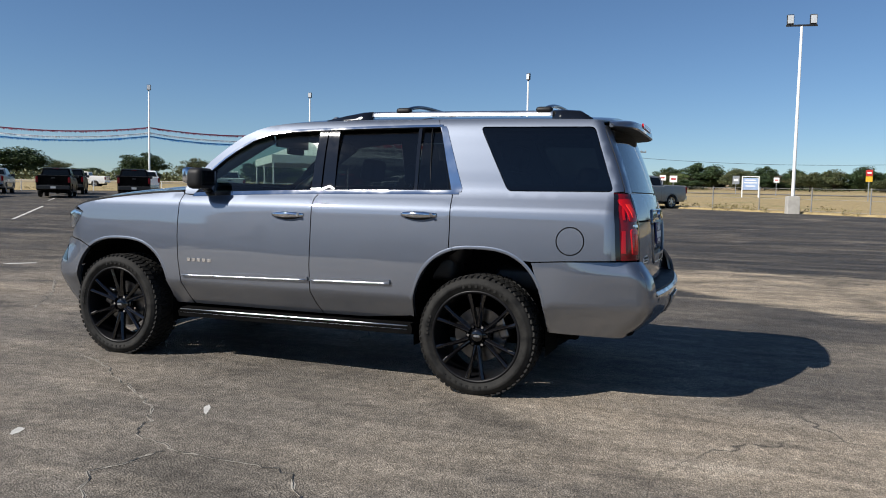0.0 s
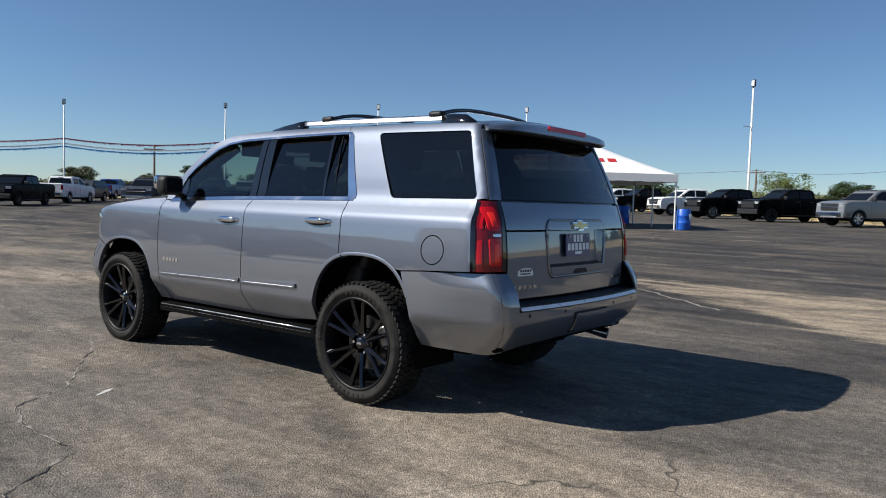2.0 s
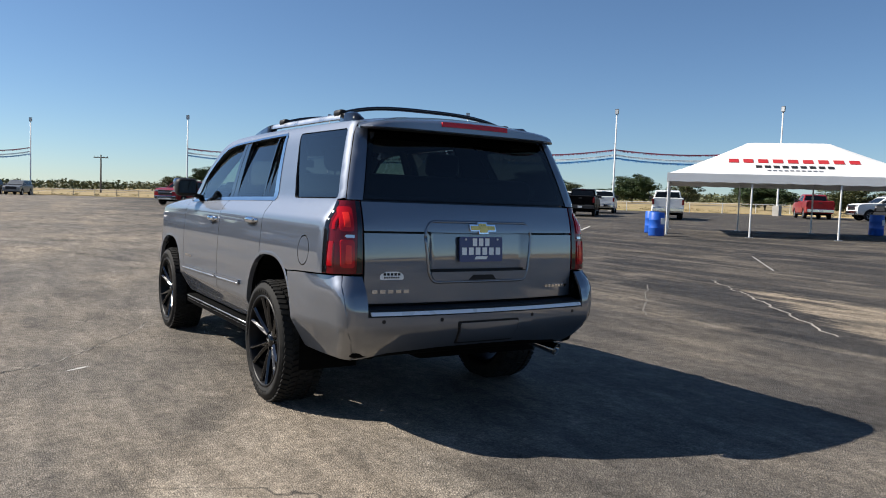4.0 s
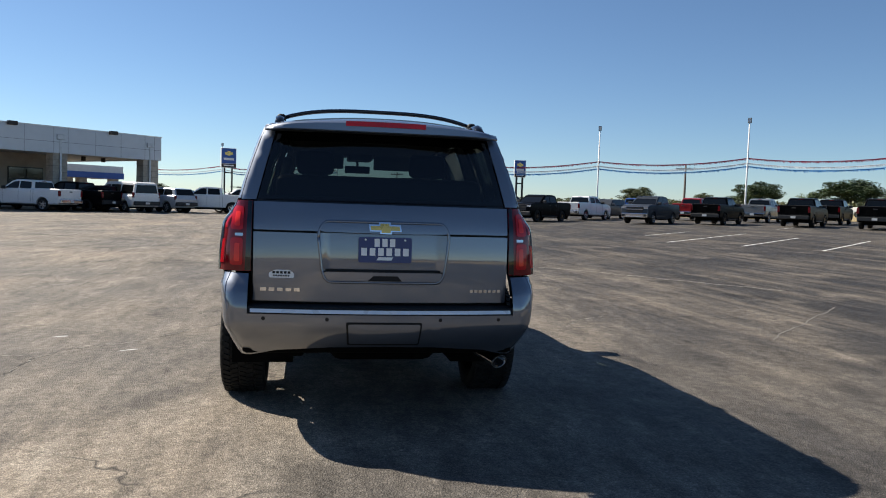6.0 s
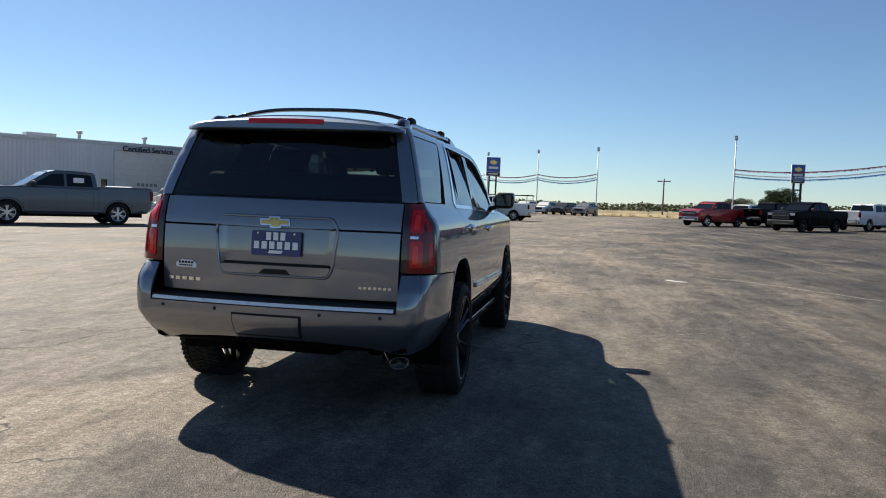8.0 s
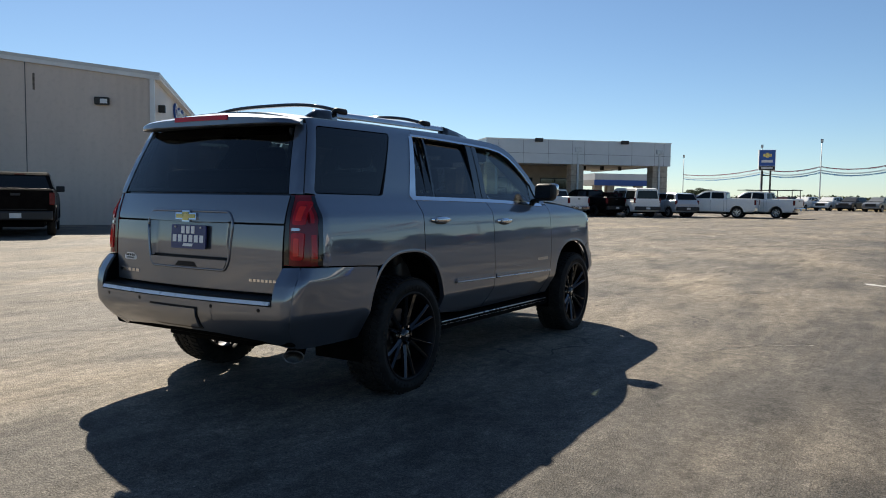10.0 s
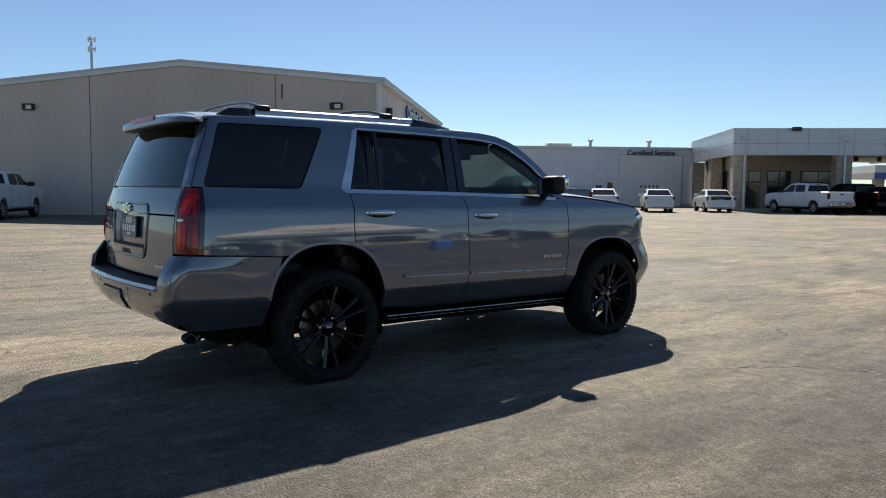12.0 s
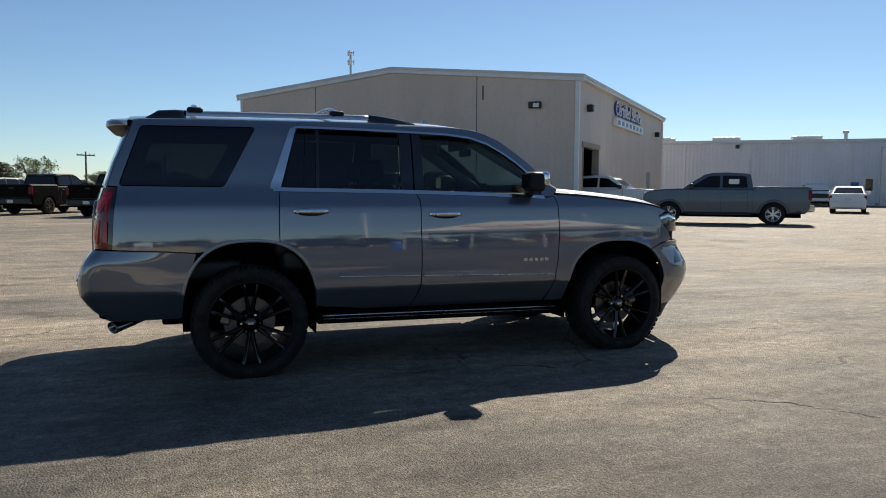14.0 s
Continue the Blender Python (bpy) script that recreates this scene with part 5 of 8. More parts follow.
        for z0, z1 in ((1.150, 1.285), (0.950, 1.105)):
            rb = [(s * 0.800, z0), (s * 0.872, z0), (s * (0.862 if z0 > 1.1 else 0.872), z1), (s * 0.800, z1)]
            blk = panel("brake_block", rounded(rb, 0.018), rear_map(-0.005), RED_LENS, lamp, depth=0.009, step=0.03, gap=0)
            rb = [(s * 0.818, z0 + 0.022), (s * 0.850, z0 + 0.022), (s * 0.846, z1 - 0.03), (s * 0.818, z1 - 0.03)]
            panel("brake_core", rounded(rb, 0.008), rear_map(-0.008), RED_BRIGHT, blk, depth=0.006, step=0.03, gap=0)
            sb = [(-2.365, z0 + 0.01), (cut(z0) + 0.006, z0 + 0.01), (cut(z1) + 0.006, z1 - 0.01), (-2.345 if z0 > 1.1 else -2.362, z1 - 0.01)]
            panel("side_glow_strip", sb, side_map(s, -0.003), RED_LENS, lamp, depth=0.006, step=0.03, gap=0)
        panel("reverse_lamp", [(s * 0.800, 1.116), (s * 0.842, 1.116), (s * 0.848, 1.124), (s * 0.842, 1.132), (s * 0.800, 1.132)], rear_map(-0.006), LAMP_CLEAR, lamp, depth=0.008, step=0.03, gap=0, label="clear reversing lamp")
        # the grey strip between tailgate and rear pane
        edge = [(s * (body_w(z) - 0.293 * corner_r(z)), z) for z in (1.324, 1.36, 1.42, 1.50, 1.60, 1.70, 1.745)]
        panel("rear_pillar", edge + [(s * 0.638, 1.745), (s * 0.644, 1.715), (s * 0.694, 1.50), (s * 0.734, 1.324)], rear_map(), PAINT, car, step=0.04, gap=0.0005)
    # rear bumper: one wrapped skin
    bm = None
    for s in (1, -1):
        cutb = lambda z: bumper_x(z) + CORNER * (1 - 0.7071)
        ycb = lambda z: bump_w(z) - CORNER * (1 - 0.7071)
        zs = [0.425, 0.48, 0.55, 0.62, 0.70, 0.80, 0.86, 0.908]
        arc = [p for p in arch_arc(False, 148, 190, 14) if 0.43 < p[1] < 0.885]
        so = [(-1.822, 0.878)] + arc + [(-1.925, 0.437), (-2.2, 0.43)] + [(cutb(z), z) for z in zs] + [(-2.0, 0.891)]
        bm = panel_bm(so, side_map(s, bumper=True), gap=0.0, step=0.05, bm=bm)
        ro = [(s * ycb(z), z) for z in zs] + [(s * 0.762, 0.905), (s * 0.762, 0.69), (0, 0.692), (0, 0.500), (s * 0.30, 0.495), (s * 0.6, 0.470)]
        bm = panel_bm(ro, rear_map(bumper=True), gap=0.0, step=0.05, bm=bm)
    bumper = finish_panel("rear_bumper", bm, PAINT, car, "grey rear bumper with parking sensors")
    mb = rear_map(bumper=True)
    for y in (0.672, 0.322, -0.322, -0.672):
        panel("parking_sensor", [(y + 0.011 * math.cos(a), 0.666 + 0.011 * math.sin(a)) for a in np.linspace(0, 2 * math.pi, 14, endpoint=False)], rear_map(-0.0015, True), BLACK_PLASTIC, bumper, gap=0, depth=0.004, step=0.05)
    panel("hitch_cover", rounded([(0.196, 0.524), (0.205, 0.642), (-0.205, 0.642), (-0.196, 0.524)], 0.012), rear_map(-0.014, True), PAINT, car, depth=0.03, step=0.06, gap=0, label="grey tow hitch cover")
    panel("hitch_surround", rounded([(0.206, 0.512), (0.216, 0.652), (-0.216, 0.652), (-0.206, 0.512)], 0.012), rear_map(-0.003, True), BLACK_PLASTIC, car, depth=0.01, step=0.06, gap=0)
    panel("tow_eye_cover", rounded([(-0.215, 0.58), (-0.215, 0.638), (-0.322, 0.638), (-0.322, 0.58)], 0.008), rear_map(-0.0012, True), PAINT, car, depth=0.006, step=0.06, gap=0)
    bm = bmesh.new()
    pts = [(y, rear_x(y, 0.69, True)) for y in np.linspace(-0.76, 0.76, 25)]
    lo = [bm.verts.new((x + 0.004, y, 0.690)) for y, x in pts]
    mid = [bm.verts.new((x + 0.012, y, 0.729)) for y, x in pts]
    up = [bm.verts.new((rear_x(y, 0.76) + 0.02, y, 0.738)) for y, x in pts]
    for a, b in ((lo, mid), (mid, up)):
        for i in range(24):
            bm.faces.new((a[i], a[i + 1], b[i + 1], b[i]))
    bmesh.ops.recalc_face_normals(bm, faces=bm.faces)
    part("step_pad", bm, BLACK_PLASTIC, bumper, "black plastic step pad")
    panel("bumper_strip", [(-0.745, 0.700), (-0.745, 0.719), (0.745, 0.719), (0.745, 0.700)], lambda y, z, o: rear_map(-0.010, True)(y, z, o) + Vector(((z - 0.70) * 0.6, 0, 0)), STRIP_WHITE, bumper, depth=0.012, step=0.05, gap=0, label="bright bumper strip")
    # tailgate in two pressings, with the plate recess
    panel("tailgate", [(0.742, 0.748), (0.746, 1.146), (0.372, 1.146), (0.352, 0.930), (0.325, 0.872), (-0.325, 0.872), (-0.352, 0.930), (-0.372, 1.146), (-0.746, 1.146), (-0.742, 0.748)], rear_map(), PAINT, car, step=0.06)
    panel("tailgate_upper", [(0.746, 1.151), (0.748, 1.318), (-0.748, 1.318), (-0.746, 1.151)], rear_map(), PAINT, car, step=0.06)
    dish = lambda y, z, o: Vector((rear_x(y, z) + 0.030 * smooth01((0.372 - abs(y)) / 0.06) + o, y, z))
    panel("plate_recess", [(0.372, 1.146), (0.350, 0.930), (-0.350, 0.930), (-0.372, 1.146)], dish, PAINT, car, step=0.03, gap=0)
    panel("tailgate_grip", rounded([(0.348, 0.926), (0.322, 0.874), (-0.322, 0.874), (-0.348, 0.926)], 0.02), rear_map(-0.010), PAINT, car, step=0.05, gap=0, depth=0.05)
    panel("grip_shadow", [(0.352, 0.940), (0.350, 0.926), (-0.350, 0.926), (-0.352, 0.940)], rear_map(0.02), BLACK_PLASTIC, car, step=0.06, gap=0, depth=0.02)
    panel("tailgate_button", [(0.095, 0.876), (0.062, 0.906), (-0.078, 0.906), (-0.105, 0.876)], rear_map(-0.0115), BLACK_PLASTIC, car, step=0.06, gap=0, depth=0.004)
    panel("plate_garnish", rounded([(0.375, 1.156), (0.345, 1.206), (-0.345, 1.206), (-0.375, 1.156), (-0.20, 1.150), (0.20, 1.150)], 0.02), rear_map(-0.009), PAINT, car, step=0.05, gap=0, depth=0.012)
    panel("garnish_strip", [(0.350, 1.152), (0.350, 1.160), (-0.350, 1.160), (-0.350, 1.152)], rear_map(-0.010), PAINT, car, step=0.05, gap=0, depth=0.012)
    rim_line = rounded([(0.380, 1.150), (0.345, 1.213), (-0.345, 1.213), (-0.380, 1.150), (-0.357, 0.930), (-0.328, 0.866), (0.328, 0.866), (0.357, 0.930)], 0.03, 4)
    rim_pts = [rear_map(-0.001)(y, z, 0) for y, z in dense(list(rim_line) + [rim_line[0]], 0.03)]
    part("recess_rim", tube(bmesh.new(), rim_pts, 0.009, 8), PAINT, car, smooth=True)
    # emblem as a plain gold shape in a bright border
    px, pz = 0.0, 1.182
    cross = [(0.088, -0.020), (0.030, -0.020), (0.030, -0.034), (-0.038, -0.034), (-0.038, -0.020), (-0.096, -0.020), (-0.088, 0.020), (-0.030, 0.020), (-0.030, 0.034), (0.038, 0.034), (0.038, 0.020), (0.096, 0.020)]
    emblem = panel("emblem", [(px + a, pz + b) for a, b in cross], rear_map(-0.020), CHROME, car, gap=0, depth=0.012, step=0.05)
    panel("emblem_face", shrink([(px + a, pz + b) for a, b in cross], 0.008), rear_map(-0.023), GOLD, emblem, gap=0, depth=0.004, step=0.05, label="plain gold emblem")
    # dealer plate
    pl = lambda y, z, o: Vector((-2.496 + (z - 1.05) * 0.06 + o, y, z))
    plate = panel("licence_plate", rounded([(0.150, 0.982), (0.150, 1.128), (-0.158, 1.128), (-0.158, 0.982)], 0.012), pl, NAVY, car, gap=0, depth=0.010, step=0.08, label="navy blue plate with white bars")
    for y0, y1, z0, z1, n in ((-0.068, 0.066, 1.074, 1.120, 3), (-0.148, 0.142, 1.022, 1.066, 6)):
        bars(plate, "plate_bar", WHITE_INK, lambda a, b, o: pl(a, b, o), y0, y1, z0, z1, n, thick=0.0022)
    panel("plate_mark", [(0.045, 0.996), (0.035, 1.014), (-0.05, 1.014), (-0.04, 0.996)], lambda y, z, o: pl(y, z, o - 0.0016), WHITE_INK, plate, gap=0, depth=0.001, step=0.05)
    for y in (0.11, -0.118):
        part("plate_screw", cyl(bmesh.new(), (-2.500, y, 1.114), (-2.488, y, 1.114), 0.006, seg=10), SATIN, plate)
    bars(car, "tailgate_badge", CHROME, rear_map(), 0.705, 0.470, 0.808, 0.828, 5, thick=0.006)
    bars(car, "trim_badge", CHROME, rear_map(), -0.508, -0.708, 0.813, 0.829, 7, thick=0.006)
    st = panel("dealer_sticker", rounded([(0.652, 0.884), (0.652, 0.912), (0.615, 0.930), (0.540, 0.930), (0.510, 0.912), (0.510, 0.884)], 0.012), rear_map(-0.0012), WHITE_INK, car, gap=0, depth=0.001, step=0.05)
    bars(st, "sticker_bar", BLACK_PLASTIC, rear_map(-0.0014), 0.635, 0.528, 0.908, 0.922, 5, thick=0.0016)
    bars(st, "sticker_bar", BLACK_PLASTIC, rear_map(-0.0014), 0.630, 0.535, 0.892, 0.901, 7, thick=0.0016)
    # rear window, wiper, spoiler
    rw = [(0.730, 1.326), (0.690, 1.50), (0.638, 1.730), (-0.638, 1.730), (-0.690, 1.50), (-0.730, 1.326)]
    panel("rear_screen", rw, rear_map(0.004), GLASS_REAR, car, depth=0.006, step=0.08, label="dark privacy rear glass")
    ring = rounded([(0.690, 1.355), (0.652, 1.50), (0.606, 1.675), (-0.606, 1.675), (-0.652, 1.50), (-0.690, 1.355)], 0.03)
    panel("rear_screen_border", [(0.775, 1.29), (0.73, 1.50), (0.672, 1.76), (-0.672, 1.76), (-0.73, 1.50), (-0.775, 1.29)], rear_map(0.016), BLACK_GLOSS, car, holes=[ring], depth=0.004, step=0.06)
    bm = bmesh.new()
    n = 29
    rings = []
    for i in range(n):
        y = -0.700 + 1.40 * i / (n - 1)
        e = 1 - (abs(y) / 0.70) ** 8
        tipx = -2.262 - 0.123 * e
        crown = 0.060 * (1 - (y / 0.675) ** 2)
        zt = roof_edge(-2.24) - 0.004 + crown * 0.95
        zr = 1.775 - 0.025 * (1 - e) + crown * 0.45
        rings.append([bm.verts.new(p) for p in ((-2.235, y, zt), (-2.237 - 0.055 * e, y, zt - 0.004), (tipx + 0.03 * e, y, zr), (tipx, y, zr - 0.014), (tipx - 0.004, y, 1.740), (tipx + 0.008, y, 1.733), (-2.248 - 0.052 * e, y, 1.733), (-2.242 - 0.02 * e, y, 1.733), (-2.235, y, 1.733))])
    for a, b in zip(rings, rings[1:]):
        for i in range(8):
            bm.faces.new((a[i], a[i + 1], b[i + 1], b[i])).material_index = int(i >= 5)
    bm.faces.new(rings[0]), bm.faces.new(rings[-1][::-1])
    bmesh.ops.recalc_face_normals(bm, faces=bm.faces)
    spoiler = part("roof_spoiler", bm, [PAINT, BLACK_PLASTIC], car, "grey roof spoiler with a high brake lamp", smooth=True)
    spoiler.data.set_sharp_from_angle(angle=radians(35))
    bm = bmesh.new()
    ys = np.linspace(-0.235, 0.235, 15)
    lo, hi = [], []
    for y in ys:
        c = 0.060 * (1 - (y / 0.675) ** 2) * 0.45
        tipx = -2.385
        lo.append(bm.verts.new((tipx - 0.009, y, 1.755 + c * 0.5)))
        hi.append(bm.verts.new((tipx - 0.006, y, 1.779 + c * 0.7)))
    for i in range(14):
        bm.faces.new((lo[i], hi[i], hi[i + 1], lo[i + 1]))
    r = bmesh.ops.extrude_face_region(bm, geom=bm.faces[:])
    bmesh.ops.translate(bm, vec=(0.012, 0, 0), verts=[g for g in r["geom"] if isinstance(g, bmesh.types.BMVert)])
    bmesh.ops.recalc_face_normals(bm, faces=bm.faces)
    part("high_brake_lamp", bm, RED_LENS, spoiler, "long red brake lamp")
    # roof skin
    half = lambda x: side_y(max(x, -2.24), roof_edge(x)) - 0.002
    roof_at = lambda x, v, o: Vector((x, v * half(x), roof_edge(x) + 0.062 * (1 - abs(v) ** 2.4) * (1 - 0.5 * smooth01((x + 0.1) / 0.6)) - o))
    front = [(0.26 + 0.20 * (1 - (v / 1.0) ** 2), v) for v in np.linspace(0.98, -0.98, 17)]
    panel("roof", [(-2.232, 0.98), *[(x, 0.98) for x in np.linspace(-2.1, 0.1, 20)], *front, *[(x, -0.98) for x in np.linspace(0.1, -2.1, 20)], (-2.232, -0.98)], roof_at, PAINT, car, step=0.09, gap=0)
    # windscreen and bonnet
    def screen(v, h, o):
        hw = 0.80 + (0.655 - 0.80) * h
        y = v * hw
        x = (0.93 + 0.20 * (1 - v * v)) * (1 - h) + (0.262 + 0.20 * (1 - v * v)) * h
        z = 1.300 + (1.776 + 0.045 * (1 - v * v) - 1.300) * h + 0.035 * math.sin(math.pi * h)
        return Vector((x - o * 0.6, y, z - o * 0.8))
    panel("windscreen", [(-0.97, 0.0), (0.97, 0.0), (0.97, 1.0), (-0.97, 1.0)], screen, GLASS_WIND, car, step=0.1, gap=0, depth=0.006)
    # border widened inwards to block sun through the corners of the screen
    ring = rounded([(-0.84, 0.10), (0.84, 0.10), (0.82, 0.85), (-0.82, 0.85)], 0.06)
    panel("windscreen_border", [(-0.99, -0.01), (0.99, -0.01), (0.99, 1.0), (-0.99, 1.0)], lambda v, h, o: screen(v, h, o + 0.006), BLACK_GLOSS, car, holes=[ring], step=0.07, gap=0, depth=0.004)

    def bonnet(x, v, o):
        w = side_y(x, fender_top(x)) - 0.004
        z = fender_top(x) + 0.050 * (1 - abs(v) ** 2.2) + 0.012 * smooth01((0.70 - abs(v)) / 0.08) * smooth01((2.1 - x) / 0.3) - o
        return Vector((x + 0.20 * (1 - v * v) * smooth01((x - 1.2) / 0.9), v * w, z))
    panel("bonnet", [(0.92, 0.985), *[(x, 0.985) for x in np.linspace(1.1, 1.98, 9)], (2.04, 0.94), (2.08, 0.7), (2.09, 0.0), (2.08, -0.7), (2.04, -0.94), *[(x, -0.985) for x in np.linspace(1.98, 1.1, 9)], (0.92, -0.985)], bonnet, PAINT, car, step=0.09)
    part("cowl", bx(0.86, 1.14, -0.78, 0.78, 1.255, 1.292, 0.01), BLACK_PLASTIC, car)
    # front: grille, bumper, lower valance
    nm = lambda y, z, o: Vector((nose(y, z) - o, y, z))
    panel("front_bumper", [(0.80, 0.345), (0.82, 0.55), (0.80, 0.70), (0.72, 0.86), (0.60, 0.62), (-0.60, 0.62), (-0.72, 0.86), (-0.80, 0.70), (-0.82, 0.55), (-0.80, 0.345)], nm, PAINT, car, step=0.08)
    panel("grille", [(0.60, 0.625), (0.70, 0.87), (0.70, 1.06), (-0.70, 1.06), (-0.70, 0.87), (-0.60, 0.625)], lambda y, z, o: nm(y, z, o + 0.03), BLACK_GLOSS, car, step=0.08)
    for z0 in (0.86, 0.96, 1.05):
        panel("grille_bar", [(0.69, z0), (0.69, z0 + 0.03), (-0.69, z0 + 0.03), (-0.69, z0)], nm, CHROME, car, step=0.08, gap=0)
    panel("front_valance", [(0.80, 0.20), (0.80, 0.34), (-0.80, 0.34), (-0.80, 0.20)], lambda y, z, o: nm(y, z, o + 0.02), BLACK_PLASTIC, car, step=0.1)
    # roof rack
    for s in (1, -1):
        rail = new("roof_rail")
        rail.parent = car
        tagged(rail, "bright roof rail with dark end caps")
        ry = s * 0.625
        top = lambda x: roof_at(x, 0.915 * s, 0).z
        bm = bmesh.new()
        rows = []
        for x in np.linspace(-0.54, -1.90, 24):
            z = top(x)
            rows.append([bm.verts.new((x, ry + dy, z + dz)) for dy, dz in ((-0.022, 0.016), (-0.020, 0.040), (0.0, 0.050), (0.020, 0.040), (0.024, 0.014))])
        for a, b in zip(rows, rows[1:]):
            for i in range(4):
                bm.faces.new((a[i], a[i + 1], b[i + 1], b[i]))
        bm.faces.new(rows[0]), bm.faces.new(rows[-1])
        bmesh.ops.recalc_face_normals(bm, faces=bm.faces)
        part("rail_bar", bm, SATIN, rail, smooth=True)
        for xs, hs in (((-0.20, -0.34, -0.48, -0.56), (0.002, 0.030, 0.050, 0.053)), ((-1.86, -1.93, -2.04, -2.12), (0.053, 0.056, 0.050, 0.002))):
            bm = bmesh.new()
            rows = [[bm.verts.new((x, ry + dy, top(x) + dz)) for dy, dz in ((-0.026, -0.012), (-0.022, h * 0.8), (0.0, h), (0.024, h * 0.8), (0.030, -0.014))] for x, h in zip(xs, hs)]
            for a, b in zip(rows, rows[1:]):
                for i in range(4):
                    bm.faces.new((a[i], a[i + 1], b[i + 1], b[i]))
            bm.faces.new(rows[0]), bm.faces.new(rows[-1])
            bmesh.ops.recalc_face_normals(bm, faces=bm.faces)
            part("rail_end", bm, BLACK_GLOSS, rail, "dark rail end cap", smooth=True)
        for x in (-0.80, -1.80):
            part("bar_foot", bx(x - 0.055, x + 0.055, ry - 0.028, ry + 0.028, top(x) + 0.03, top(x) + 0.075, 0.02, 3), BLACK_PLASTIC, rail, smooth=True)
    for x in (-0.80, -1.80):
        zt = roof_at(x, 0.9, 0).z
        pts = [(x, y, zt + 0.050 + 0.068 * (1 - abs(y / 0.62) ** 3.2)) for y in np.linspace(-0.62, 0.62, 21)]
        part("roof_crossbar", tube(bmesh.new(), pts, 0.024, 10, 0.55), BLACK_GLOSS, car, "black roof cross bar", smooth=True)
    bm = prism(bmesh.new(), [(0.06 + dx, roof_at(0.06 + dx, 0.0, 0).z + dz) for dx, dz in ((0.13, -0.004), (0.08, 0.035), (0.03, 0.062), (0.012, 0.060), (0.0, -0.004))], -0.018, 0.018)
    part("roof_antenna", bm, PAINT, car)
    # underside: floor, frame, axle, exhaust
    part("floor_pan", bx(-2.42, 1.0, -0.80, 0.80, 0.46, 0.52, 0.02), UNDER, car)
    part("engine_bay", bx(1.0, 2.15, -0.52, 0.52, 0.33, 0.95, 0.05), UNDER, car)
    for s in (1, -1):
        part("frame_rail", bx(-2.05, 2.0, s * 0.50 - 0.05, s * 0.50 + 0.05, 0.34, 0.47, 0.02), UNDER, car)
        part("inner_wing", bx(0.98, 2.0, s * 0.54 - 0.02, s * 0.54 + 0.02, 0.4, 1.2), UNDER, car)
        panel("door_trim", [(0.90, 0.45), (0.88, 1.23), (-2.28, 1.30), (-2.30, 1.0), (-0.99, 1.0), (-0.93, 0.45)], side_map(s, 0.075), CABIN, car, step=0.12)
        panel("pillar_trim", [(-1.20, 1.30), (-1.60, 1.30), (-1.40, 1.76), (-1.10, 1.76)], side_map(s, 0.05), CABIN, car, step=0.1)
        panel("pillar_trim", [(-2.28, 1.30), (-2.36, 1.30), (-2.25, 1.72), (-2.15, 1.72)], side_map(s, 0.05), CABIN, car, step=0.1)
        panel("pillar_trim", [(-0.20, 1.25), (-0.36, 1.25), (-0.33, 1.76), (-0.20, 1.76)], side_map(s, 0.05), CABIN, car, step=0.1)
    part("rear_axle", cyl(bmesh.new(), (-AXLE, -0.75, HUB_Z), (-AXLE, 0.75, HUB_Z), 0.05), UNDER, car)
    bm = bmesh.new()
    bmesh.ops.create_uvsphere(bm, u_segments=16, v_segments=10, radius=0.15, matrix=Matrix.Translation((-AXLE, 0, HUB_Z)))
    part("differential", bm, UNDER, car, smooth=True)
    part("spare_wheel_tray", bx(-2.30, -1.75, -0.36, 0.30, 0.36, 0.50, 0.08, 3), UNDER, car)
    part("fuel_tank", bx(-0.9, 0.4, 0.10, 0.46, 0.30, 0.48, 0.05), UNDER, car)
    part("rear_valance", bx(-2.44, -2.20, -0.80, 0.80, 0.44, 0.55, 0.03), UNDER, car)
    part("exhaust_silencer", tube(bmesh.new(), [(-1.95, -0.42, 0.42), (-1.3, -0.42, 0.42)], 0.10, 14, 0.8), UNDER, car)
    bm = tube(bmesh.new(), [(-1.95, -0.46, 0.42), (-2.10, -0.56, 0.43), (-2.20, -0.64, 0.42)], 0.030, 12)
    pipe = part("exhaust_pipe", bm, STEEL_DARK, car, smooth=True)
    axis = Matrix.Translation((-2.275, -0.69, 0.397)) @ Vector((-0.115, -0.07, -0.032)).to_track_quat("Y", "Z").to_matrix().to_4x4() @ Matrix.Diagonal((1.2, 1.15, 0.80, 1))
    bm = lathe(bmesh.new(), [(0.034, -0.15), (0.042, -0.06), (0.050, 0.085), (0.049, 0.09), (0.045, 0.085), (0.040, -0.05), (0.001, -0.06)], 28, "y", axis)
    tip = part("exhaust_tip", bm, TIP_STEEL, pipe, "polished oval exhaust tip", smooth=True)
    part("tip_rim", lathe(bmesh.new(), [(0.0505, 0.080), (0.0515, 0.090), (0.048, 0.0925), (0.046, 0.088)], 28, "y", axis), STEEL_DARK, tip, smooth=True)
    # cabin
    part("headliner", bx(-2.18, 0.15, -0.60, 0.60, 1.755, 1.785, 0.01), CABIN_LIGHT, car)
    for y in (0.36, -0.36):
        # covers along the screen pillars, added to block sun patches in the car's shadow
        part("pillar_trim", tube(bmesh.new(), [(0.27, math.copysign(0.645, y), 1.69), (0.62, math.copysign(0.705, y), 1.485), (0.95, math.copysign(0.755, y), 1.29)], 0.045, 8), CABIN_LIGHT, car, smooth=True)
        part("sun_visor", bx(0.26, 0.29, y - 0.22, y + 0.22, 1.630, 1.765, 0.01), CABIN_LIGHT, car)
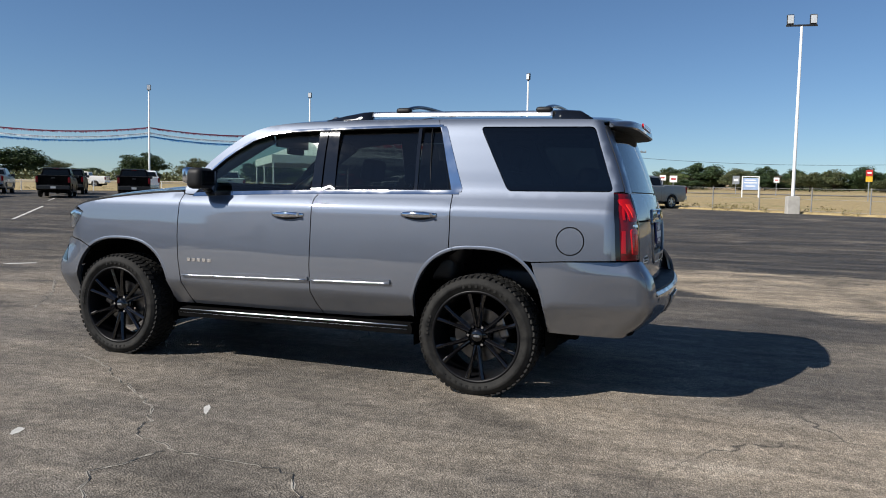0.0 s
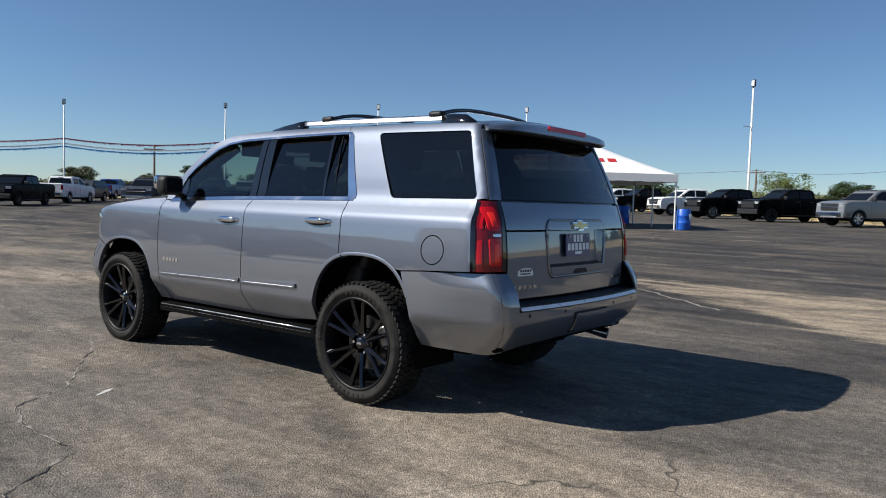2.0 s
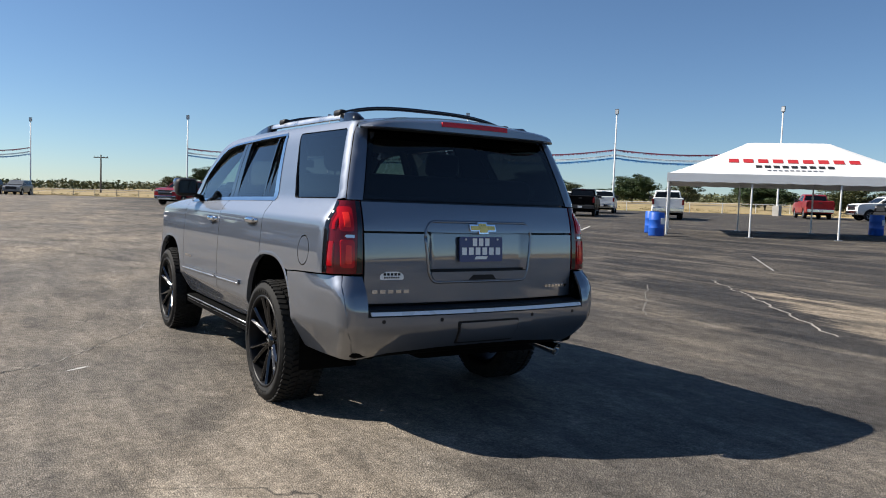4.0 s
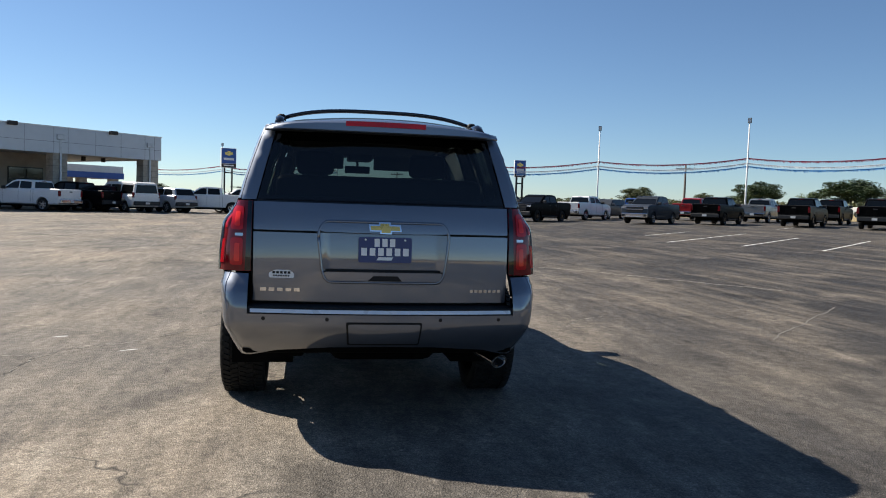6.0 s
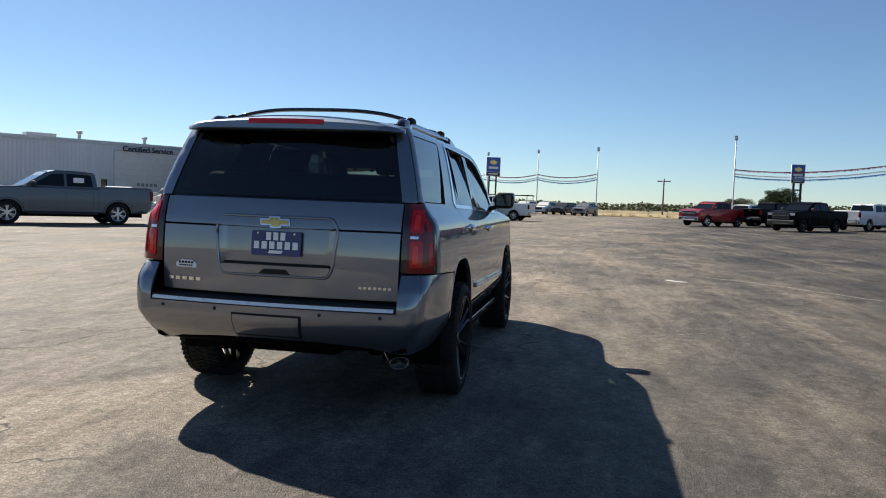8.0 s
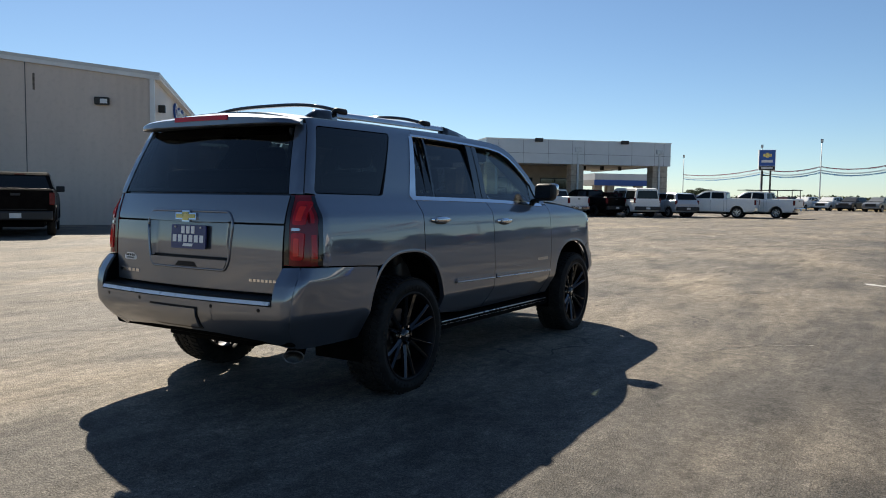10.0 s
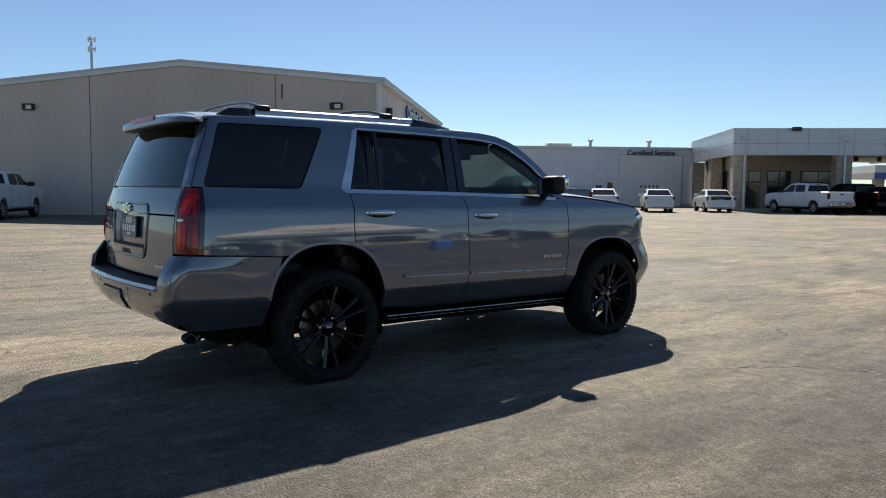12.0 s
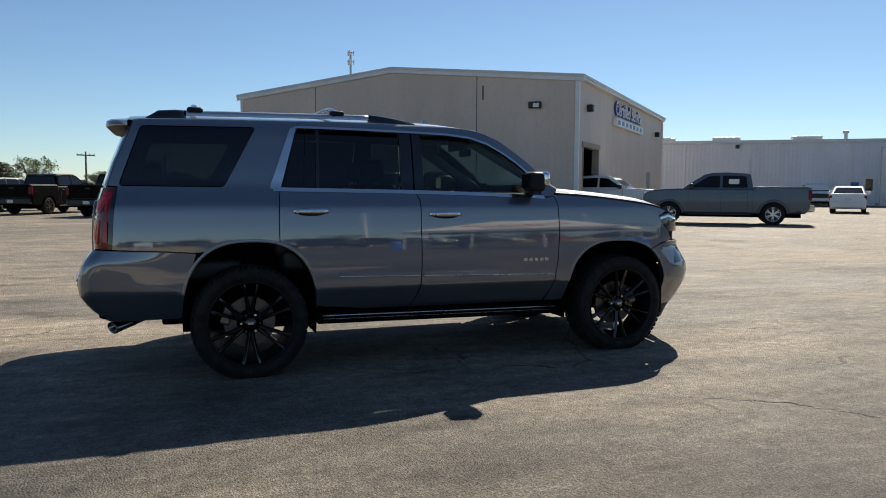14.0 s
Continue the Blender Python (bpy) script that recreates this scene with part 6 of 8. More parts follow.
    part("overhead_console", bx(-0.02, 0.32, -0.11, 0.11, 1.70, 1.765, 0.015), CABIN_LIGHT, car)
    part("dashboard", prism(bmesh.new(), [(0.95, 0.6), (0.98, 1.255), (0.80, 1.285), (0.55, 1.26), (0.50, 1.18), (0.62, 1.0), (0.62, 0.6)], -0.78, 0.78), CABIN, car)
    part("cargo_trim", bx(-2.36, -2.31, -0.76, 0.76, 0.5, 1.30, 0.02), CABIN, car)
    part("centre_console", bx(-0.35, 0.6, -0.14, 0.14, 0.5, 0.92, 0.03), CABIN, car)
    bm = bmesh.new()
    mm = Matrix.Translation((0.40, 0.38, 1.12)) @ Matrix.Rotation(radians(-62), 4, "Y")
    lathe(bm, [(0.19 + 0.016 * math.cos(a), 0.016 * math.sin(a)) for a in np.linspace(0, 2 * math.pi, 10, endpoint=False)], 32, "z", mm, True)
    for a in (0, 120, 240):
        box_bm(bm, 0.0, 0.19, -0.02, 0.02, -0.01, 0.01, 0, m=mm @ Matrix.Rotation(radians(a + 90), 4, "Z"))
    part("steering_wheel", bm, LEATHER, car, smooth=True)
    part("rear_view_mirror", bx(0.46, 0.49, -0.12, 0.12, 1.60, 1.67, 0.012), CABIN, car)
    part("mirror_stalk", cyl(bmesh.new(), (0.48, 0, 1.66), (0.50, 0, 1.78), 0.012, seg=8), CABIN, car)
    for y in (0.40, -0.40):
        build_seat(car, -0.05, y, 0.52, 0.62)
        build_seat(car, -0.95, y, 0.60, 0.68, 12, 0.80)
    build_seat(car, -1.75, 0.0, 1.28, 0.73, 8, 0.74, False)
    for x in (AXLE, -AXLE):
        for s in (1, -1):
            build_wheel(car, x, s)
    return car


suv = build_suv()


# ---- other vehicles ----
V_GLASS = simple("car_glass_dark", (0.006, 0.007, 0.008), 0.05, vary=0.1, spec=0.28)
V_RIM = simple("alloy_rim", (0.55, 0.56, 0.58), 0.28, 0.9, vary=0.1)
V_TRIM = simple("vehicle_black_trim", (0.015, 0.015, 0.016), 0.5, vary=0.2)
V_LAMP = simple("vehicle_red_lamp", (0.12, 0.003, 0.006), 0.2, vary=0.2, spec=0.3)
V_BAR = simple("plate_white", (0.65, 0.65, 0.63), 0.5)
V_PAINT = {k: car_paint("paint_" + k, c, mt, 0.34, 0.015 if k == "black" else 0.04, 1.45, {"black": 0.04, "maroon": 0.10, "grey": 0.12}.get(k, 0.45)) for k, (c, mt) in {
    "white": ((0.78, 0.78, 0.76), 0.0), "black": ((0.003, 0.003, 0.0035), 0.0), "red": ((0.30, 0.012, 0.016), 0.25), "grey": ((0.055, 0.062, 0.072), 0.3),
    "pale_silver": ((0.48, 0.50, 0.53), 0.3), "silver": ((0.22, 0.23, 0.235), 0.4), "slate": ((0.10, 0.115, 0.135), 0.4), "blue": ((0.02, 0.08, 0.30), 0.3), "maroon": ((0.035, 0.008, 0.010), 0.1)}.items()}

VEHICLES = {
    "pickup": dict(w=1.0, axles=(1.98, -1.68), r=0.41, low=[(-2.90, 0.60), (-2.94, 1.36), (-2.88, 1.40), (-1.00, 1.41), (-0.96, 1.33), (1.42, 1.34), (2.10, 1.32), (2.60, 1.27), (2.84, 1.18), (2.91, 1.02), (2.94, 0.62), (2.88, 0.48), (2.55, 0.42)],
                   cab=[(-0.98, 1.28), (-0.90, 1.84), (-0.80, 1.90), (-0.1, 1.945), (0.46, 1.93), (0.76, 1.84), (1.52, 1.30)], panes=[[(-0.80, 1.38), (-0.74, 1.80), (0.08, 1.83), (0.08, 1.38)], [(0.17, 1.38), (0.17, 1.83), (0.56, 1.80), (1.12, 1.45), (1.17, 1.38)]],
                   screen=((0.66, 1.89), (1.46, 1.36)), rear=((-0.905, 1.80), (-0.965, 1.42)), seams=(0.12, -0.80, -0.99, 1.28), tail=(-2.95, 0.94, 1.30)),
    "suv": dict(w=0.97, axles=(1.45, -1.45), r=0.37, low=[(-2.38, 0.55), (-2.44, 0.95), (-2.36, 1.24), (1.05, 1.16), (1.95, 1.10), (2.30, 0.98), (2.40, 0.75), (2.38, 0.48), (2.1, 0.36)],
                cab=[(-2.36, 1.22), (-2.08, 1.70), (-1.2, 1.76), (0.1, 1.74), (0.40, 1.66), (1.12, 1.14)], panes=[[(-2.05, 1.26), (-1.85, 1.62), (-1.15, 1.66), (-1.1, 1.25)], [(-1.03, 1.25), (-1.06, 1.66), (-0.18, 1.67), (-0.18, 1.23)], [(-0.10, 1.23), (-0.10, 1.67), (0.25, 1.62), (0.78, 1.24), (0.80, 1.20)]],
                screen=((0.26, 1.70), (1.06, 1.18)), rear=((-2.12, 1.66), (-2.36, 1.26)), seams=(-0.14, -1.08, 0.86), tail=(-2.42, 0.92, 1.22)),
    "sedan": dict(w=0.90, axles=(1.42, -1.38), r=0.33, low=[(-2.36, 0.42), (-2.42, 0.80), (-2.32, 1.06), (-1.55, 1.10), (1.0, 1.00), (1.9, 0.92), (2.3, 0.78), (2.38, 0.55), (2.30, 0.30), (2.0, 0.22)],
                  cab=[(-1.85, 1.06), (-1.10, 1.44), (-0.5, 1.49), (0.15, 1.46), (1.02, 0.98)], panes=[[(-1.35, 1.10), (-1.02, 1.36), (-0.30, 1.40), (-0.30, 1.08)], [(-0.22, 1.08), (-0.22, 1.40), (0.10, 1.38), (0.66, 1.06)]],
                  screen=((0.20, 1.43), (0.96, 1.02)), rear=((-1.12, 1.42), (-1.82, 1.09)), seams=(-0.26, -1.15, 0.72), tail=(-2.40, 0.74, 0.98)),
    "van": dict(w=1.0, axles=(1.75, -1.70), r=0.38, low=[(-2.82, 0.50), (-2.86, 1.15), (1.75, 1.12), (2.45, 1.05), (2.62, 0.85), (2.64, 0.50), (2.4, 0.38)],
                cab=[(-2.86, 1.12), (-2.78, 1.98), (-2.4, 2.06), (0.7, 2.06), (0.98, 1.96), (1.80, 1.10)], panes=[[(-2.62, 1.25), (-2.60, 1.85), (-1.2, 1.87), (-1.2, 1.25)], [(-1.1, 1.25), (-1.1, 1.87), (0.15, 1.87), (0.15, 1.25)], [(0.25, 1.25), (0.25, 1.87), (0.85, 1.84), (1.38, 1.25)]],
                screen=((0.90, 1.94), (1.72, 1.16)), rear=((-2.80, 1.86), (-2.84, 1.22)), seams=(0.20, -1.15, 1.45), tail=(-2.85, 1.0, 1.35)),
}


def shell_bm(outline, w, zw):
    """A rounded-edged shell from a side outline; zw narrows it with height."""
    bm = bmesh.new()
    inner = shrink(outline, 0.05)
    rows = []
    for y, lp in ((-w, inner), (-w + 0.05, outline), (w - 0.05, outline), (w, inner)):
        rows.append([bm.verts.new((p[0], y * zw(p[1]), p[1])) for p in lp])
    n = len(outline)
    for a, b in zip(rows, rows[1:]):
        for i in range(n):
            bm.faces.new((a[i], a[(i + 1) % n], b[(i + 1) % n], b[i]))
    bmesh.ops.recalc_face_normals(bm, faces=bm.faces)
    for s in (1, -1):
        panel_bm(inner, lambda x, z, o, s=s: Vector((x, s * (w * zw(z) - o), z)), step=0.24, gap=0, depth=0, bm=bm)
    return bm


def with_arches(low, axles, r, clear=0.40):
    """The lower outline with wheel openings cut into its sill, which runs from the last point back to the first."""
    out = list(low)
    z0 = min(low[-1][1], 0.46)
    pts = []
    for ax in axles:
        R = r + 0.075
        pts += [(ax + R * math.cos(a), max(z0, r + R * math.sin(a))) for a in np.linspace(-0.05, math.pi + 0.05, 13)]
    return out + pts + [(low[0][0] + 0.15, z0 + 0.02)]


def build_vehicle(kind, colour, label, m, dark_rims=False):
    sp = VEHICLES[kind]
    names = {"pickup": ("pickup_truck", "truck"), "suv": ("crossover_suv", "car"), "sedan": ("sedan_car", "car"), "van": ("cargo_van", "van")}[kind]
    ob = thing(names[0], m, label, names[1])
    w, pa = sp["w"], V_PAINT[colour]
    zlow = spline([0.2, 0.5, 0.9, 1.15, 1.45], [0.94, 0.985, 1.0, 0.985, 0.95])
    top, bot = max(p[1] for p in sp["cab"]), min(p[1] for p in sp["cab"])
    zcab = lambda z: 0.945 - 0.175 * max(0.0, (z - bot) / (top - bot))
    part("body", shell_bm(with_arches(sp["low"], sp["axles"], sp["r"]), w, zlow), pa, ob)
    part("cab", shell_bm(dense(sp["cab"], 0.25), w, zcab), pa, ob)
    for s in (1, -1):
        at = lambda x, z, o, s=s: Vector((x, s * (w * zcab(z) + 0.004 - o), z))
        for pn in sp["panes"]:
            panel("side_window", rounded(pn, 0.04, 2), at, V_GLASS, ob, step=0.3, gap=0, depth=0.006)
        for x in sp["seams"]:
            atl = lambda px, z, o, s=s: Vector((px, s * (w * zlow(z) + 0.002 - o), z))
            panel("door_seam", [(x, 0.52), (x + 0.012, 0.52), (x + 0.012, bot), (x, bot)], atl, V_TRIM, ob, step=0.3, gap=0, depth=0.003)
        for x in sp["seams"][:2]:
            part("door_handle", bx(x + 0.05, x + 0.25, s * w * 0.985 - 0.03, s * w * 0.985 + 0.03, bot - 0.12, bot - 0.08, 0.01), pa if colour != "black" else V_TRIM, ob)
        mx = sp["screen"][1][0] - 0.28
        part("mirror", bx(mx - 0.07, mx + 0.06, min(s * w * 0.93, s * (w * 0.93 + 0.26)), max(s * w * 0.93, s * (w * 0.93 + 0.26)), bot + 0.04, bot + 0.24, 0.03), V_TRIM if kind == "pickup" else pa, ob)
        hx = max(p[0] for p in sp["low"])
        part("head_lamp", bx(hx - 0.20, hx - 0.03, min(s * w * 0.62, s * w * 0.93), max(s * w * 0.62, s * w * 0.93), bot - 0.30, bot - 0.16, 0.02), LAMP_CLEAR, ob)
        tx, z0, z1 = sp["tail"]
        part("tail_lamp", bx(tx - 0.005, tx + 0.12, min(s * w * 0.86, s * (w + 0.006)), max(s * w * 0.86, s * (w + 0.006)), z0, z1, 0.02), V_LAMP, ob)
        for ax in sp["axles"]:
            r = sp["r"]
            wh = new("wheel")
            wh.parent = ob
            wh.matrix_local = pose(ax, s * (w - 0.13), r, 0, 0, 0 if s > 0 else 180)
            part("tyre", lathe(bmesh.new(), [(r * 0.66, -0.11), (r * 0.92, -0.12), (r, -0.09), (r, 0.09), (r * 0.92, 0.12), (r * 0.66, 0.11)], 28), TYRE, wh, smooth=True)
            bm = lathe(bmesh.new(), [(r * 0.67, 0.11), (r * 0.62, 0.105), (r * 0.60, 0.05), (0.001, 0.05)], 28)
            part("rim", bm, V_TRIM, wh)
            bm = bmesh.new()
            for k in range(12):
                box_bm(bm, -0.014, 0.014, 0.055, 0.10, 0.03, r * 0.645, 0, m=Matrix.Rotation((k // 2 * 60 + (8 if k % 2 else -8)) * math.pi / 180, 4, "Y"))
            cyl(bm, (0, 0.05, 0), (0, 0.11, 0), 0.075, seg=12)
            lathe(bm, [(r * 0.67, 0.105), (r * 0.655, 0.118), (r * 0.62, 0.112), (r * 0.61, 0.06)], 28)
            part("spokes", bm, WHEEL_BLACK if dark_rims else V_RIM, wh)
            part("arch_shadow", bx(ax - r, ax + r, min(s * (w - 0.30), s * (w - 0.26)), max(s * (w - 0.30), s * (w - 0.26)), 0.35, r * 2 + 0.05), V_TRIM, ob)

    def pane(name, pr, flip):
        (x0, z0), (x1, z1) = pr
        ins = 0.86
        bm = bmesh.new()
        d = Vector((z0 - z1, 0, x1 - x0)).normalized() * 0.008
        if d.x * flip < 0:
            d = -d
        vs = [bm.verts.new(Vector(p) + d) for p in ((x0, -w * zcab(z0) * ins, z0), (x0, w * zcab(z0) * ins, z0), (x1, w * zcab(z1) * 0.9, z1), (x1, -w * zcab(z1) * 0.9, z1))]
        bm.faces.new(vs)
        r = bmesh.ops.extrude_face_region(bm, geom=bm.faces[:])
        bmesh.ops.translate(bm, vec=-d * 1.5, verts=[g for g in r["geom"] if isinstance(g, bmesh.types.BMVert)])
        bmesh.ops.recalc_face_normals(bm, faces=bm.faces)
        part(name, bm, V_GLASS, ob)
    pane("windscreen", sp["screen"], 1)
    pane("rear_window", sp["rear"], -1)
    fx, bxm = max(p[0] for p in sp["low"]), min(p[0] for p in sp["low"])
    bright = kind == "pickup" and colour in ("white", "grey", "silver", "red", "slate", "blue")
    part("grille", bx(fx - 0.10, fx + 0.012, -w * 0.60, w * 0.60, bot - 0.50, bot - 0.16, 0.02), V_TRIM, ob)
    part("grille_bar", bx(fx + 0.0, fx + 0.025, -w * 0.60, w * 0.60, bot - 0.33, bot - 0.28, 0.008), CHROME if bright else V_TRIM, ob)
    part("front_bumper", bx(fx - 0.12, fx + 0.04, -w * 0.94, w * 0.94, 0.42 if kind != "sedan" else 0.26, bot - 0.56, 0.04), CHROME if bright else (V_TRIM if kind == "pickup" else pa), ob)
    part("rear_bumper", bx(bxm - 0.12, bxm + 0.15, -w * 0.95, w * 0.95, 0.50 if kind != "sedan" else 0.32, 0.76 if kind != "sedan" else 0.62, 0.04), CHROME if bright else (V_TRIM if kind != "sedan" else pa), ob)
    part("plate_bar", bx(bxm - 0.135, bxm - 0.12, -0.15, 0.15, 0.56, 0.70) if kind != "sedan" else bx(bxm - 0.02, bxm - 0.005, -0.15, 0.15, 0.70, 0.84), V_BAR, ob)
    part("underbody", bx(bxm + 0.3, fx - 0.35, -w * 0.7, w * 0.7, 0.28, 0.55), UNDER, ob)
    if kind == "pickup":
        part("bed_cover", bx(-2.82, -1.05, -0.84, 0.84, 1.38, 1.415, 0.01), V_TRIM, ob)
        for s in (1, -1):
            part("running_board", bx(-0.95, 1.35, min(s * 0.80, s * 1.0), max(s * 0.80, s * 1.0), 0.36, 0.43, 0.02), V_TRIM, ob)
            part("lamp_strip", bx(fx - 0.10, fx - 0.005, min(s * 0.58, s * 0.95), max(s * 0.58, s * 0.95), 1.12, 1.155, 0.01), LAMP_CLEAR, ob)
            part("fog_pod", bx(fx - 0.10, fx + 0.046, min(s * 0.66, s * 0.90), max(s * 0.66, s * 0.90), 0.50, 0.66, 0.02), V_TRIM, ob)
            for ax in sp["axles"]:
                bm = bmesh.new()
                rws = [[bm.verts.new((ax + q * math.cos(a), s * yy, sp["r"] + q * math.sin(a))) for q, yy in ((sp["r"] + 0.055, 0.94), (sp["r"] + 0.060, 1.012), (sp["r"] + 0.095, 1.010), (sp["r"] + 0.105, 0.985))] for a in np.linspace(0.05, math.pi - 0.05, 13)]
                for a, b in zip(rws, rws[1:]):
                    for i in range(3):
                        bm.faces.new((a[i], a[i + 1], b[i + 1], b[i]))
                bmesh.ops.recalc_face_normals(bm, faces=bm.faces)
                part("arch_lip", bm, pa, ob)
        part("grille_surround", bx(fx - 0.06, fx + 0.02, -0.62, 0.62, 1.13, 1.165, 0.01), CHROME if bright else V_TRIM, ob)
        part("skid_plate", bx(fx - 0.10, fx + 0.05, -0.55, 0.55, 0.43, 0.52, 0.02), GALV if bright else V_TRIM, ob)
        part("cab_brake_lamp", bx(-0.93, -0.88, -0.16, 0.16, 1.845, 1.875), RED_DARK, ob)
        part("tailgate_seam", bx(bxm - 0.004, bxm + 0.02, -0.80, 0.80, 0.80, 0.812), V_TRIM, ob)
        part("tailgate_handle", bx(bxm - 0.012, bxm + 0.02, -0.12, 0.12, 1.20, 1.27, 0.01), V_TRIM, ob)
    return ob


_made = {}


def vehicle(kind, colour, x, y, heading, label, dark_rims=False, group=""):
    z = ground_z(x, y)
    m = pose(x, y, z, 0, 0, heading)
    key = kind, colour, dark_rims
    if key in _made:
        ob = copy_thing(_made[key], m)
        tagged(ob, label)
    else:
        ob = _made[key] = build_vehicle(kind, colour, label, m, dark_rims)
    if group:
        tagged(ob, group=group)
    return ob


ROW = "trucks parked along the lot edge"
NOSE, TAIL, SIDE = 133, -47, 52
for colour, x, y, h, dark in (
        ("red", 55.1, -11.5, NOSE, False), ("black", 57.6, -16.4, TAIL, True), ("black", 46.3, -16.0, NOSE, True), ("white", 52.3, -21.7, TAIL, False), ("grey", 43.1, -23.2, NOSE, False), ("red", 54.0, -32.4, TAIL, False),
        ("black", 42.8, -28.2, TAIL, True), ("silver", 50.2, -36.4, TAIL, False), ("black", 39.5, -32.6, TAIL, True), ("black", 45.8, -39.6, TAIL, True), ("black", 35.3, -35.1, TAIL, True), ("white", 42.1, -43.6, TAIL, False), ("white", 29.7, -37.6, TAIL, False),
        ("red", 29.8, -54.6, TAIL, False), ("white", 24.0, -55.5, SIDE, False), ("black", 20.3, -52.6, SIDE, False), ("white", 15.6, -49.7, SIDE, False), ("black", 11.5, -46.3, SIDE, False), ("black", 7.2, -43.7, SIDE, True), ("silver", 2.2, -40.7, SIDE, False),
        ("blue", 66.5, -32.6, TAIL, False)):
    vehicle("pickup", colour, x, y, h, f"{colour} crew cab pickup truck parked on the asphalt", dark, ROW)
vehicle("suv", "white", 61.0, -15.9, TAIL, "white SUV parked behind the trucks", group=ROW)
vehicle("suv", "grey", 57.0, -25.5, NOSE, "dark grey SUV parked behind the trucks", group=ROW)
# by the buildings
vehicle("pickup", "slate", 18.05, 17.3, 141, "slate grey crew cab pickup with window stickers, parked alone")
vehicle("pickup", "silver", 5.86, 21.9, 50, "silver grey pickup truck with a white tailgate by the workshop")
vehicle("pickup", "black", 7.97, 20.37, 57, "black pickup truck backed out from the workshop", True)
vehicle("pickup", "white", 0.8, 30.1, 62, "white pickup truck parked at the workshop gable")
vehicle("pickup", "black", -7.4, 35.6, 62, "glossy black pickup truck behind the workshop", True)
vehicle("pickup", "black", -3.9, 32.0, 62, "black pickup truck behind the workshop", True)
vehicle("suv", "grey", -10.0, 39.0, 62, "dark grey SUV behind the workshop")
vehicle("suv", "black", -1.0, 33.2, 62, "black SUV between pickups behind the workshop", True)
vehicle("pickup", "white", 17.6, 25.4, -46, "white crew cab pickup outside the workshop door")
vehicle("suv", "white", 45.3, 39.0, -128, "white SUV parked against the service building")
for x, y, kind in ((34.4, 26.2, "sedan"), (38.2, 24.8, "sedan")):
    vehicle(kind, "white", x, y, 41, "white sedan parked in front of the service building", group="white sedans")
hatch = build_vehicle("sedan", "white", "white hatchback with a black tail panel, parked by the canopy", pose(42.0, 23.0, ground_z(42.0, 23.0), 0, 0, 44))
tagged(hatch, group="white sedans")
part("tail_panel", bx(-2.435, -2.33, -0.62, 0.62, 0.80, 1.045, 0.02), BLACK_GLOSS, hatch, "black gloss tail panel")
vehicle("pickup", "white", 45.1, 18.1, 66, "white crew cab pickup at the showroom", group="cars at the showroom")
vehicle("pickup", "black", 47.4, 16.2, 66, "black pickup truck at the showroom", True, "cars at the showroom")
vehicle("suv", "maroon", 49.5, 15.3, 62, "dark maroon SUV at the showroom", group="cars at the showroom")
vehicle("van", "white", 48.8, 13.4, 43, "white passenger van at the showroom", group="cars at the showroom")
vehicle("suv", "pale_silver", 50.5, 11.1, 50, "silver compact SUV at the showroom", group="cars at the showroom")
vehicle("pickup", "white", 51.8, 8.0, 92, "white pickup truck with a dark rear window at the showroom", group="cars at the showroom")
rack_truck = vehicle("pickup", "white", 54.1, 5.4, 78, "white work truck carrying a ladder rack", group="cars at the showroom")
rack = thing("ladder_rack", pose(54.1, 5.4, ground_z(54.1, 5.4), 0, 0, 78), "black steel ladder rack over a truck bed", "rack")
for y in (-0.85, 0.85):
    part("rail", tube(bmesh.new(), [(-2.85, y, 2.02), (1.2, y, 2.02)], 0.03, 6), DARK_METAL, rack)
    for x in (-2.7, -1.1):
        part("post", tube(bmesh.new(), [(x, y, 1.36), (x, y, 2.02)], 0.03, 6), DARK_METAL, rack)
for x in (-2.7, -1.1, 0.6):
    part("cross_bar", tube(bmesh.new(), [(x, -0.85, 2.05), (x, 0.85, 2.05)], 0.03, 6), DARK_METAL, rack)
for c, x, y in (("white", 100.0, 6.9), ("white", 101.4, 4.2), ("grey", 101.0, 1.6), ("silver", 97.5, -1.4), ("maroon", 109.5, 10.5), ("white", 112.5, 13.5)):
    vehicle("suv", c, x, y, 160, f"{c} SUV far off at the edge of the lot", group="far SUVs")
vehicle("pickup", "white", 73.3, -66.7, 30, "white pickup truck on the far verge")
# white tailgate and window stickers that stand out
tg = link_mesh("tailgate_cover", bx(-2.965, -2.935, -0.74, 0.74, 0.84, 1.32, 0.008), V_PAINT["white"])
tg.matrix_world = pose(5.86, 21.9, ground_z(5.86, 21.9), 0, 0, 50)
tagged(tg, "white painted tailgate panel with plain dark bars", "tailgate")
for k in range(9):
    part("lettering_bar", bx(-2.972, -2.965, -0.60 + k * 0.135, -0.49 + k * 0.135, 1.12, 1.20), V_TRIM, tg)
stk = link_mesh("window_sticker", bx(-0.50, -0.14, 0.880, 0.887, 1.46, 1.72), WHITE_INK)
stk.matrix_world = pose(18.05, 17.3, 0, 0, 0, 141)
tagged(stk, "white price sheet on a truck window", "sticker")


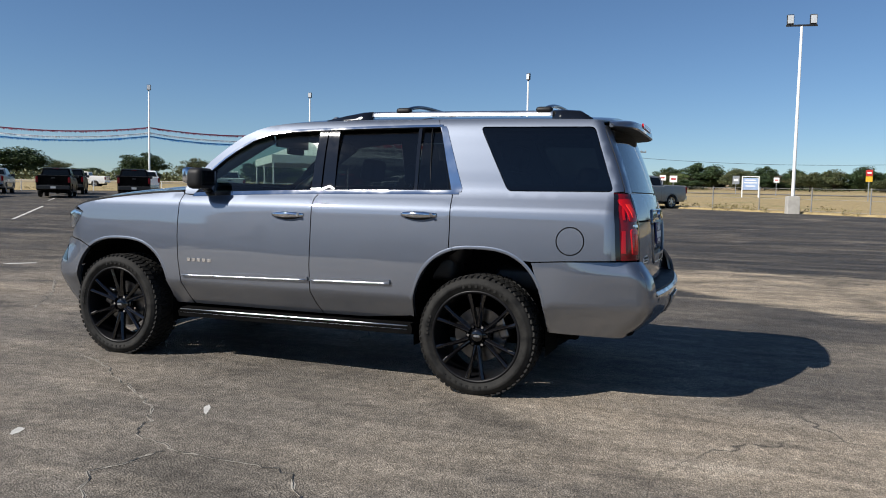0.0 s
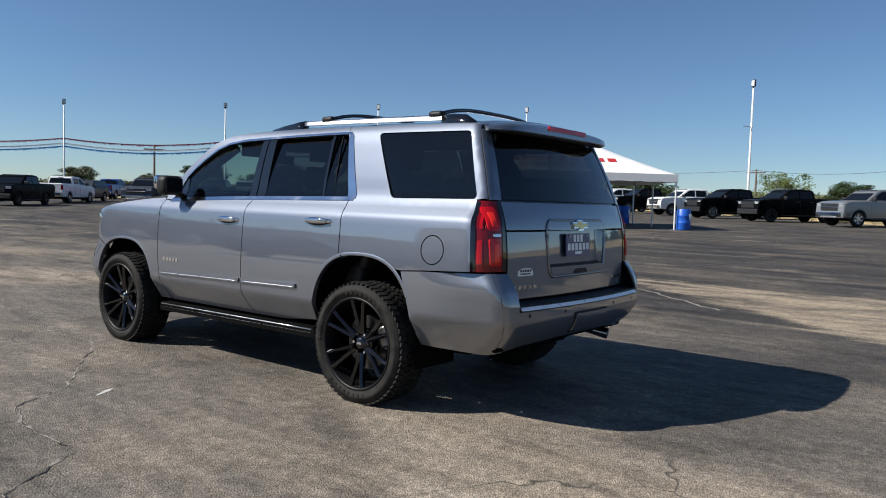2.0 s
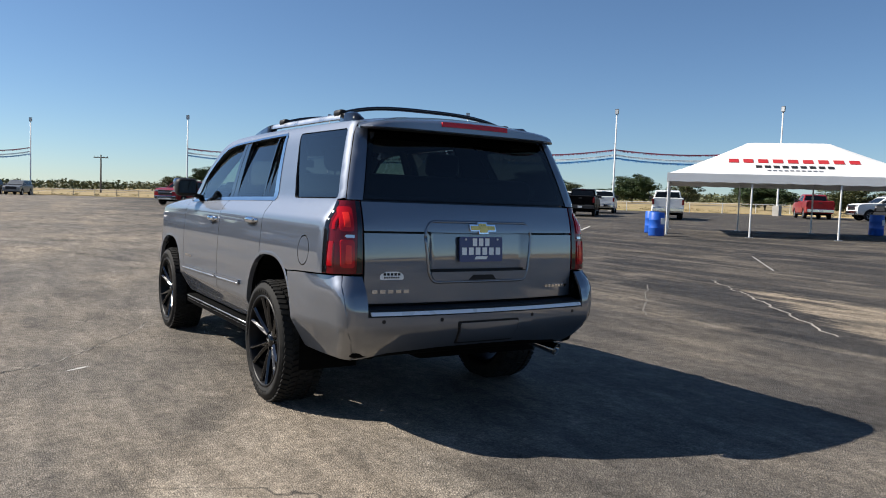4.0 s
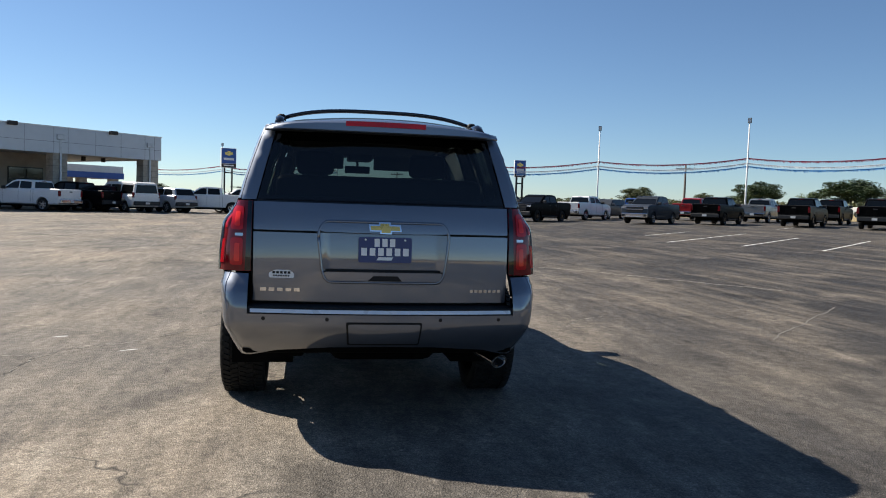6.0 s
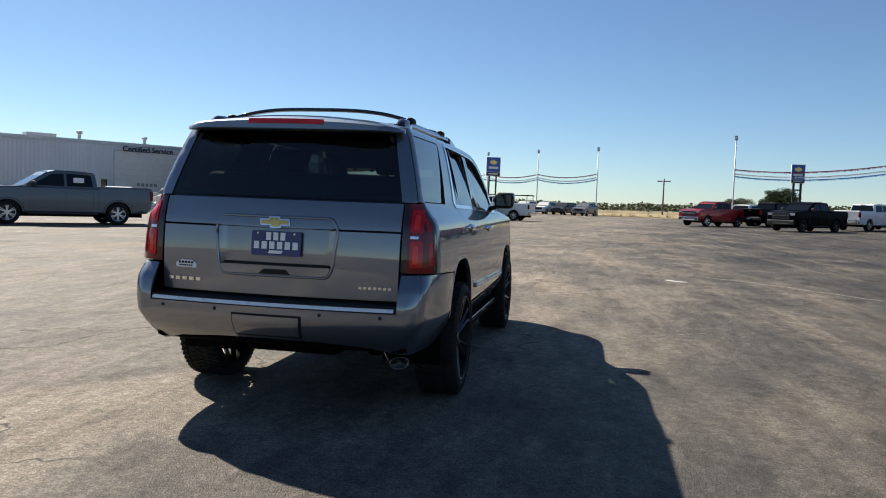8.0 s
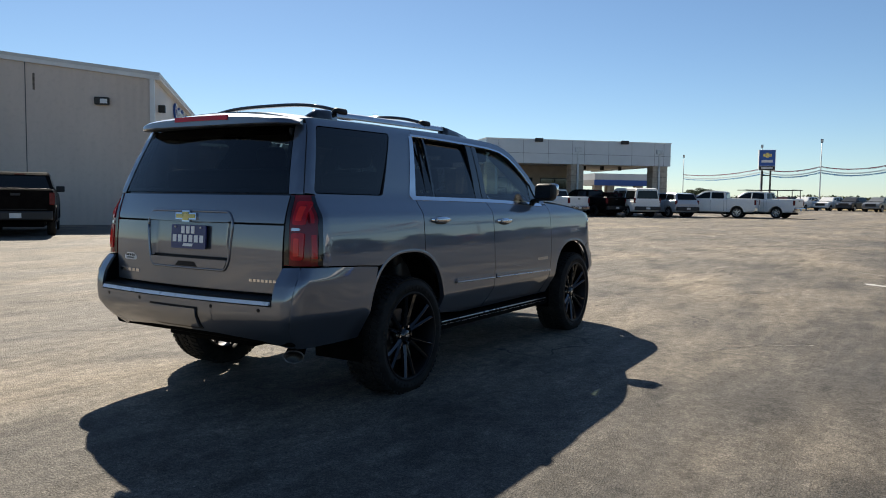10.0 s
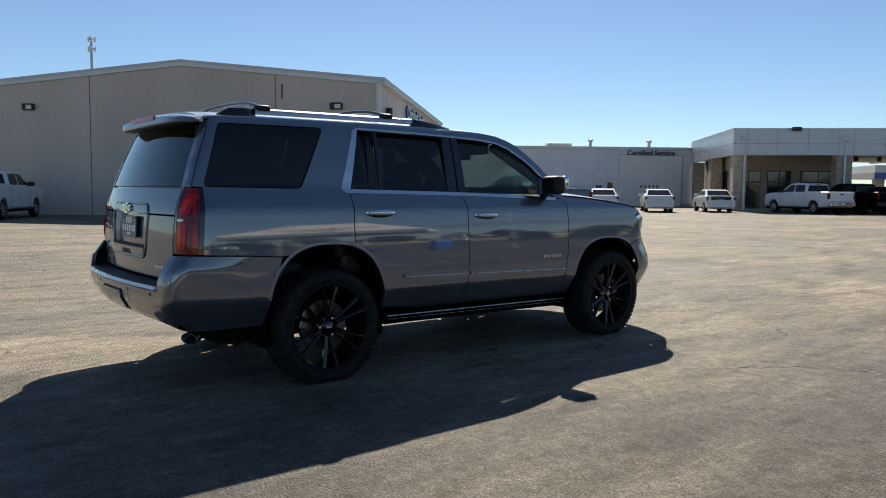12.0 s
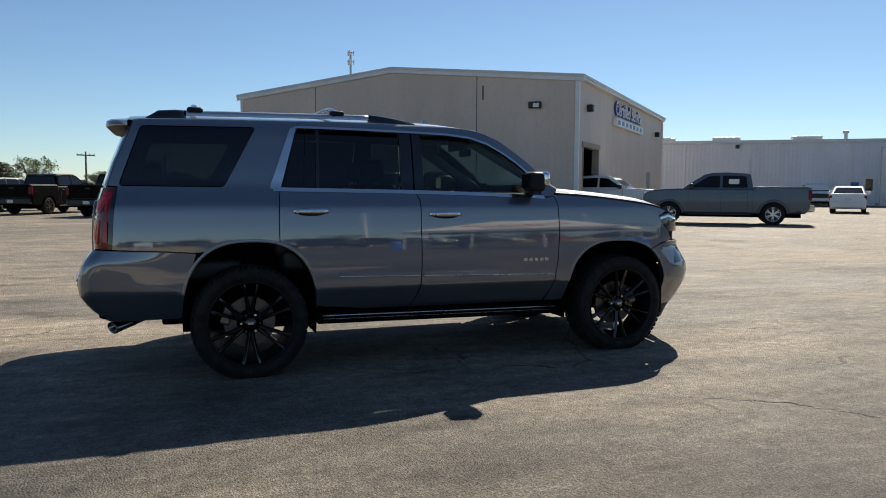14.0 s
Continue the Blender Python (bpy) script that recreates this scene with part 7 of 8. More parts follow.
# ---- poles, signs, flags, tent ----
POLE_WHITE = simple("pole_white_paint", (0.72, 0.72, 0.70), 0.4, vary=0.08, scale=3)
LED = simple("lamp_glass", (0.55, 0.57, 0.58), 0.25, vary=0.1)
TARP = simple("white_tent_vinyl", (0.80, 0.80, 0.78), 0.45, vary=0.04, scale=1.5)
BARREL = simple("blue_plastic", (0.015, 0.10, 0.48), 0.4, vary=0.1, scale=5)
SIGN_RED = simple("sign_red", (0.48, 0.03, 0.03), 0.4, vary=0.08)
SIGN_YELLOW = simple("sign_yellow", (0.70, 0.42, 0.03), 0.4, vary=0.08)
WOOD = simple("weathered_timber", (0.10, 0.085, 0.072), 0.85, vary=0.25, scale=6)
FENCE = simple("fence_pipe", (0.26, 0.255, 0.24), 0.6, 0.3, vary=0.15)


def light_pole(x, y, h, heads, turn, base=0.9, arm=True):
    z = ground_z(x, y)
    ob = thing("light_pole", pose(x, y, z, 0, 0, turn), "tall white car park light pole with a flood lamp", "light pole", "car park light poles")
    part("base", bx(-0.30, 0.30, -0.30, 0.30, -0.05, base, 0.025), CONCRETE, ob, "square concrete footing")
    part("base_plate", bx(-0.2, 0.2, -0.2, 0.2, base, base + 0.03, 0.005), GALV, ob)
    part("pole", lathe(bmesh.new(), [(0.090, base + 0.03), (0.060, h), (0.001, h)], 14, "z"), POLE_WHITE, ob, smooth=True)
    if arm:
        part("banner_arm", bx(-0.02, 0.75, -0.02, 0.02, h * 0.70, h * 0.70 + 0.04), GALV, ob)
    if heads == 2:
        part("cross_arm", bx(-0.04, 0.04, -0.75, 0.75, h, h + 0.09, 0.01), DARK_METAL, ob)
    for k in ((0,) if heads == 1 else (-0.55, 0.55)):
        hd = part("flood_lamp", bx(-0.08, 0.06, k - 0.17, k + 0.17, h + 0.10, h + 0.60, 0.03), DARK_METAL, ob, "dark flood lamp head")
        part("lamp_glass", bx(0.06, 0.072, k - 0.14, k + 0.14, h + 0.15, h + 0.55), LED, hd)
        part("bracket", bx(-0.04, 0.04, k - 0.04, k + 0.04, h, h + 0.14), DARK_METAL, hd)
    return ob


POLES = [(-5.9, -37.4, 9.55, 2, 100), (12.0, -51.2, 9.15, 1, 60), (35.5, -58.3, 9.15, 1, 100), (46.9, -49.3, 9.15, 1, 120), (59.7, -40.7, 9.15, 1, 140), (71.6, -30.3, 9.15, 1, 160), (84.5, -18.1, 9.15, 1, 170),
         (101.2, -2.9, 9.0, 1, 175), (108.3, 5.9, 9.0, 1, 180), (114.8, 14.4, 8.85, 1, 180), (140.4, 32.0, 9.0, 1, 190)]
for x, y, h, heads, turn in POLES:
    light_pole(x, y, h, heads, turn, arm=heads == 1)

FLAG = {"red": simple("red_tinsel", (0.24, 0.02, 0.05), 0.5), "white": simple("white_tinsel", (0.70, 0.72, 0.72), 0.4), "blue": simple("blue_tinsel", (0.03, 0.20, 0.50), 0.4)}
for i, j in ((2, 3), (3, 4), (4, 5), (5, 6), (7, 8), (8, 9), (9, 10)):
    (x0, y0), (x1, y1) = POLES[i][:2], POLES[j][:2]
    for colour, hh, sag in (("red", 5.92, 0.50), ("white", 5.45, 0.55), ("blue", 5.15, 0.55)):
        a, b = Vector((x0, y0, ground_z(x0, y0) + hh)), Vector((x1, y1, ground_z(x1, y1) + hh))
        rnd = random.Random(i * 7 + len(colour))
        bm = bmesh.new()
        n = 24
        pt = lambda t: a.lerp(b, t) - Vector((0, 0, sag * 4 * t * (1 - t)))
        tube(bm, [pt(k / n) for k in range(n + 1)], 0.02, 5)
        side = (b - a).normalized()
        m = int((b - a).length / 0.06)
        for k in range(m):
            p = pt((k + 0.5) / m)
            q = side * rnd.uniform(0.035, 0.06)
            drop = Vector((rnd.uniform(-0.05, 0.05), rnd.uniform(-0.05, 0.05), -rnd.uniform(0.10, 0.22)))
            bm.faces.new([bm.verts.new(v) for v in (p - q, p + q, p + drop + q * 0.3, p + drop - q * 0.3)])
        ob = link_mesh("pennant_string", bm, FLAG[colour])
        tagged(ob, f"{colour} tinsel pennant string hung between light poles", "bunting", "pennant strings", "stuff")


def pylon_sign(x, y, turn, w, z0, z1, gap):
    z = ground_z(x, y)
    ob = thing("pylon_sign", pose(x, y, z, 0, 0, turn), "blue pylon sign with a plain gold mark on two posts", "sign", "pylon signs")
    for k in (-gap, gap):
        part("post", bx(k - 0.11, k + 0.11, -0.11, 0.11, 0, z1 - 0.3), DARK_METAL, ob)
    part("brace", bx(-gap, gap, -0.06, 0.06, z0 - 0.8, z0 - 0.65), DARK_METAL, ob)
    cab = part("cabinet", bx(-w / 2, w / 2, -0.32, 0.32, z0, z1, 0.03), WHITE_TRIM, ob)
    h = z1 - z0
    for s in (-1, 1):
        y0, y1 = (-0.33, -0.32) if s < 0 else (0.32, 0.33)
        part("face", bx(-w / 2 + 0.06, w / 2 - 0.06, y0, y1, z0 + h * 0.22, z1 - 0.06), SIGN_BLUE, cab)
        part("base_face", bx(-w / 2 + 0.06, w / 2 - 0.06, y0, y1, z0 + 0.04, z0 + h * 0.20), DARK_METAL, cab)
        d = s * 0.012
        part("gold_mark", bx(-w * 0.26, w * 0.26, y0 + d, y1 + d, z0 + h * 0.66, z0 + h * 0.80, 0), GOLD, cab)
        part("gold_mark", bx(-w * 0.09, w * 0.09, y0 + d * 1.1, y1 + d * 1.1, z0 + h * 0.61, z0 + h * 0.85, 0), GOLD, cab)
        part("lettering_bar", bx(-w * 0.34, w * 0.34, y0 + d, y1 + d, z0 + h * 0.38, z0 + h * 0.50, 0), WHITE_TRIM, cab)
        part("lettering_bar", bx(-w * 0.34, w * 0.34, y0 + d, y1 + d, z0 + h * 0.08, z0 + h * 0.15, 0), WHITE_TRIM, cab)


pylon_sign(109.4, 12.9, 108, 2.2, 5.45, 8.35, 0.55)
pylon_sign(79.4, -23.6, 82, 1.35, 4.25, 6.25, 0.35)


def tent():
    o = Vector((7.4, -26.4))
    u, v = Vector((0.755, 0.656)).normalized(), Vector((0.656, -0.755)).normalized()
    L, D, EV, RG = 9.15, 6.1, 2.32, 3.78
    ob = thing("event_tent", Matrix(((u.x, v.x, 0, o.x), (u.y, v.y, 0, o.y), (0, 0, 1, ground_z(*o)), (0, 0, 0, 1))), "white hipped event tent with plain red and dark bars", "tent")
    gz = lambda a, b: ground_z(*(o + u * a + v * b)) - ground_z(*o)
    for a in (0, L / 3, 2 * L / 3, L):
        for b in (0, D):
            part("leg", cyl(bmesh.new(), (a, b, gz(a, b)), (a, b, EV), 0.035, seg=10), POLE_WHITE, ob)
            part("foot_plate", bx(a - 0.12, a + 0.12, b - 0.12, b + 0.12, gz(a, b), gz(a, b) + 0.02), GALV, ob)
    for a in (0, L):
        part("leg", cyl(bmesh.new(), (a, D / 2, gz(a, D / 2)), (a, D / 2, EV), 0.035, seg=10), POLE_WHITE, ob)
    bm = bmesh.new()
    e = 0.06

    def roof_pt(a, b):
        d = max(0.0, min(a + e, L + e - a, b + e, D + e - b)) / (D / 2 + e)
        return Vector((a, b, EV + (RG - EV) * d ** 1.12))
    na, nb = 36, 24
    g = [[bm.verts.new(roof_pt(-e + (L + 2 * e) * i / na, -e + (D + 2 * e) * j / nb)) for j in range(nb + 1)] for i in range(na + 1)]
    for i in range(na):
        for j in range(nb):
            bm.faces.new((g[i][j], g[i + 1][j], g[i + 1][j + 1], g[i][j + 1]))
    top = part("canopy", bm, TARP, ob, "white vinyl canopy", smooth=True)
    for p, q in (((-e, -e), (L + e, -e)), ((L + e, -e), (L + e, D + e)), ((L + e, D + e), (-e, D + e)), ((-e, D + e), (-e, -e))):
        bm = bmesh.new()
        n = 40
        P, Q = Vector(p), Vector(q)
        rows = []
        for k in range(n + 1):
            c = P.lerp(Q, k / n)
            rows.append([bm.verts.new((c.x, c.y, EV + 0.01)), bm.verts.new((c.x, c.y, EV - 0.30 - 0.03 * abs(math.sin(k * 0.9))))])
        for a, b in zip(rows, rows[1:]):
            bm.faces.new((a[0], a[1], b[1], b[0]))
        part("valance", bm, TARP, ob, "scalloped white valance")

    def on_roof(a, b, o2):
        return roof_pt(a, b) + Vector((0, -0.25, 0.97)) * (-o2 + 0.012)
    for a0, a1, b0, b1, mt, n in ((7.0, 2.15, 1.50, 1.16, SIGN_RED, 9), (6.0, 3.15, 0.92, 0.68, DARK_METAL, 9), (5.6, 3.6, 0.50, 0.38, GALV, 10)):
        bars(ob, "lettering_bar", mt, lambda a, b, o2: on_roof(a, b, o2), a1, a0, b1, b0, n, thick=0.006)
    return ob


tent()
for x, y, lab in ((7.15, -26.75, "blue plastic drum standing by a tent leg"), (11.8, -30.8, "blue plastic drum with a white notice behind the tent"), (13.8, -19.3, "blue plastic drum with a white notice by the tent corner"), (15.5, -20.9, "blue plastic drum behind another at the tent corner")):
    d = thing("drum", pose(x, y, ground_z(x, y)), lab, "barrel", "blue drums")
    part("barrel", lathe(bmesh.new(), [(0.001, 0.0), (0.28, 0.0), (0.295, 0.03), (0.29, 0.28), (0.30, 0.30), (0.29, 0.32), (0.29, 0.58), (0.30, 0.60), (0.29, 0.62), (0.285, 0.87), (0.27, 0.89), (0.001, 0.885)], 24, "z"), BARREL, d, smooth=True)
    part("notice", bx(-0.305, -0.29, -0.10, 0.10, 0.45, 0.68), WHITE_INK, d)


def utility_pole(x, y, h, turn):
    ob = thing("utility_pole", pose(x, y, ground_z(x, y), 0, 0, turn), "weathered timber utility pole with a cross arm", "utility pole", "utility poles")
    part("pole", lathe(bmesh.new(), [(0.16, 0), (0.11, h), (0.001, h)], 10, "z"), WOOD, ob, smooth=True)
    part("cross_arm", bx(-1.2, 1.2, -0.06, 0.06, h - 0.55, h - 0.40), WOOD, ob)
    for k in (-1.1, -0.5, 0.5, 1.1):
        part("insulator", cyl(bmesh.new(), (k, 0, h - 0.40), (k, 0, h - 0.22), 0.05, seg=8), GALV, ob)


for x, y, h, t in ((82.0, -46.0, 6.3, 50), (132.5, -14.9, 6.5, 60), (26.2, -101.2, 5.2, 10), (9.8, -104.2, 6.4, 10), (-12.2, 103.3, 5.9, 30), (-2.4, 104.0, 5.9, 30)):
    utility_pole(x, y, h, t)
tower = thing("radio_mast", pose(34.1, 149.7, 0), "thin grey radio mast behind the workshop", "mast")
part("mast", lathe(bmesh.new(), [(0.35, 0), (0.22, 29.5), (0.001, 29.5)], 10, "z"), GALV, tower)
for z in (27.5, 29.3):
    for k in range(3):
        part("antenna", bx(0.55, 0.75, -0.15, 0.15, z - 0.55, z + 0.4, m=Matrix.Rotation(k * 2.094, 4, "Z")), WHITE_TRIM, tower)
    part("antenna_ring", lathe(bmesh.new(), [(0.60, z - 0.1), (0.66, z - 0.1), (0.66, z), (0.60, z)], 16, "z", None, True), GALV, tower)


BOARD_BLUE = simple("pale_blue_board", (0.30, 0.40, 0.60), 0.5)


def road_sign(x, y, h, w, hh, mat, turn, label, sub=None):
    ob = thing("road_sign", pose(x, y, ground_z(x, y), 0, 0, turn), label, "sign")
    part("post", bx(-0.04, 0.04, -0.03, 0.03, 0, h), GALV, ob)
    part("board", bx(-w / 2, w / 2, -0.05, -0.03, h - hh, h, 0.005), mat, ob)
    part("board_mark", bx(-w * 0.32, w * 0.32, -0.056, -0.05, h - hh * 0.62, h - hh * 0.38), WHITE_INK if mat != WHITE_INK else SIGN_RED, ob)
    if sub:
        part("sub_board", bx(-w / 2, w / 2, -0.05, -0.03, h - hh - 0.55, h - hh - 0.05), sub, ob)


road_sign(-14.7, -73.6, 3.0, 0.55, 0.55, SIGN_RED, 180, "red road sign over a yellow board", SIGN_YELLOW)
road_sign(3.3, -69.2, 2.3, 0.58, 0.5, WHITE_INK, 180, "white and red road sign in the field")
road_sign(-8.4, -104.4, 2.5, 0.7, 0.65, WHITE_INK, 180, "red and white road sign by the road")
road_sign(-3.4, -114.5, 2.8, 0.95, 1.2, GALV, 180, "pale road sign by the road")
road_sign(1.3, -54.8, 2.1, 0.55, 0.5, WHITE_INK, 190, "white and red sign at the field's edge")
bill = thing("field_board", pose(-4.8, -84.5, ground_z(-4.8, -84.5), 0, 0, 180), "white notice board on two posts in the field", "sign")
for k in (-0.85, 0.85):
    part("post", bx(k - 0.06, k + 0.06, -0.06, 0.06, 0, 2.35), WHITE_TRIM, bill)
part("top_rail", bx(-0.91, 0.91, -0.06, 0.06, 2.35, 2.45), WHITE_TRIM, bill)
part("board", bx(-0.78, 0.78, -0.03, 0.03, 0.95, 2.25), BOARD_BLUE, bill)
for z0, hw in ((1.95, 0.55), (1.65, 0.65), (1.3, 0.5)):
    part("board_bar", bx(-hw, hw, -0.04, -0.03, z0, z0 + 0.12), WHITE_TRIM, bill)


def fence_run(a, b, h, step, label, rails, mat=FENCE):
    a, b = Vector(a), Vector(b)
    n = max(1, round((b - a).length / step))
    ob = thing("boundary_fence", Matrix(), label, "fence")
    post_me = None
    for k in range(n + 1):
        c = a.lerp(b, k / n)
        if post_me is None:
            p = part("post", lathe(bmesh.new(), [(0.034, 0), (0.034, h), (0.001, h + 0.03)], 8, "z"), mat, ob)
            post_me = p.data
        else:
            p = new("post", post_me)
            p.parent = ob
        p.matrix_local = pose(*c, ground_z(*c))
    for rz in rails:
        pts = [(*a.lerp(b, k / n), ground_z(*a.lerp(b, k / n)) + rz) for k in range(n + 1)]
        part("rail", tube(bmesh.new(), pts, 0.028 if h < 1.3 else 0.009, 6), mat, ob)


fence_run((-36, -17.2), (0.5, -42.6), 1.35, 3.0, "grey wire fence along the field edge", (0.15, 0.75, 1.30))
fence_run((0.5, -42.6), (24, -61), 1.0, 3.0, "white painted pipe fence along the lot edge", (0.95,), POLE_WHITE)
fence_run((38, -64), (80, -28), 1.0, 3.0, "white painted pipe fence along the lot edge", (0.95,), POLE_WHITE)
fence_run((84, -23), (150, 48), 0.9, 3.0, "grey pipe fence along the far lot edge", (0.55, 0.85))


def house(x, y, turn, w, d):
    ob = thing("far_house", pose(x, y, ground_z(x, y), 0, 0, turn), "low brick house with a brown hipped roof", "house", "far houses")
    part("wall", bx(-w / 2, w / 2, -d / 2, d / 2, 0, 2.6), simple("pale_brick", (0.32, 0.26, 0.19), 0.9, scale=4), ob)
    bm = bmesh.new()
    e = [bm.verts.new(p) for p in ((-w / 2 - 0.5, -d / 2 - 0.5, 2.6), (w / 2 + 0.5, -d / 2 - 0.5, 2.6), (w / 2 + 0.5, d / 2 + 0.5, 2.6), (-w / 2 - 0.5, d / 2 + 0.5, 2.6), (-w / 2 + d / 2, 0, 4.6), (w / 2 - d / 2, 0, 4.6))]
    for f in ((0, 1, 5, 4), (1, 2, 5), (2, 3, 4, 5), (3, 0, 4), (3, 2, 1, 0)):
        bm.faces.new([e[i] for i in f])
    part("roof", bm, simple("brown_shingle", (0.14, 0.10, 0.075), 0.9, scale=3), ob)
    for k in (-0.3, 0.05, 0.32):
        win = part("window", bx(w * k, w * k + 1.4, d / 2, d / 2 + 0.05, 0.9, 2.0), WHITE_TRIM, ob)
        part("pane", bx(w * k + 0.1, w * k + 1.3, d / 2 + 0.05, d / 2 + 0.06, 1.0, 1.9), STORE_GLASS, win)


wire = bmesh.new()
span = [Vector((60, -104, 7.2)), Vector((26.2, -101.2, 6.9)), Vector((9.8, -104.2, 7.0)), Vector((-25, -106, 6.3)), Vector((-70, -92, 6.2))]
for p, q in zip(span, span[1:]):
    tube(wire, [p.lerp(q, k / 12) - Vector((0, 0, 0.5 * 4 * k / 12 * (1 - k / 12))) for k in range(13)], 0.022, 5)
tagged(link_mesh("overhead_wire", wire, DARK_METAL), "thin dark overhead wire along the road", "wire")
house(3.7, -224, 0, 16, 9)
house(-12, -228, 10, 14, 8)


# ---- trees ----
def leaf_mat(name, dark, light):
    m, n, l, p = node_mat(name)
    g = n.new("ShaderNodeNewGeometry")
    c = ramp(n, l, g.outputs["Random Per Island"], [(0.0, dark), (1.0, light)])
    l.new(c, p.inputs["Base Color"])
    p.inputs["Roughness"].default_value = 0.65
    return m


LEAF = {"oak": leaf_mat("oak_leaves", (0.016, 0.034, 0.010), (0.055, 0.092, 0.026)), "bright": leaf_mat("bright_leaves", (0.06, 0.09, 0.02), (0.17, 0.22, 0.06)), "scrub": leaf_mat("scrub_leaves", (0.04, 0.055, 0.02), (0.12, 0.13, 0.05))}
BARK = simple("bark", (0.09, 0.07, 0.055), 0.9, vary=0.3, scale=8, bumps=0.4)


def leaf_cloud(bm, rnd, centre, rad, count, size):
    for _ in range(count):
        d = Vector((rnd.gauss(0, 1), rnd.gauss(0, 1), rnd.gauss(0, 1))).normalized() * (rnd.random() ** 0.4)
        p = centre + Vector((d.x * rad.x, d.y * rad.y, d.z * rad.z))
        a = Vector((rnd.gauss(0, 1), rnd.gauss(0, 1), rnd.gauss(0, 0.6))).normalized() * size * rnd.uniform(0.6, 1.3)
        b = a.cross(Vector((rnd.gauss(0, 1), rnd.gauss(0, 1), rnd.gauss(0, 1)))).normalized() * size * rnd.uniform(0.4, 0.8)
        vs = [bm.verts.new(q) for q in (p - a, p + b, p + a, p - b)]
        bm.faces.new(vs)


def build_tree(seed, kind, leaves, size, spread, open_=0.0):
    """A tree one metre high and about as wide before scaling."""
    rnd = random.Random(seed)
    ob = thing("tree", Matrix(), {"oak": "dense dark green live oak tree", "bright": "airy bright green young tree", "scrub": "dull green scrubby tree"}[kind], "tree", "trees round the lot")
    bm = bmesh.new()
    tube(bm, [(0, 0, -0.05), (0.005, 0.0, 0.15), (-0.005, 0.006, 0.34)], [0.032, 0.025, 0.020], 8)
    clumps = []
    while len(clumps) < 64:
        v = Vector((rnd.uniform(-1, 1), rnd.uniform(-1, 1), rnd.uniform(-1, 1)))
        if v.length < 1:
            lean = 1 + 0.18 * math.sin(3 * math.atan2(v.y, v.x) + seed)
            clumps.append(Vector((v.x * spread * lean, v.y * spread * lean, 0.54 + v.z * (0.40 if v.z > 0 else 0.42))))
    for tip in clumps[:13]:
        tube(bm, [(0, 0, rnd.uniform(0.14, 0.32)), tip * 0.5 + Vector((0, 0, 0.08)), tip], [0.014, 0.009, 0.004], 5)
    part("trunk", bm, BARK, ob, smooth=True)
    bm = bmesh.new()
    for tip in clumps:
        q = rnd.uniform(0.09, 0.17) * (1 - open_ * 0.4)
        leaf_cloud(bm, rnd, tip, Vector((q * 1.2, q * 1.2, q * 0.85)), leaves // len(clumps), size)
    part("crown", bm, LEAF[kind], ob)
    return ob


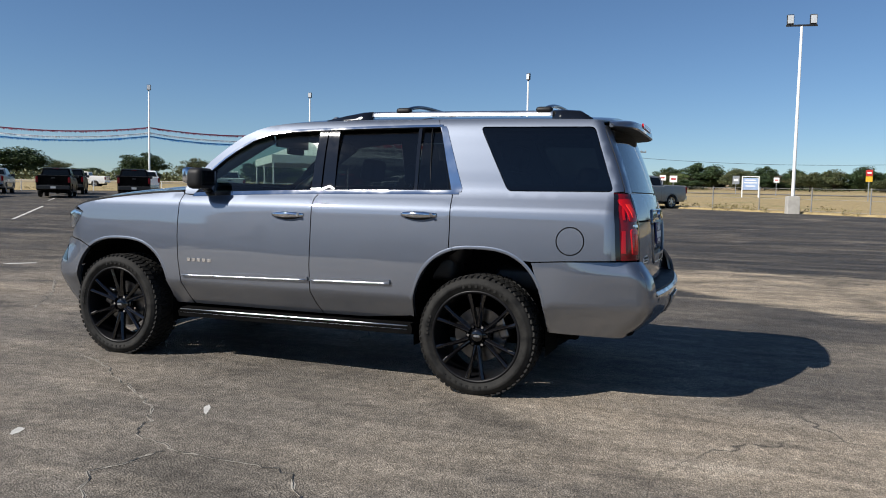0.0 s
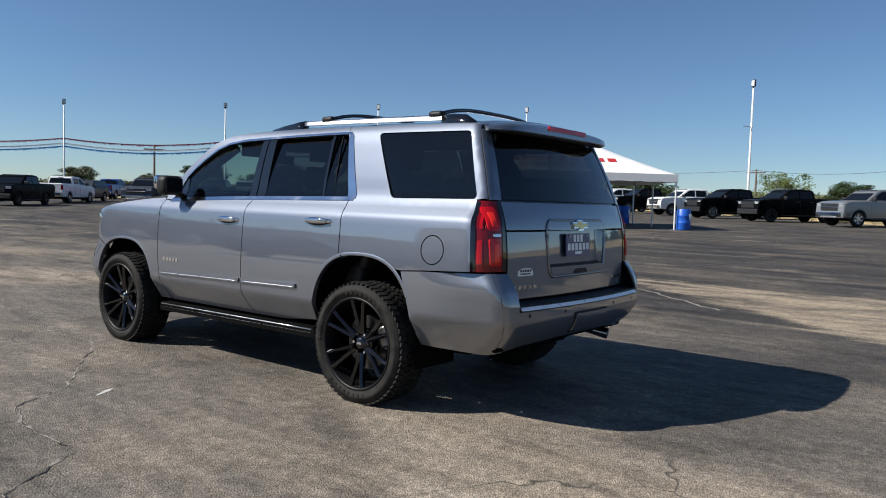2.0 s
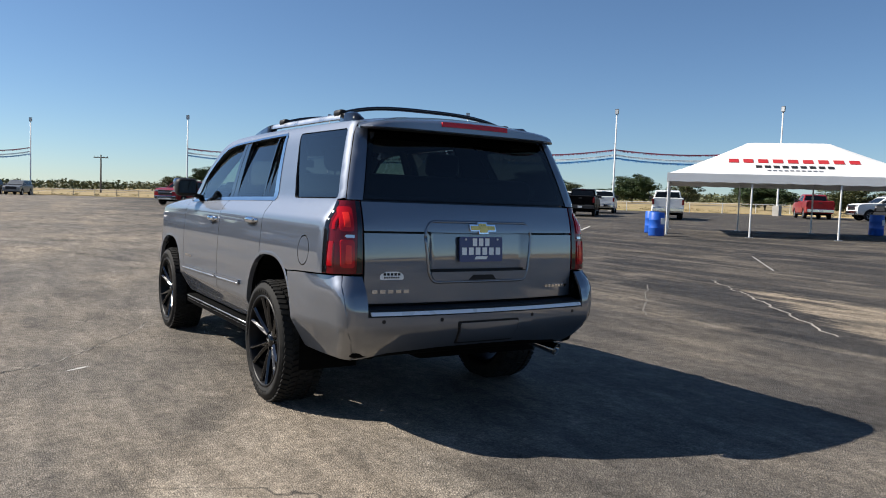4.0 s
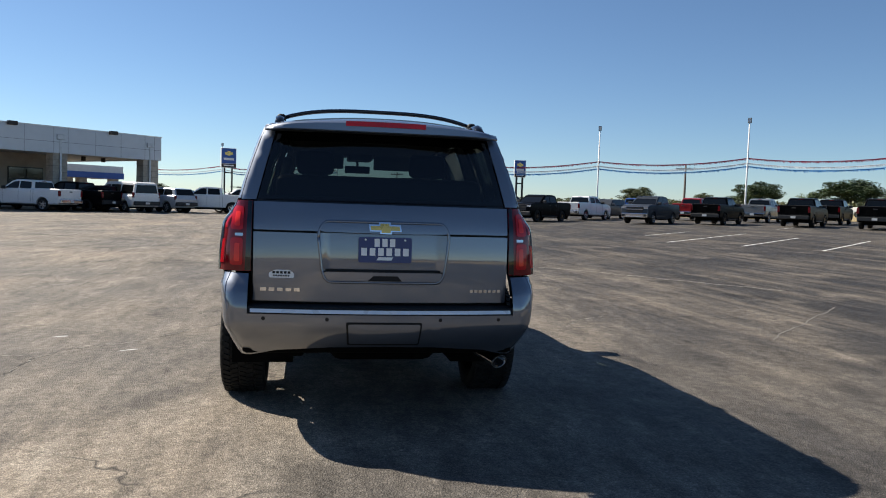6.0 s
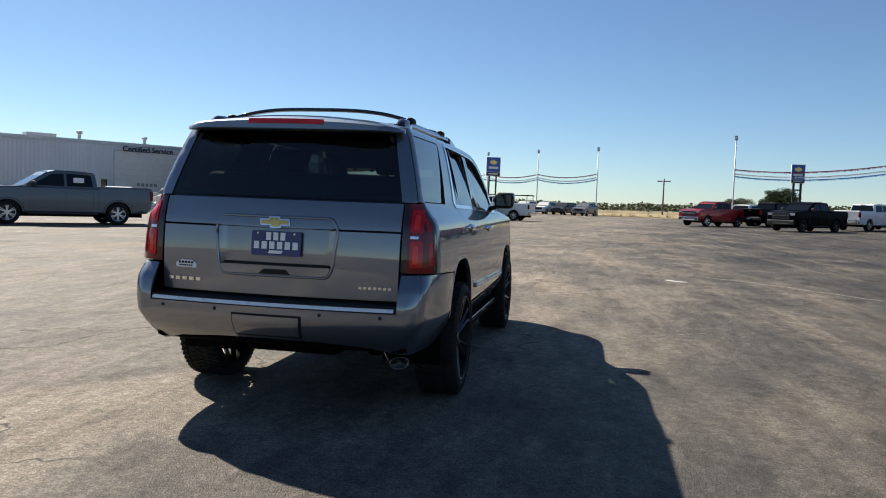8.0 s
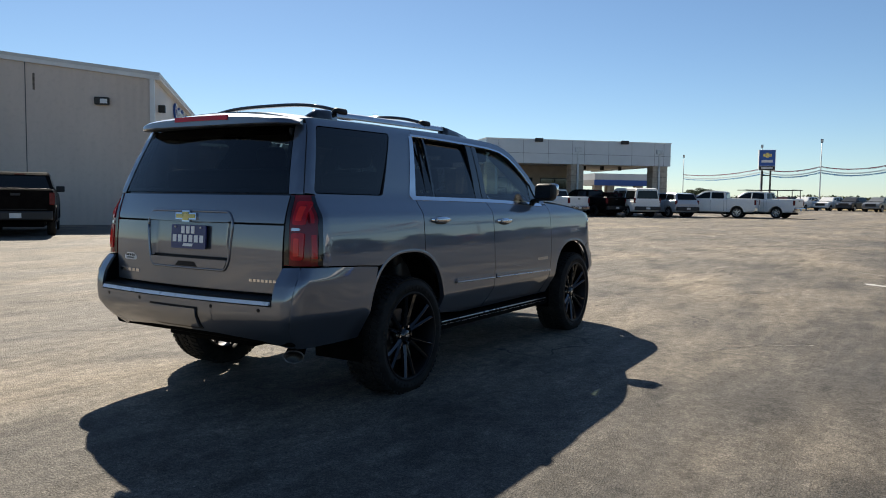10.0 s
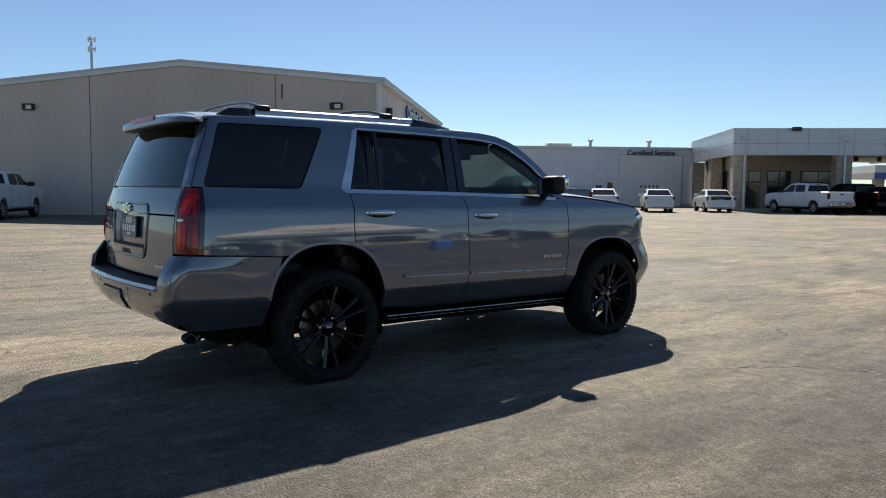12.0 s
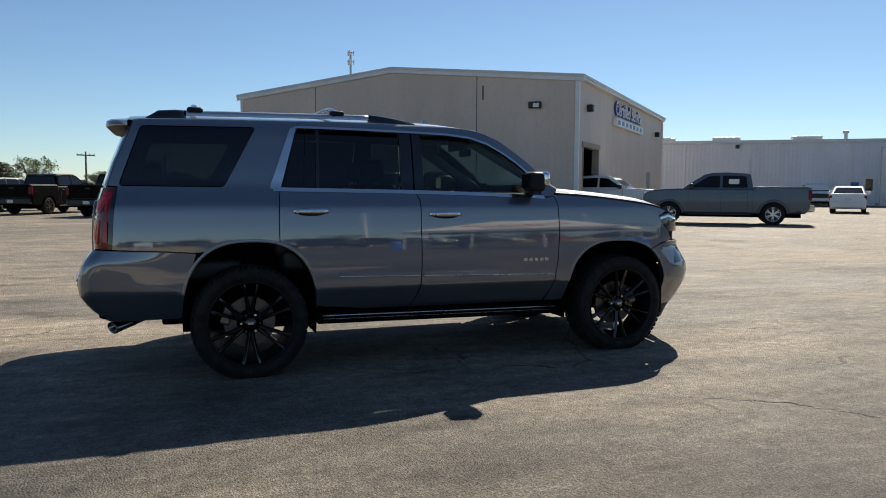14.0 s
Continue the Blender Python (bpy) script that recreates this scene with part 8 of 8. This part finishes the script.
TREES = [(198.9, -130.6, 8.5, 16.0, "oak"), (229.8, -185.8, 11.0, 21.5, "oak"), (264.7, -194.5, 7.2, 8.0, "bright"), (308.6, -293.5, 5.4, 16.0, "oak"), (115.8, -122.5, 6.6, 10.5, "oak"), (243.8, -60.9, 8.2, 11.0, "oak"), (250.0, -222.0, 7.0, 14.0, "scrub"), (231.0, -107.0, 7.0, 12.5, "scrub"), (255.0, -144.0, 5.5, 9.0, "scrub"), (203.0, -214.0, 7.5, 14.0, "oak"), (122.0, -148.0, 6.0, 9.0, "scrub"), (105.0, -150.0, 5.5, 10.0, "oak"),
         (12.5, -63, 3.9, 4.8, "bright"), (17, -113, 3.8, 6.4, "oak"), (12.6, -198.9, 6.0, 7.2, "oak"), (9.6, -190.0, 4.4, 5.4, "bright"), (4.1, -199.4, 7.2, 11.0, "oak"), (-4.9, -205.5, 5.6, 7.4, "scrub"), (-10.4, -199.4, 6.4, 7.0, "oak"), (-17.3, -203.0, 5.6, 8.4, "oak"), (-25.7, -198.3, 5.4, 7.6, "scrub"), (-32.6, -197.4, 6.2, 9.0, "oak"),
         (41, -79, 3.6, 8.2, "scrub"), (52, -80, 3.4, 7.0, "oak"), (34, -82, 3.4, 7.0, "oak"), (-13, 68, 4.2, 4.0, "bright"), (-4.4, 79, 4.7, 4.8, "bright"), (-1, 92, 3.2, 6.0, "scrub"), (-9, 90, 3.0, 6.0, "scrub"), (-19, 82, 3.8, 6.0, "scrub"), (199, 42, 4.2, 9.5, "oak"), (151, -31, 3.6, 7.0, "scrub"), (-45, -190, 6.0, 13.0, "oak"), (-60, -180, 5.0, 11.0, "scrub")] + [(-66 + 5.2 * k, -196 + 14 * math.sin(k * 2.3), 4.0 + 1.3 * math.sin(k * 1.7), 8.5 + 2 * math.sin(k * 3.1), "oak" if k % 3 else "scrub") for k in range(16)]
proto = {}
rnd = random.Random(11)
for i, (x, y, h, w, kind) in enumerate(TREES):
    key = kind, i % 2
    m = pose(x, y, ground_z(x, y) + 0.08, 0, 0, rnd.uniform(0, 360)) @ Matrix.Diagonal((w * 1.05, w * 1.05, h, 1))
    if key not in proto:
        proto[key] = build_tree(20 + i, kind, {"oak": 17000, "bright": 5200, "scrub": 11000}[kind], {"oak": 0.020, "bright": 0.017, "scrub": 0.019}[kind], 0.42, 0.6 if kind == "bright" else 0.1)
        proto[key].matrix_world = m
    else:
        s0 = proto[key].scale
        copy_thing(proto[key], m @ Matrix.Diagonal((1 / s0.x, 1 / s0.y, 1 / s0.z, 1)))

# far woods round the horizon
bm = bmesh.new()
rnd = random.Random(5)
for k in range(1000):
    a = radians(-118 + 200 * k / 1000 + rnd.uniform(-0.4, 0.4))
    d = rnd.uniform(215, 330)
    x, y = d * math.cos(a), d * math.sin(a)
    if -12 < math.degrees(a) < 60 and rnd.random() < 0.25:
        continue
    r = rnd.uniform(1.2, 2.0)
    leaf_cloud(bm, rnd, Vector((x, y, ground_z(x, y) + r * 0.6)), Vector((r * 3.2, r * 3.2, r)), 110, 0.5)
tagged(link_mesh("far_woods", bm, LEAF["scrub"]), "low belt of dull green far woods", "woods", kind="stuff")
bm = bmesh.new()
for k in range(100, 420):
    p = EDGE[min(len(EDGE) - 2, 2 + k % 10)].lerp(EDGE[min(len(EDGE) - 1, 3 + k % 10)], rnd.random()) + Vector((rnd.uniform(0.3, 3), -rnd.uniform(0.4, 3)))
    r = rnd.uniform(0.12, 0.3)
    leaf_cloud(bm, rnd, Vector((p.x, p.y, ground_z(p.x, p.y) + 0.1 + r * 0.5)), Vector((r * 1.6, r * 1.6, r)), 34, 0.05)
tagged(link_mesh("weeds", bm, simple("dry_weeds", (0.24, 0.20, 0.09), 0.9, vary=0.4, scale=2)), "dry weeds along the lot edge", "weeds", kind="stuff")
